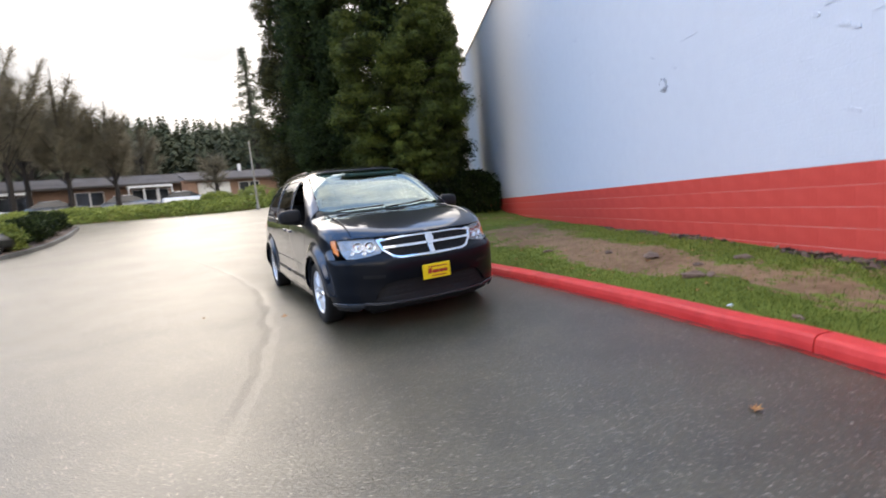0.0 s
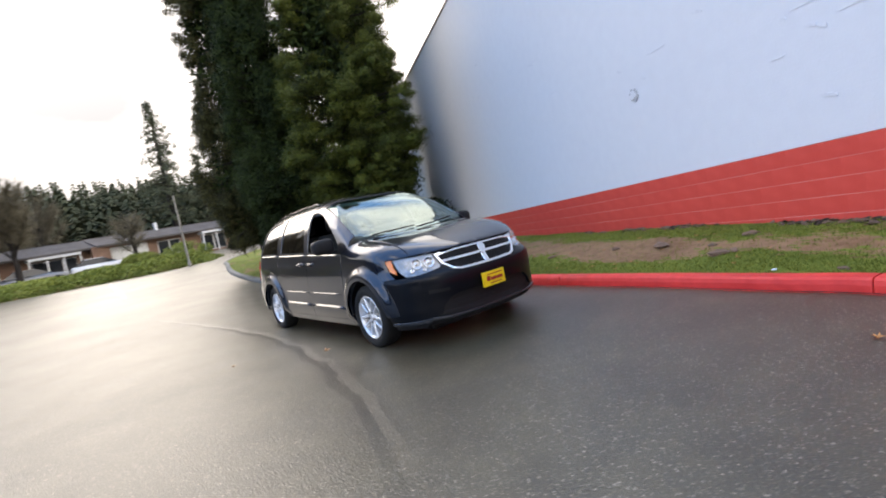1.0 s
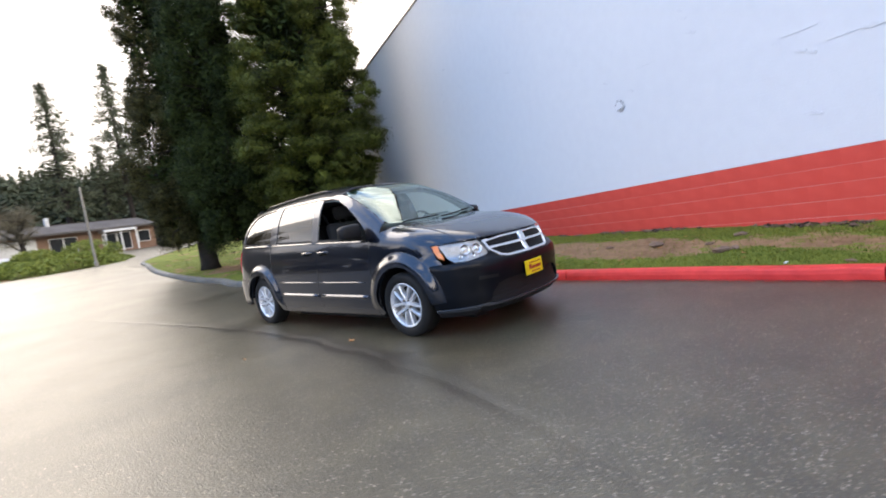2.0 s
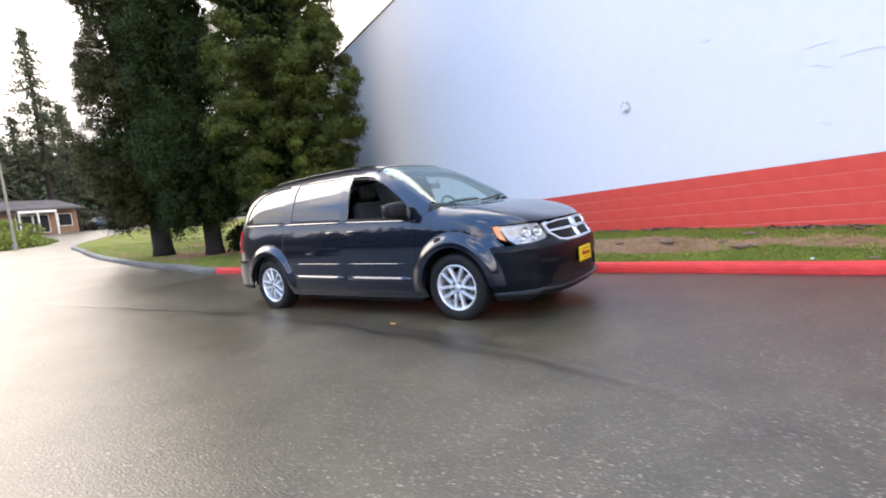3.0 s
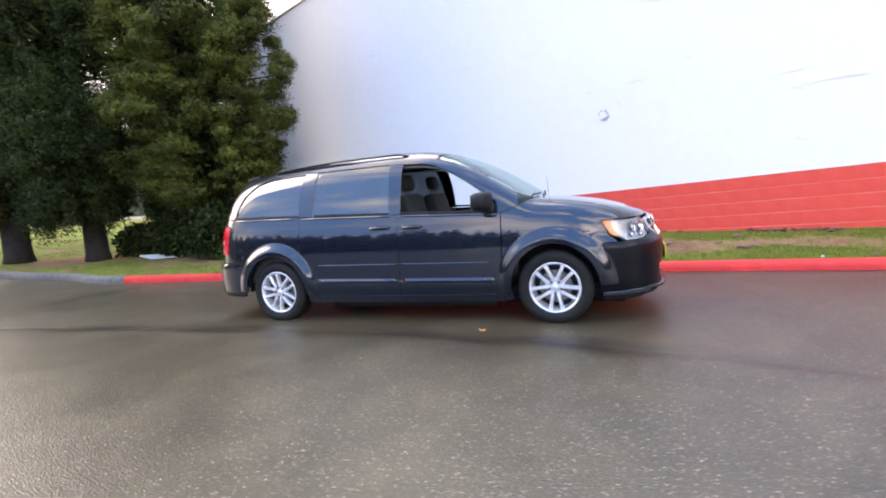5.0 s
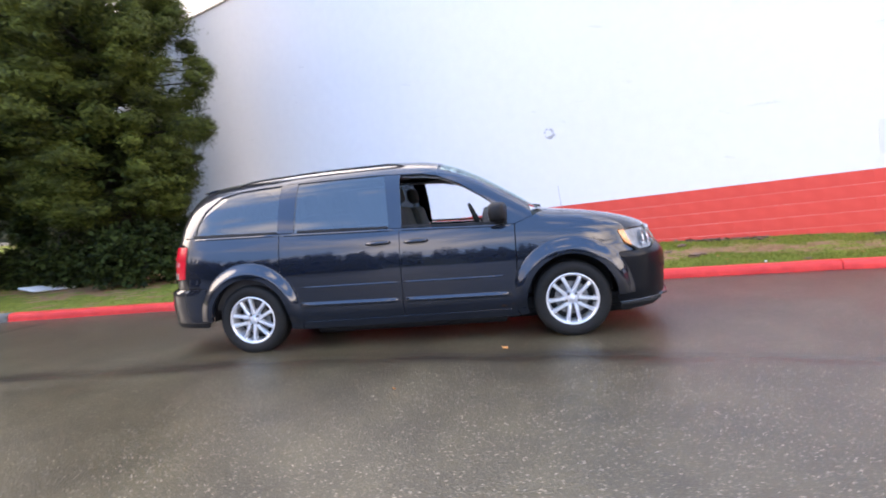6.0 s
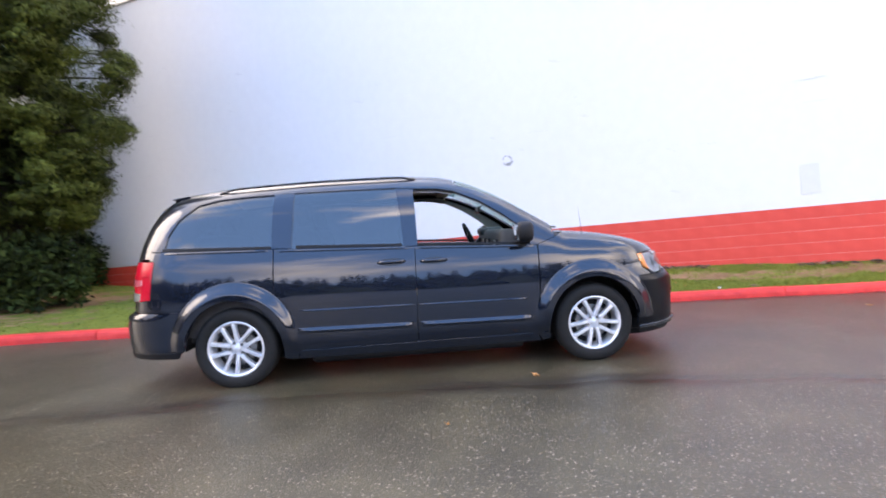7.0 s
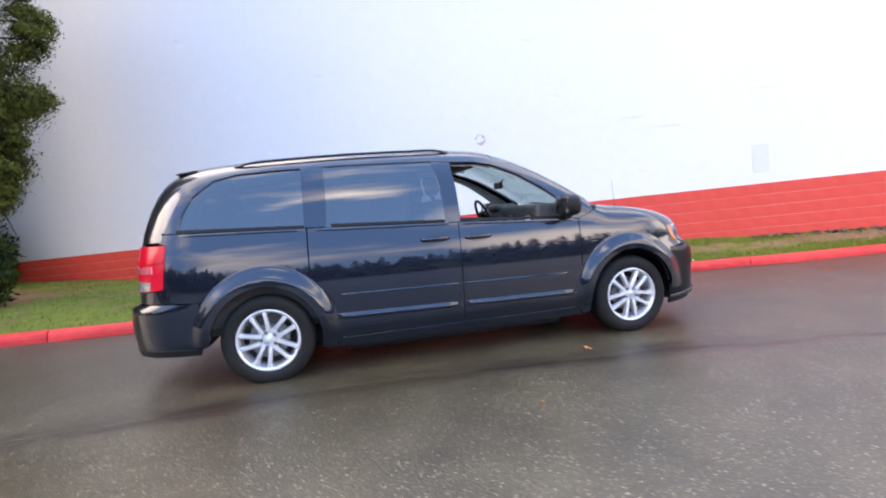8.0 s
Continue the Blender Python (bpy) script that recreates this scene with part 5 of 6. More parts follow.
def column_conifer(x, y, height, radius, mat, seed, label, clear=1.2, pads=900, lean=(0, 0), trunk_r=0.36, sparse=0.0, blades=300, shift=(0, 0), pad=0.36, hang=0.0, blade=(0.085, 0.024)):
    """A tall conifer: trunk, drooping limbs that end in pads of foliage, and gaps between them."""
    rng = np.random.default_rng(seed)
    z0 = verge_z(x, y) - 0.05
    tree = root("conifer", Matrix.Translation((x, y, z0)), label, "tree", "conifers by the wall")
    pts = [(lean[0] * t, lean[1] * t, height * t) for t in (0, 0.02, 0.06, 0.15, 0.3, 0.6, 0.95)]
    part("trunk", tube(pts, [trunk_r * 1.25, trunk_r * 1.05, trunk_r, trunk_r * 0.85, trunk_r * 0.7, trunk_r * 0.4, 0.03], 14), BARK, tree, smooth=True)
    centres, axes, sizes, limbs = [], [], [], []
    lobes = [(rng.uniform(0, 6.28), rng.uniform(0.0, 0.97), rng.uniform(0.10, 0.30)) for _ in range(44)]
    while len(centres) < pads:
        t = rng.uniform(0, 1) ** 1.35
        h = clear + (height - clear) * t
        prof = (0.70 + 0.30 * min(1, t * 8)) * (1 - 0.60 * t**2.6) * (1 if t < 0.93 else (1 - t) / 0.07 + 0.05)
        a = rng.uniform(0, 2 * math.pi)
        bulge = 0.86 + 0.24 * noise.noise((1.9 * math.cos(a) + 2 * seed, 1.9 * math.sin(a), h * 0.9))
        for la, lt, lw in lobes:
            da = math.atan2(math.sin(a - la), math.cos(a - la))
            bulge += 0.16 * math.exp(-(da / 0.38) ** 2 - ((t - lt) / (0.03 + lw * 0.10)) ** 2)
        if noise.noise((2.6 * math.cos(a) + seed, 2.6 * math.sin(a), h * 0.8)) < -0.21 + sparse:
            continue
        e = np.array((math.cos(a), math.sin(a), 0.0))
        size = pad * rng.uniform(0.6, 1.35)
        far = radius * prof * bulge * (rng.uniform(0.94, 1.08) if rng.uniform() < 0.7 else rng.uniform(0.62, 0.92)) - 0.5 * size
        mid = e * far + np.array((lean[0] * t + shift[0], lean[1] * t + shift[1], h))
        centres.append(mid)
        axes.append(e)
        sizes.append((size * rng.uniform(0.8, 1.2), size * rng.uniform(0.75, 1.1), size * (0.80 + hang) * rng.uniform(0.8, 1.2)))
        if rng.uniform() < 0.28:
            b = Vector((lean[0] * t, lean[1] * t, h + 0.1))
            limbs.append(tube([b, b.lerp(Vector(mid), 0.5) + Vector((0, 0, -0.08)), Vector(mid)], [0.05, 0.03, 0.01], 5))
    part("branchwork", joined(*limbs), BARK, tree)
    foliage_pads(rng, centres, axes, sizes, blades, blade[0], blade[1], mat, "crown", tree)
    # drooping dead limbs below the crown
    for k in range(8):
        a, h = 0.8 * k + rng.uniform(-0.3, 0.3), rng.uniform(0.9, 1.7) * min(1.3, clear + 0.2)
        ln = rng.uniform(0.7, 1.5)
        e = Vector((math.cos(a), math.sin(a), 0))
        b = Vector((0, 0, h))
        part("dead_limb", tube([b, b + e * ln * 0.5 + Vector((0, 0, 0.05)), b + e * ln * 0.85 + Vector((0, 0, -0.22)), b + e * ln + Vector((0, 0, -0.5 * h))], [0.03, 0.022, 0.013, 0.005], 5), BARK, tree)
    # twigs and needles inside the crown, coloured dark for the shade of its depth
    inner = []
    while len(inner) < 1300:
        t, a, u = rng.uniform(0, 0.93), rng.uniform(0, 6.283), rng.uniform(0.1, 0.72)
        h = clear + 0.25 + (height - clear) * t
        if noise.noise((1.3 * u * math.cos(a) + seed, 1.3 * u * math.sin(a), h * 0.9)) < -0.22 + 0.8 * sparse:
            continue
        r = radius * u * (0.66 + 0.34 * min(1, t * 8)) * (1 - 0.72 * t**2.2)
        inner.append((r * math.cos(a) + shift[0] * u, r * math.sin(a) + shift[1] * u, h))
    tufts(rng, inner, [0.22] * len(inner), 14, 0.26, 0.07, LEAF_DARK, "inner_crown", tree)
    return tree


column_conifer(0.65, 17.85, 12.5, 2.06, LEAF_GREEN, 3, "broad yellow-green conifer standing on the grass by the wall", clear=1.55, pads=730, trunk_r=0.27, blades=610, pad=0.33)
column_conifer(-1.72, 19.85, 13.5, 1.42, LEAF_DARK, 5, "dense dark green conifer column on the grass", clear=1.0, pads=820, trunk_r=0.25, sparse=0.06, blades=300, shift=(-0.35, 0.0), pad=0.32, hang=0.7)
column_conifer(-3.13, 21.4, 14.0, 1.25, LEAF_BROWN, 8, "dark conifer with browning gaps in its crown", clear=1.1, pads=700, trunk_r=0.29, sparse=0.15, blades=285, shift=(-0.5, 0.3), pad=0.30, hang=0.25)
# two mostly unseen conifers, added to keep light off the wall's far end
column_conifer(2.15, 23.0, 12.5, 1.15, LEAF_DARK, 11, "dark conifer column added behind the broad one to shade the wall", clear=0.8, pads=620, trunk_r=0.24, blades=120, pad=0.36, hang=0.5, blade=(0.16, 0.05))
column_conifer(2.2, 27.6, 12.5, 1.05, LEAF_DARK, 13, "dark conifer column added to shade the far end of the wall", clear=0.8, pads=520, trunk_r=0.24, blades=115, pad=0.36, hang=0.5, blade=(0.16, 0.05))


def shrub(x, y, z, r, h, mat, seed, label, name="shrub", category="shrub", group=""):
    rng = np.random.default_rng(seed)
    s = root(name, Matrix.Translation((x, y, z)), label, category, group)
    stems = [tube([(0, 0, -0.05), (0.4 * r * math.cos(a), 0.4 * r * math.sin(a), h * 0.6)], [0.025, 0.01], 5) for a in (0.3, 1.5, 2.8, 4.0, 5.2)]
    part("stems", joined(*stems), BARK, s)
    centres, radii = [], []
    for _ in range(int(170 * max(1, r))):
        a, u = rng.uniform(0, 6.28), rng.uniform(0.05, 1)
        k = math.sqrt(max(0.0, 1 - (2 * u - 1.0) ** 2)) if u > 0.5 else 0.9
        rr = r * k * rng.uniform(0.6, 1.0) * (1 + 0.15 * math.sin(3 * a + seed))
        centres.append((rr * math.cos(a), rr * math.sin(a), h * u * 0.92))
        radii.append(rng.uniform(0.12, 0.22))
    tufts(rng, centres, radii, 30, 0.13, 0.05, mat, "foliage", s)
    return s


shrub(1.2, 21.4, verge_z(1.2, 21.4), 0.85, 1.25, LEAF_DARK, 21, "dark evergreen shrub at the foot of the wall")
shrub(1.7, 20.3, verge_z(1.7, 20.3), 0.8, 1.1, LEAF_DARK, 22, "dark evergreen shrub at the foot of the wall")

for k_, (sx, sy, sr, sh) in enumerate(((0.45, 16.9, 0.85, 1.4), (0.0, 18.9, 0.9, 1.0), (2.2, 20.9, 0.9, 1.35), (3.2, 20.4, 0.85, 1.6), (-0.6, 20.0, 0.7, 0.8), (3.1, 21.8, 0.9, 1.6))):
    shrub(sx, sy, verge_z(sx, sy), sr, sh, LEAF_DARK, 24 + k_, "dark evergreen shrub in the shade of the conifers", group="shrubs by the wall")

# ---- the far side of the lot ----
HEDGE = [(-34, 34.0), (-28, 33.3), (-20, 33.4), (-15, 33.9), (-12.5, 34.4), (-10.3, 36.0), (-8.9, 37.6)]


def ivy_bank():
    """A sloping bank of ivy along the far edge of the lot."""
    rng = np.random.default_rng(31)
    bank = root("ivy_bank", Matrix.Identity(4), "low green bank of ivy beyond the parking lot", "hedge", kind="stuff")
    f = curve(*HEDGE)
    verts, faces, cols = [], [], 9
    xs = [-34 + 25.0 * i / 50 for i in range(51)]
    for x in xs:
        for c in range(cols):
            t = c / (cols - 1)
            y = f(x) + 5.5 * t
            fade = min(1, (-8.9 - x) / 1.5) if x > -10.4 else 1
            z = ground_z(x, y) - 0.05 + fade * 0.72 * math.sin(math.pi * min(1, t * 1.05)) ** 0.7 + 0.25 * noise.noise((x * 0.4, y * 0.4, 1)) * math.sin(math.pi * t)
            verts.append((x, y, z))
    for i in range(50):
        for c in range(cols - 1):
            faces.append((i * cols + c, (i + 1) * cols + c, (i + 1) * cols + c + 1, i * cols + c + 1))
    mesh_object("mound", verts, faces, SOIL, bank, smooth=True)
    centres, radii = [], []
    for _ in range(7000):
        i, t = rng.uniform(0, 50), rng.uniform(0, 0.8)
        x = -34 + 0.5 * i
        y = f(x) + 5.5 * t
        fade = min(1, (-8.9 - x) / 1.5) if x > -10.4 else 1
        z = ground_z(x, y) + fade * 0.72 * math.sin(math.pi * min(1, t * 1.05)) ** 0.7 + 0.25 * noise.noise((x * 0.4, y * 0.4, 1)) * math.sin(math.pi * t)
        centres.append((x, y, z))
        radii.append(rng.uniform(0.10, 0.22))
    tufts(rng, centres, radii, 14, 0.13, 0.09, IVY, "ivy_leaves", bank)


ivy_bank()
shrub(-11.2, 40.5, ground_z(-11.2, 40.5), 1.7, 1.6, IVY, 33, "rounded green shrub on the ivy bank")
shrub(-13.2, 38.0, ground_z(-13.2, 38.0) + 0.5, 1.2, 0.8, IVY, 34, "rounded green shrub on the ivy bank")


def spiky_fir(rng, x, y, z, h, r, layers, fans, verts, faces):
    """Adds a far conifer of ragged fans of branches to the lists."""
    for k in range(layers):
        t = k / layers
        zz = z + h * (0.08 + 0.92 * t)
        rr = r * (1 - t) ** 0.8 * rng.uniform(0.7, 1.15) + 0.12
        for j in range(fans):
            a = rng.uniform(0, 2 * math.pi)
            p = (x + rr * math.cos(a), y + rr * math.sin(a), zz - rng.uniform(0.15, 0.5) * rr)
            w = (0.16 * rr + 0.12) * 6 / fans
            b = len(verts)
            verts += [(x - w * math.sin(a), y + w * math.cos(a), zz + 0.25), (x + w * math.sin(a), y - w * math.cos(a), zz + 0.25), (p[0] + w * math.sin(a), p[1] - w * math.cos(a), p[2]), (p[0] + 0.3 * w * math.cos(a), p[1] + 0.3 * w * math.sin(a), p[2] - 0.5 * w), (p[0] - w * math.sin(a), p[1] + w * math.cos(a), p[2])]
            faces.append((b, b + 1, b + 2, b + 3, b + 4))


slope_h = curve((78, -1.0), (92, 3.2), (120, 8.0), (170, 13.0), (230, 16.0))


def far_woods():
    """A dense belt of conifers all round the place."""
    rng = np.random.default_rng(41)
    verts, faces = [], []
    for k in range(2100):
        seen = k < 1300
        a = radians(rng.uniform(-78, 14) if seen else rng.uniform(14, 282))
        d = 80 + 62 * rng.uniform(0, 1) ** 1.3
        x, y = -5 + d * math.sin(a), 10 + d * math.cos(a)
        spiky_fir(rng, x, y, ground_z(x, y) + slope_h(d) - 1, rng.uniform(8.5, 14.5) * (1 + 0.3 * noise.noise((3 * math.sin(a), 3 * math.cos(a), 0))), rng.uniform(1.9, 3.3), 22 if seen else 15, 7 if seen else 5, verts, faces)
    # nearer on the west side of the lot
    for k in range(170):
        a, d = radians(rng.uniform(-98, -52)), rng.uniform(52, 70)
        x, y = -5 + d * math.sin(a), 10 + d * math.cos(a)
        spiky_fir(rng, x, y, ground_z(x, y) - 0.5, rng.uniform(8, 14), rng.uniform(1.8, 3.2), 20, 8, verts, faces)
    ob = mesh_object("far_woods", verts, faces, FIR)
    tagged(ob, "dark belt of conifers behind the houses", "woods", kind="stuff")
    # the slope that the woods stand on
    ring, fs = [], []
    for i in range(49):
        a = 2 * math.pi * i / 48
        for d, h in ((76, -1.5), (92, 3.2), (120, 8.0), (230, 16.0)):
            x, y = -5 + d * math.sin(a), 10 + d * math.cos(a)
            ring.append((x, y, ground_z(x, y) + h + 1.5 * noise.noise((x * 0.02, y * 0.02, 0))))
    for i in range(48):
        for c in range(3):
            fs.append((i * 4 + c, i * 4 + c + 1, (i + 1) * 4 + c + 1, (i + 1) * 4 + c))
    tagged(mesh_object("wooded_slope", ring, fs, FIR, smooth=True), "dark wooded slope in the distance", "hill", kind="structure")


far_woods()


def lone_fir(x, y, h, r, seed, label, bare=0.0):
    rng = np.random.default_rng(seed)
    z = ground_z(x, y)
    tree = root("fir", Matrix.Translation((x, y, z)), label, "tree", "tall firs")
    part("trunk", tube([(0, 0, -0.2), (0, 0, h * 0.4), (0.1, 0, h)], [0.36, 0.24, 0.03], 8), BARK, tree)
    centres, radii, limbs = [], [], []
    for k in range(int(h * 7)):
        t = bare + (1 - bare) * k / (h * 7)
        a = rng.uniform(0, 6.28)
        rr = r * (1 - t) ** 0.75 * rng.uniform(0.45, 1.1) + 0.15
        base = Vector((0.1 * t, 0, h * t))
        tip = base + Vector((rr * math.cos(a), rr * math.sin(a), -0.22 * rr))
        limbs.append((base, tip))
        for u in np.linspace(0.25, 1, max(2, int(rr * 2.2))):
            p = base.lerp(tip, u)
            centres.append(tuple(p))
            radii.append(0.28 * (1.15 - 0.5 * u))
    part("branchwork", joined(*[tube(l, [0.05, 0.015], 4) for l in limbs]), BARK, tree)
    tufts(rng, centres, radii, 12, 0.42, 0.12, FIR, "crown", tree, droop=0.5)
    return tree


lone_fir(-18.7, 67.5, 19.2, 4.4, 51, "tall thin fir with bare gaps, rising above the shops", 0.26)
lone_fir(-15.6, 71, 13.0, 3.0, 54, "fir behind the shops", 0.12)
lone_fir(-13.4, 72, 22.5, 4.8, 52, "tall thin fir with bare gaps, rising above the shops", 0.3)
lone_fir(-11.6, 74, 15.0, 3.2, 55, "fir behind the shops", 0.1)


def bare_tree(x, y, h, seed, label, spread=0.7, twigs=34, fork=0.45):
    """A leafless tree: trunk, limbs and a haze of twigs."""
    rng = np.random.default_rng(seed)
    tree = root("bare_tree", Matrix.Translation((x, y, ground_z(x, y))), label, "tree", "bare trees")
    trunk_top = h * fork
    part("trunk", tube([(0, 0, -0.2), (0.1, 0.05, trunk_top * 0.5), (0.0, 0.1, trunk_top), (0.2, 0.0, h * 0.8)], [0.24, 0.19, 0.13, 0.03], 8), BARK, tree)
    limbs, verts, faces = [], [], []
    for k in range(26):
        b = Vector((0, 0.05, trunk_top * rng.uniform(0.55, 1.6)))
        a, up = rng.uniform(0, 6.28), rng.uniform(0.5, 1.1)
        ln = h * rng.uniform(0.18, 0.34)
        tip = b + Vector((math.cos(a) * spread, math.sin(a) * spread, up)).normalized() * ln
        limbs.append(tube([b, b.lerp(tip, 0.5) + Vector((0, 0, -0.1)), tip], [0.06, 0.035, 0.01], 4))
        for _ in range(twigs):
            s = b.lerp(tip, rng.uniform(0.3, 1))
            w = Vector(rng.normal(size=3)) + Vector((math.cos(a), math.sin(a), 0.9))
            e = s + w.normalized() * rng.uniform(0.5, 1.4)
            o = Vector(rng.normal(size=3)).normalized() * 0.022
            i = len(verts)
            verts += [tuple(s - o), tuple(s + o), tuple(e)]
            faces.append((i, i + 1, i + 2))
    part("branchwork", joined(*limbs), BARK, tree)
    mesh_object("twig_haze", verts, faces, TWIG, tree)


for k_, (bx, by, bh) in enumerate(((-27.8, 38.6, 18.0), (-29.5, 42.5, 17.5), (-26.0, 42.0, 14.5), (-23.6, 44.0, 11.5), (-33.5, 42.0, 18.0), (-38.0, 45.0, 17.5))):
    bare_tree(bx, by, bh, 61 + k_, "bare brown tree behind the ivy bank", 0.42, 330, 0.30)
for k_, (bx, by, bh) in enumerate(((-38.0, 55.0, 15.0), (-42.0, 60.0, 16.0), (-33.0, 60.0, 12.5), (-28.5, 58.0, 11.0), (-46.0, 57.0, 17.0))):
    bare_tree(bx, by, bh, 81 + k_, "bare brown tree behind the shops", 0.55, 220, 0.36)
bare_tree(-17.1, 48.2, 4.6, 64, "small bare street tree in front of the shops", 0.9, 60, 0.5)

# a long low row of shops: s runs along its ridge from the near end, off towards the lot
ROW = Matrix.Translation((-12, 64, 0)) @ pose(0, 0, 0, 0, 0, 35.8)


def row_place(s, off):
    return (ROW @ Vector((s, -off, 0))).xy


def shop_row(s0, s1, back, label):
    """A low building with a shallow gabled roof and deep eaves."""
    x, y = row_place((s0 + s1) / 2, 0)
    h = root("shop_building", Matrix.Translation((0, 0, ground_z(x, y) - 0.1)) @ ROW, label, "building", "low buildings across the lot")
    f = 3.2 - back
    part("wall", box(s0, -f, 0, s1, 4.0, 2.45), BRICK, h, "brown brick wall")
    bm = bmesh.new()
    eave = f + 0.9
    v = [bm.verts.new(p) for p in ((s0 - 0.3, -eave, 2.4), (s1 + 0.3, -eave, 2.4), (s1 + 0.3, 0.3, 3.5), (s0 - 0.3, 0.3, 3.5), (s0 - 0.3, 4.9, 2.4), (s1 + 0.3, 4.9, 2.4))]
    for q in ((0, 1, 2, 3), (3, 2, 5, 4), (0, 3, 4), (1, 5, 2), (0, 4, 5, 1)):
        bm.faces.new([v[i] for i in q])
    bmesh.ops.recalc_face_normals(bm, faces=bm.faces)
    part("roof", bm, ROOFING, h, "grey-brown shingled roof")
    part("fascia_board", box(s0 - 0.3, -eave - 0.05, 2.26, s1 + 0.3, -eave - 0.005, 2.44), ROOFING, h)
    part("ridge_cap", box(s0 - 0.3, 0.18, 3.49, s1 + 0.3, 0.42, 3.54), ROOFING, h)
    return h, f


def shop_window(h, f, s, wide, low, high):
    win = part("window", box(s - wide / 2, -f - 0.06, low, s + wide / 2, -f - 0.004, high, 0.01), OFFWHITE, h, "white framed shop window")
    n = max(1, round(wide / 1.1))
    for k in range(n):
        a = s - wide / 2 + (k + 0.06) * wide / n
        part("pane", box(a, -f - 0.075, low + 0.07, a + 0.88 * wide / n, -f - 0.064, high - 0.07), DARK_PANE, win)


def shop_canopy(h, f, s0, s1):
    """A white canopy on posts over a shop front."""
    can = part("canopy", box(s0, -f - 1.1, 2.0, s1, -f - 0.01, 2.22, 0.02), OFFWHITE, h, "white canopy over a shop front")
    n = max(2, round((s1 - s0) / 1.3))
    for k in range(n + 1):
        a = s0 + 0.08 + (s1 - s0 - 0.16) * k / n
        part("post", box(a - 0.06, -f - 1.05, 0, a + 0.06, -f - 0.93, 1.998), OFFWHITE, can)


near_row, nf = shop_row(-14.3, 0.0, 0.0, "low brown shop building with grey roof and white canopy")
part("chimney", box(-8.15, -0.2, 3.3, -7.85, 0.1, 4.2, 0.02), OFFWHITE, near_row)
part("brick_bay", box(-15.0, -nf - 0.7, 0, -13.6, -nf - 0.004, 2.38), BRICK, near_row, "orange-brown brick bay")
part("garage_door", box(-13.4, -nf - 0.06, 0.05, -10.2, -nf - 0.004, 2.1, 0.01), OFFWHITE, near_row, "wide pale panelled door")
shop_window(near_row, nf, -8.2, 2.2, 0.5, 2.0)
shop_canopy(near_row, nf, -5.2, -2.2)
shop_window(near_row, nf, -3.7, 2.6, 0.2, 1.9)
shop_window(near_row, nf, -1.1, 1.2, 0.7, 1.9)
far_row, ff = shop_row(-42.0, -14.6, 0.4, "low brown shop building with grey roof and white canopies")
shop_canopy(far_row, ff, -19.6, -15.8)
shop_window(far_row, ff, -17.6, 3.2, 0.3, 1.9)
shop_window(far_row, ff, -22.5, 2.2, 0.6, 1.95)
shop_canopy(far_row, ff, -30.5, -26.5)
shop_window(far_row, ff, -28.5, 3.2, 0.3, 1.9)
shop_window(far_row, ff, -34.5, 2.4, 0.6, 1.95)
shop_window(far_row, ff, -39.0, 2.4, 0.6, 1.95)


def small_car(x, y, turn_z, mat, label):
    """A parked car seen far off: lofted body, glasshouse and four wheels."""
    c = root("car", Matrix.Translation((x, y, ground_z(x, y))) @ pose(0, 0, 0, 0, 0, turn_z), label, "car", "cars across the lot")
    prof = [(-2.25, 0.55, 0.80), (-2.1, 0.92, 0.86), (-1.2, 0.97, 0.88), (0.8, 0.95, 0.88), (1.9, 0.80, 0.84), (2.25, 0.55, 0.74)]
    bm = bmesh.new()
    rings = []
    for x0, h, w in prof:
        rings.append([bm.verts.new((x0, sy * w * k, z)) for sy, k, z in ((-1, 0.95, 0.25), (-1, 1.0, 0.5), (-1, 0.93, h), (1, 0.93, h), (1, 1.0, 0.5), (1, 0.95, 0.25))])
    for a, b in zip(rings, rings[1:]):
        for i in range(6):
            bm.faces.new((a[i], a[(i + 1) % 6], b[(i + 1) % 6], b[i]))
    bm.faces.new(rings[0][::-1])
    bm.faces.new(rings[-1])
    bmesh.ops.recalc_face_normals(bm, faces=bm.faces)
    bmesh.ops.bevel(bm, geom=list(bm.edges), offset=0.05, segments=2, affect="EDGES")
    part("body", bm, mat, c, smooth=True)
    bm = bmesh.new()
    rings = []
    for x0, h, w in ((-1.9, 0.93, 0.78), (-1.2, 1.38, 0.62), (0.1, 1.42, 0.62), (1.0, 0.95, 0.76)):
        rings.append([bm.verts.new((x0, -w, h)), bm.verts.new((x0, w, h)), bm.verts.new((x0, 0.80, 0.9)), bm.verts.new((x0, -0.80, 0.9))])
    for a, b in zip(rings, rings[1:]):
        for i in range(4):
            bm.faces.new((a[i], a[(i + 1) % 4], b[(i + 1) % 4], b[i]))
    bmesh.ops.recalc_face_normals(bm, faces=bm.faces)
    part("glasshouse", bm, DARK_PANE, c, "dark car windows")
    part("roof", box(-1.25, -0.6, 1.385, 0.15, 0.6, 1.44, 0.02), mat, c)
    for wx in (-1.35, 1.35):
        for sy in (-1, 1):
            w = new("wheel")
            w.parent = c
            w.matrix_basis = pose(wx, sy * 0.80, 0.32)
            part("tyre", lathe([(0.2, -0.09), (0.30, -0.1), (0.32, -0.06), (0.32, 0.06), (0.30, 0.1), (0.2, 0.09)], 24), RUBBER, w, smooth=True)
            part("rim", lathe([(0.001, sy * 0.07), (0.19, sy * 0.08), (0.21, sy * 0.09)], 24), ALLOY, w, smooth=True)
    return c


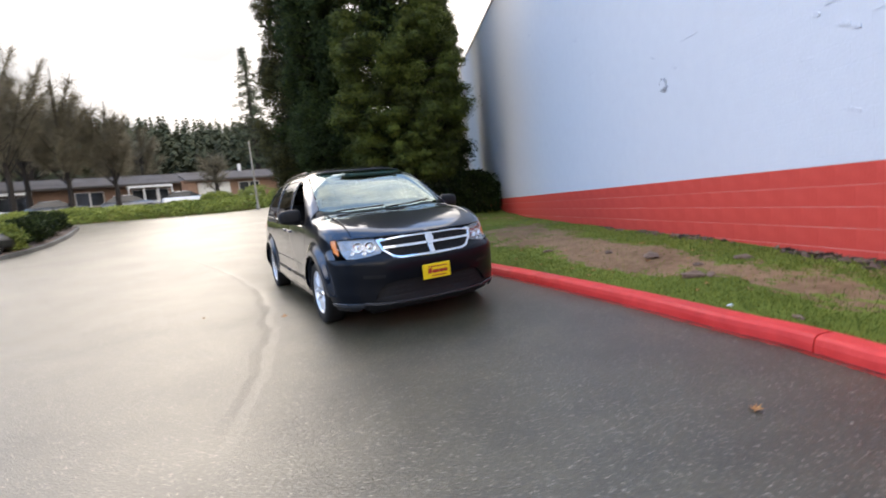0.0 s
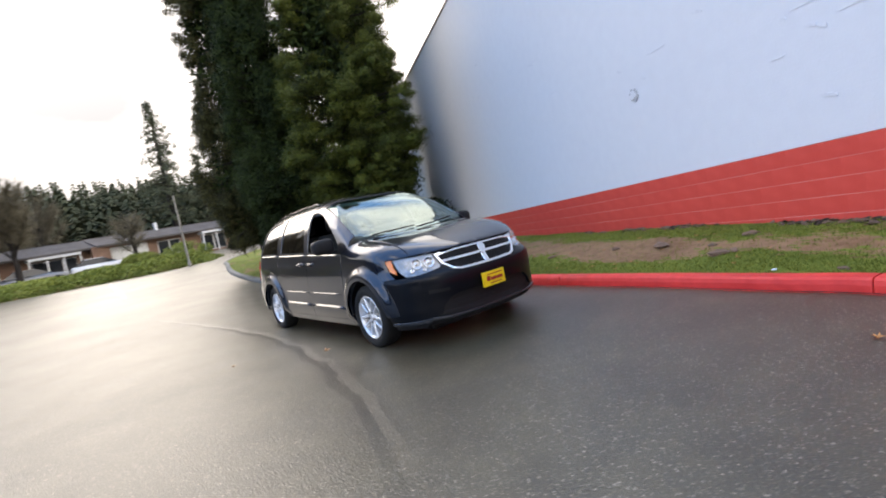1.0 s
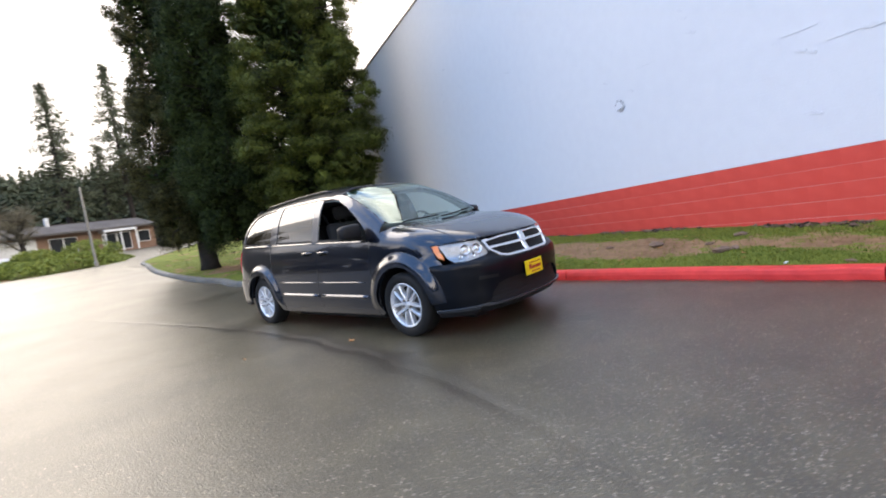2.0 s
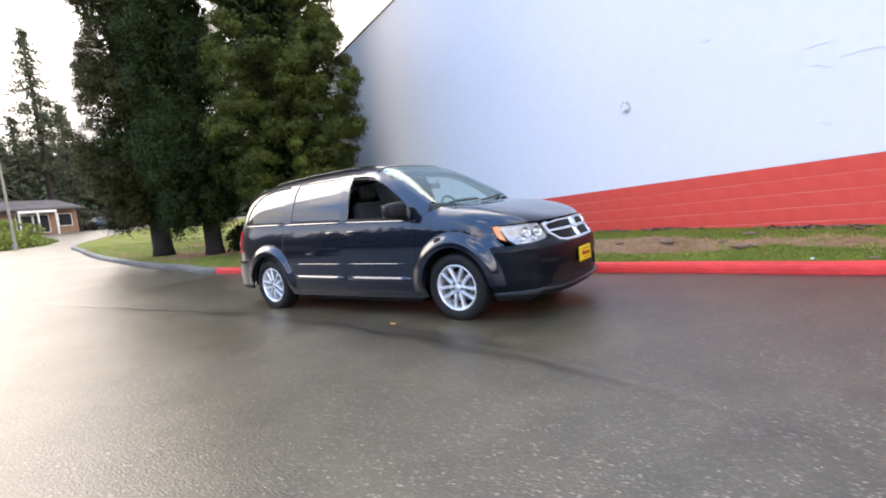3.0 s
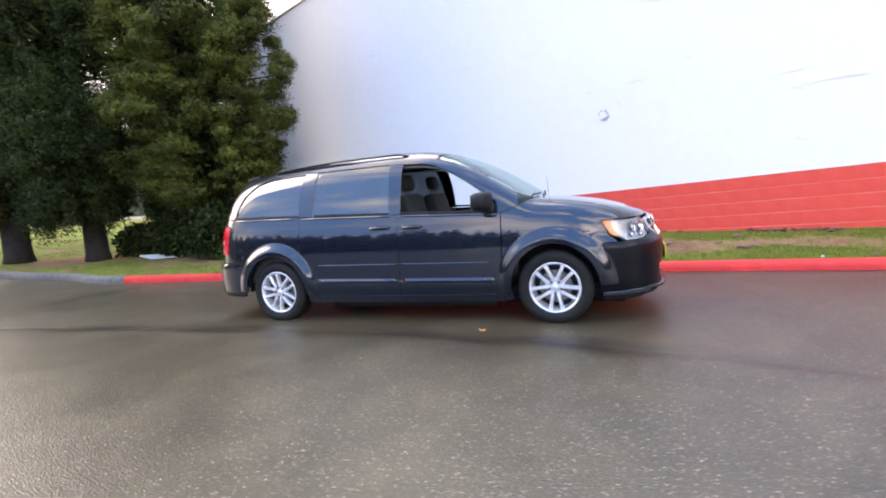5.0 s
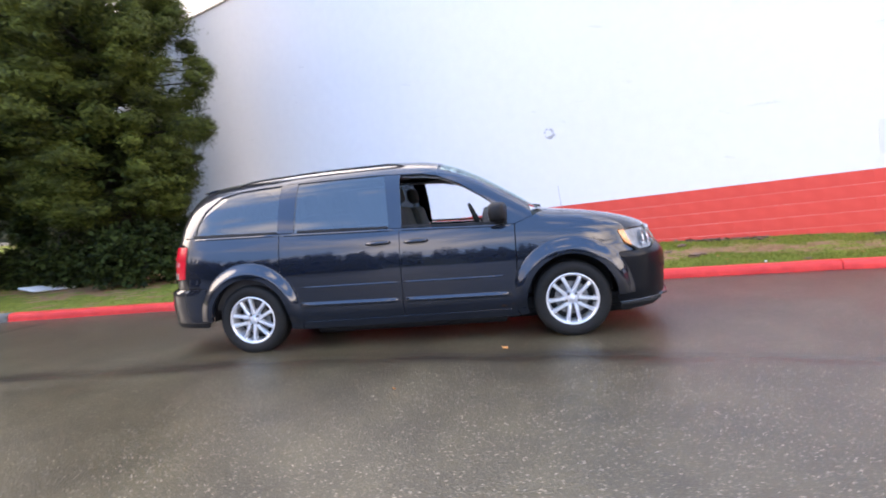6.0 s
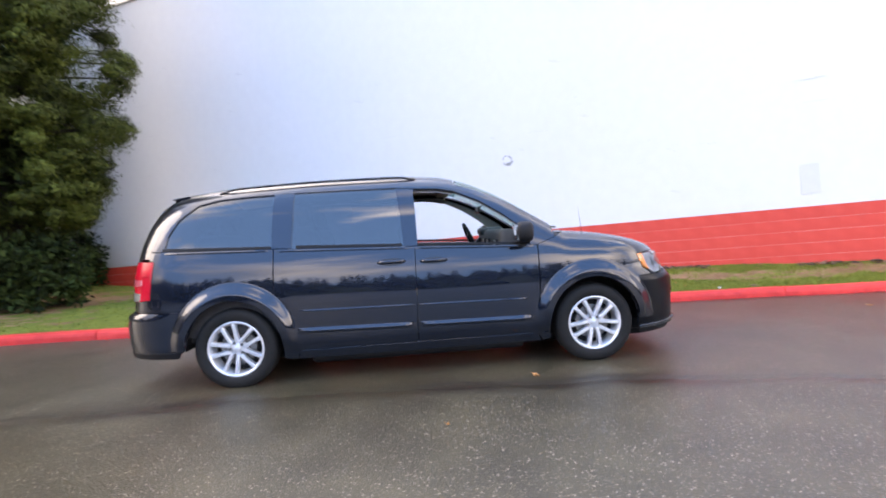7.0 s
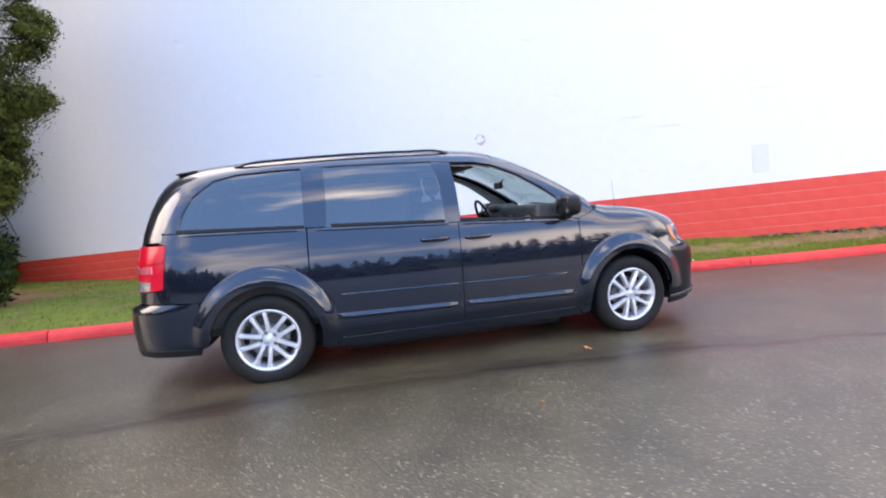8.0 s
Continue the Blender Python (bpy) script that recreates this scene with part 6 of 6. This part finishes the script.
WHITE_CAR = material("white_car_paint", (0.62, 0.63, 0.64), (0.70, 0.71, 0.72), rough=0.25, scale=4, coat=1.0)
GREY_CAR = material("grey_car_paint", (0.10, 0.105, 0.11), (0.15, 0.155, 0.16), rough=0.3, scale=4, coat=1.0, metal=0.4)
BLACK_CAR = material("black_car_paint", (0.006, 0.006, 0.007), (0.012, 0.012, 0.013), rough=0.3, scale=4, coat=0.4)
for s_, off_, paint_, text_ in ((-15.4, 7.6, WHITE_CAR, "white sedan parked in front of the shops"), (-20.0, 7.8, GREY_CAR, "silver car parked in front of the shops"), (-25.0, 7.8, GREY_CAR, "grey car parked in front of the shops"), (-30.0, 7.6, WHITE_CAR, "white car parked in front of the shops")):
    small_car(*row_place(s_, off_), 35.8 + 4 * math.sin(s_), paint_, text_)
small_car(-14.1, 17.1, 76, BLACK_CAR, "black car parked beside the planted island")
small_car(*row_place(2.6, 4.0), 60, BLACK_CAR, "dark car parked at the end of the shops")


def planter():
    """The kerbed planting island at the side of the lot."""
    isl = root("planting_island", Matrix.Identity(4), "kerbed planting island with low shrubs", "planter", kind="structure")
    line = [(-12.3, 17.2), (-12.35, 18.6), (-12.9, 20.6), (-14.2, 23.6), (-16.2, 27.2), (-17.3, 29.2), (-18.3, 29.8), (-19.8, 29.0), (-20.6, 26.5), (-19.5, 22.0), (-18.3, 18.0), (-17.5, 16.0), (-15.2, 15.3), (-13.2, 15.8)]
    line = smooth_outline(line, 2)
    bm = bmesh.new()
    c = Vector((sum(p[0] for p in line) / len(line), sum(p[1] for p in line) / len(line), 0))
    outer, topo, topi = [], [], []
    for x, y in line:
        inw = (c - Vector((x, y, 0))).normalized()
        gz = ground_z(x, y)
        outer.append(bm.verts.new((x, y, gz - 0.05)))
        topo.append(bm.verts.new((x + inw.x * 0.02, y + inw.y * 0.02, gz + 0.14)))
        topi.append(bm.verts.new((x + inw.x * 0.17, y + inw.y * 0.17, gz + 0.145)))
    n = len(line)
    for i in range(n):
        j = (i + 1) % n
        bm.faces.new((outer[i], outer[j], topo[j], topo[i]))
        bm.faces.new((topo[i], topo[j], topi[j], topi[i]))
    bmesh.ops.recalc_face_normals(bm, faces=bm.faces)
    part("island_kerb", bm, KERB_GREY, isl, "grey concrete kerb")
    bm = bmesh.new()
    rim_v = []
    for x, y in line:
        inw = (c - Vector((x, y, 0))).normalized()
        rim_v.append(bm.verts.new((x + inw.x * 0.165, y + inw.y * 0.165, ground_z(x, y) + 0.12)))
    mid = bm.verts.new((c.x, c.y, ground_z(c.x, c.y) + 0.25))
    for i in range(n):
        bm.faces.new((rim_v[i], rim_v[(i + 1) % n], mid))
    bmesh.ops.recalc_face_normals(bm, faces=bm.faces)
    part("planting_soil", bm, DEBRIS, isl)


planter()
for k, (sx, sy, r, h) in enumerate(((-13.4, 19.2, 0.6, 0.9), (-14.3, 21.3, 0.9, 0.9), (-15.6, 23.6, 1.0, 0.9), (-17.2, 26.6, 1.0, 1.0), (-15.8, 19.0, 0.8, 1.1))):
    shrub(sx, sy, ground_z(sx, sy) + 0.15, r, h, IVY if k == 0 else LEAF_DARK, 70 + k, "low shrub on the planting island", group="island shrubs")

pole = root("lamp_post", Matrix.Translation((-9.75, 35.6, ground_z(-9.75, 35.6))), "slim weathered wooden post at the end of the bank", "post")
part("pole", tube([(0, 0, -0.2), (0, 0, 4.6)], [0.075, 0.05], 10), POST_WOOD, pole)
part("pole_base", lathe([(0.12, 0), (0.12, 0.25), (0.08, 0.32)], 12, "Z"), POST_WOOD, pole)


# ---- marks on the lot ----
def strip(name, line, wide, mat, label, lift=0.004, rag=0.3, seed=0, category="marking"):
    """A thin mark along a line on the asphalt."""
    rng = random.Random(seed)
    pts = []
    for (x0, y0), (x1, y1) in zip(line, line[1:]):
        n = max(2, int(math.hypot(x1 - x0, y1 - y0) / 0.12))
        pts += [(x0 + (x1 - x0) * i / n, y0 + (y1 - y0) * i / n) for i in range(n)]
    pts.append(line[-1])
    verts, faces = [], []
    for i, (x, y) in enumerate(pts):
        a, b = pts[max(0, i - 1)], pts[min(len(pts) - 1, i + 1)]
        d = Vector((b[0] - a[0], b[1] - a[1], 0)).normalized()
        n = Vector((-d.y, d.x, 0))
        for s in (-1, 1):
            w = wide / 2 * (1 + rag * rng.uniform(-1, 1))
            p = Vector((x, y, 0)) + n * s * w
            verts.append((p.x, p.y, ground_z(p.x, p.y) + lift))
    for i in range(len(pts) - 1):
        faces.append((2 * i, 2 * i + 1, 2 * i + 3, 2 * i + 2))
    ob = mesh_object(name, verts, faces, mat)
    return tagged(ob, label, category, kind="structure")


strip("tar_seam", [(-3.5, 14.45), (-2.65, 14.72), (-1.9, 14.9)], 0.07, SEAM, "dark crack in the asphalt", rag=0.6, seed=4)
for k, (y0, n) in enumerate(((7.9, 4),)):
    crack = [y0 + 0.2 * i for i in range(n)]
    strip("asphalt_crack", [(-0.80 - 0.11 * (y - 5) - 0.0375 * (y - 5) ** 2 + 0.03 * math.sin(3.1 * y) + 0.02 * math.sin(9.7 * y), y) for y in crack], 0.015, SEAM, "dark ragged crack in the wet asphalt", rag=0.85, seed=14 + k)
strip("bay_line", [(-13.1, 32.3), (-8.5, 21.9)], 0.10, LINE_PAINT, "worn white parking bay line", rag=0.15, seed=5)


def leaf(x, y, z, size, turn_z, seed):
    """A curled dead leaf with lobes and a stalk."""
    rng = random.Random(seed)
    bm = bmesh.new()
    mid = bm.verts.new((0, 0, 0.012))
    ring = []
    for k in range(14):
        a = 2 * math.pi * k / 14
        r = size * (0.5 if k % 2 else 1.0) * rng.uniform(0.7, 1.1)
        ring.append(bm.verts.new((r * math.cos(a), r * 0.75 * math.sin(a), 0.004 + 0.03 * rng.random() * (1 if k % 2 == 0 else 0.4))))
    for k in range(14):
        bm.faces.new((mid, ring[k], ring[(k + 1) % 14]))
    lf = finish("dead_leaf", bm, LEAF_DEAD)
    lf.matrix_world = Matrix.Translation((x, y, z)) @ pose(0, 0, 0, 0, 0, turn_z)
    return tagged(lf, "curled brown dead leaf lying on the ground", "leaf", "fallen leaves")


for k, (x, y) in enumerate(((-1.105, 7.628), (2.242, 4.177), (2.912, 5.49), (2.78, 5.95), (-2.2, 8.0))):
    leaf(x, y, ground_z(x, y) + 0.003, 0.055 if k < 3 else 0.025, 60 * k, 80 + k)
leaf_rng = random.Random(9)
for k in range(40):
    y = leaf_rng.uniform(2.5, 11)
    x = KERB(y) + 0.25 + leaf_rng.uniform(0, 1) * (wall_x(y) - KERB(y) - 0.4)
    leaf(x, y, verge_z(x, y) + 0.008, leaf_rng.uniform(0.025, 0.05), leaf_rng.uniform(0, 360), 100 + k)

foot = [0.9 + 0.12 * i for i in range(106)]
strip("kerb_gap", [(KERB(y) - 0.042, y) for y in foot], 0.026, SEAM, "dark gap along the foot of the kerb", rag=0.5, seed=7, category="joint")
strip("paint_edge", [(KERB(y) - 0.072, y) for y in foot], 0.016, KERB_RED, "ragged red overspray along the foot of the kerb", rag=0.9, seed=8)


def bark_chunk(x, y, size, mat, seed, label, flat=0.45):
    """A rough lump lying on the grass."""
    rng = random.Random(seed)
    bm = bmesh.new()
    bmesh.ops.create_icosphere(bm, subdivisions=2, radius=1.0)
    long_, wide_ = rng.uniform(1.0, 1.5), rng.uniform(0.5, 0.9)
    for v in bm.verts:
        k = 1 + 0.5 * noise.noise(v.co * 1.7 + Vector((seed, 0, 0)))
        v.co = Vector((v.co.x * size * long_ * k, v.co.y * size * wide_ * k, v.co.z * size * flat * k + size * flat * 0.5))
    lump = finish("bark_chunk", bm, mat)
    lump.matrix_world = Matrix.Translation((x, y, verge_z(x, y))) @ pose(0, 0, 0, 0, 0, rng.uniform(0, 360))
    return tagged(lump, label, "debris", "lumps on the grass")


for k, (x, y, size) in enumerate(((3.47, 7.65, 0.10), (3.32, 6.50, 0.09), (3.45, 6.42, 0.06), (3.29, 5.14, 0.04), (3.62, 6.9, 0.05), (4.03, 6.74, 0.07), (3.2, 8.3, 0.06), (2.6, 9.2, 0.06))):
    bark_chunk(x, y, size, DEBRIS, 150 + k, "dark lump of bark lying on the grass")
bark_chunk(3.10, 5.62, 0.022, PAPER, 171, "crumpled white paper lying on the grass", 0.7)

board = root("white_board", Matrix.Translation((-0.62, 18.5, verge_z(-0.62, 18.5) + 0.05)) @ pose(0, 0, 0, 12, 4, 20), "flat weathered white board lying on the grass", "board")
part("sheet", box(-0.46, -0.22, 0.0, 0.46, 0.22, 0.03, 0.006), PAPER, board)


def wall_foot_debris():
    """Bark, stones and flakes of paint along the foot of the wall."""
    rng = random.Random(12)
    bm = bmesh.new()
    for _ in range(1700):
        y = rng.uniform(2.0, 11.5)
        heap = noise.noise((0, y * 0.9, 5)) + 0.5 * noise.noise((3, y * 3.1, 5))
        if heap < 0.05 and rng.random() < 0.93:
            continue
        x = wall_x(y) - abs(rng.gauss(0, 0.05 + 0.10 * max(0, heap))) - 0.02
        z = verge_z(x, y)
        r = rng.uniform(0.010, 0.022) if rng.random() < 0.75 else rng.uniform(0.025, 0.048)
        m = Matrix.Translation((x, y, z + r * 0.3)) @ Euler((rng.gauss(0, 0.3), rng.gauss(0, 0.3), rng.uniform(0, 3))).to_matrix().to_4x4() @ Matrix.Diagonal((r * rng.uniform(0.8, 2.4), r, r * rng.uniform(0.25, 0.6), 1))
        vs = [bm.verts.new(m @ Vector(p)) for p in ((1, 0, 0), (-1, 0, 0), (0, 1, 0), (0, -1, 0), (0, 0, 1), (0, 0, -1))]
        for a, b, c in ((0, 2, 4), (2, 1, 4), (1, 3, 4), (3, 0, 4), (2, 0, 5), (1, 2, 5), (3, 1, 5), (0, 3, 5)):
            bm.faces.new((vs[a], vs[b], vs[c]))
    tagged(finish("wall_foot_debris", bm, DEBRIS), "bark chips and stones along the foot of the wall", "debris", kind="stuff")


wall_foot_debris()


def grass_blades():
    """Short blades over the verge, thin where the soil is bare."""
    rng = np.random.default_rng(14)
    verts, faces = [], []
    n = 0
    while n < 85000:
        y = rng.uniform(0.8, 13) if rng.random() < 0.75 else rng.uniform(13, 30)
        k, w = KERB(y) + 0.15, wall_x(y) - 0.03
        x = rng.uniform(k, w)
        if bare_soil(x, y) + rng.normal(0, 0.14) > -0.02 and rng.random() < 0.94:
            continue
        z = verge_z(x, y)
        a = rng.uniform(0, 6.28)
        h = rng.uniform(0.010, 0.034)
        wd = 0.005 if y < 13 else 0.010
        i = len(verts)
        dx, dy = math.cos(a), math.sin(a)
        lx, ly = rng.normal(0, 0.022, 2)
        verts += [(x - dx * wd, y - dy * wd, z - 0.01), (x + dx * wd, y + dy * wd, z - 0.01), (x + lx, y + ly, z + h)]
        faces.append((i, i + 1, i + 2))
        n += 1
    tagged(mesh_object("grass", verts, faces, BLADE), "short sparse winter grass", "grass", kind="stuff")


grass_blades()


# ---- marks on the wall ----
def wall_mark(name, along, up, outline, mat, label, proud=0.006):
    bm = bmesh.new()
    vs = [bm.verts.new((-proud, along + a, up + b)) for a, b in outline]
    f = bm.faces.new(vs)
    ex = bmesh.ops.extrude_face_region(bm, geom=[f])
    for v in [g for g in ex["geom"] if isinstance(g, bmesh.types.BMVert)]:
        v.co.x += proud - 0.001
    bmesh.ops.recalc_face_normals(bm, faces=bm.faces)
    return part(name, bm, mat, BUILDING, label)


def blob(rx, rz, seed, n=12):
    rng = random.Random(seed)
    return [(rx * math.cos(2 * math.pi * i / n) * rng.uniform(0.65, 1.15), rz * math.sin(2 * math.pi * i / n) * rng.uniform(0.65, 1.15)) for i in range(n)]


wall_mark("round_repair", -0.06, 2.54, blob(0.115, 0.125, 1, 16), PATCH, "rough grey round repair", 0.012)
wall_mark("repair_core", -0.045, 2.55, blob(0.075, 0.080, 2, 14), WALL_WHITE, "", 0.020)
wall_mark("repair_lump", -0.10, 2.49, blob(0.022, 0.020, 3, 9), PATCH, "", 0.028)
wall_mark("vent_cover", -5.03, 1.575, [(-0.135, -0.245), (0.135, -0.245), (0.135, 0.245), (-0.135, 0.245)], VENT, "flat grey painted vent cover", 0.012)
SMEARS = ((2.64, 4.52, 0.05), (-1.55, 3.18, 0.11), (6.15, 5.43, 0.12), (8.4, 6.0, 0.08), (6.46, 4.6, 0.07), (7.13, 3.29, 0.07), (3.08, 4.24, 0.14), (-1.11, 4.28, 0.13), (-3.6, 2.36, 0.07), (-2.66, 2.55, 0.06),
          (-2.95, 2.36, 0.08), (-3.68, 2.36, 0.07), (-3.02, 1.59, 0.10), (0.2, 3.02, 0.07), (-1.48, 3.42, 0.06), (-1.44, 3.55, 0.05), (-0.35, 2.72, 0.06), (6.5, 4.8, 0.05), (-3.06, 2.30, 0.06), (-5.24, 3.23, 0.08))
for k, (sa, su, sz) in enumerate(SMEARS):
    wall_mark("plaster_smear", sa, su, [(a, b + 0.25 * a) for a, b in blob(sz, 0.024, 30 + k, 11)], SMEAR, "", 0.008)
for k, (sa, sb, su) in enumerate(((-2.75, -3.15, 2.60), (-3.2, -3.55, 2.375), (-2.42, -2.62, 2.17), (-4.9, -5.3, 3.2), (3.1, 2.7, 4.27), (9.6, 9.0, 5.2), (9.3, 8.8, 4.4), (9.9, 9.2, 5.8), (8.7, 8.2, 4.0), (9.6, 9.1, 3.4), (-0.5, -0.9, 3.02), (-5.0, -5.35, 2.83), (2.2, 2.6, 3.38))):
    m_ = abs(sb - sa) / 2
    wall_mark("plaster_ridge", (sa + sb) / 2, su, [(-m_, -0.004), (-m_ * 0.4, -0.010), (m_ * 0.3, -0.006), (m_, -0.002), (m_, 0.004), (m_ * 0.2, 0.009), (-m_ * 0.5, 0.006), (-m_, 0.003)], SMEAR, "", 0.006)


# ---- pieces of the red base: painted blocks ----
block = box(0.0, 0.0, 0.0, 0.05, 0.3998, 0.195, 0.0015, 1)
block_me = bpy.data.meshes.new("block")
block.to_mesh(block_me)
block.free()
block_me.materials.append(WALL_RED)
for course in range(6):
    z = BAND_TOP - 0.002 - 0.2 * (course + 1) + 0.003
    for i in range(50):
        y = -8.4 + 0.4 * i + (0.2 if course % 2 else 0.0)
        b = new("block", block_me)
        b.parent = BUILDING
        b.matrix_basis = Matrix.Translation((0.0, y, z))
for y0, y1 in ((-22, -8.45), (11.8, 20)):
    part("plain_base", box(0.0, y0, -1.2, 0.05, y1, BAND_TOP - 0.003), WALL_RED, BUILDING)
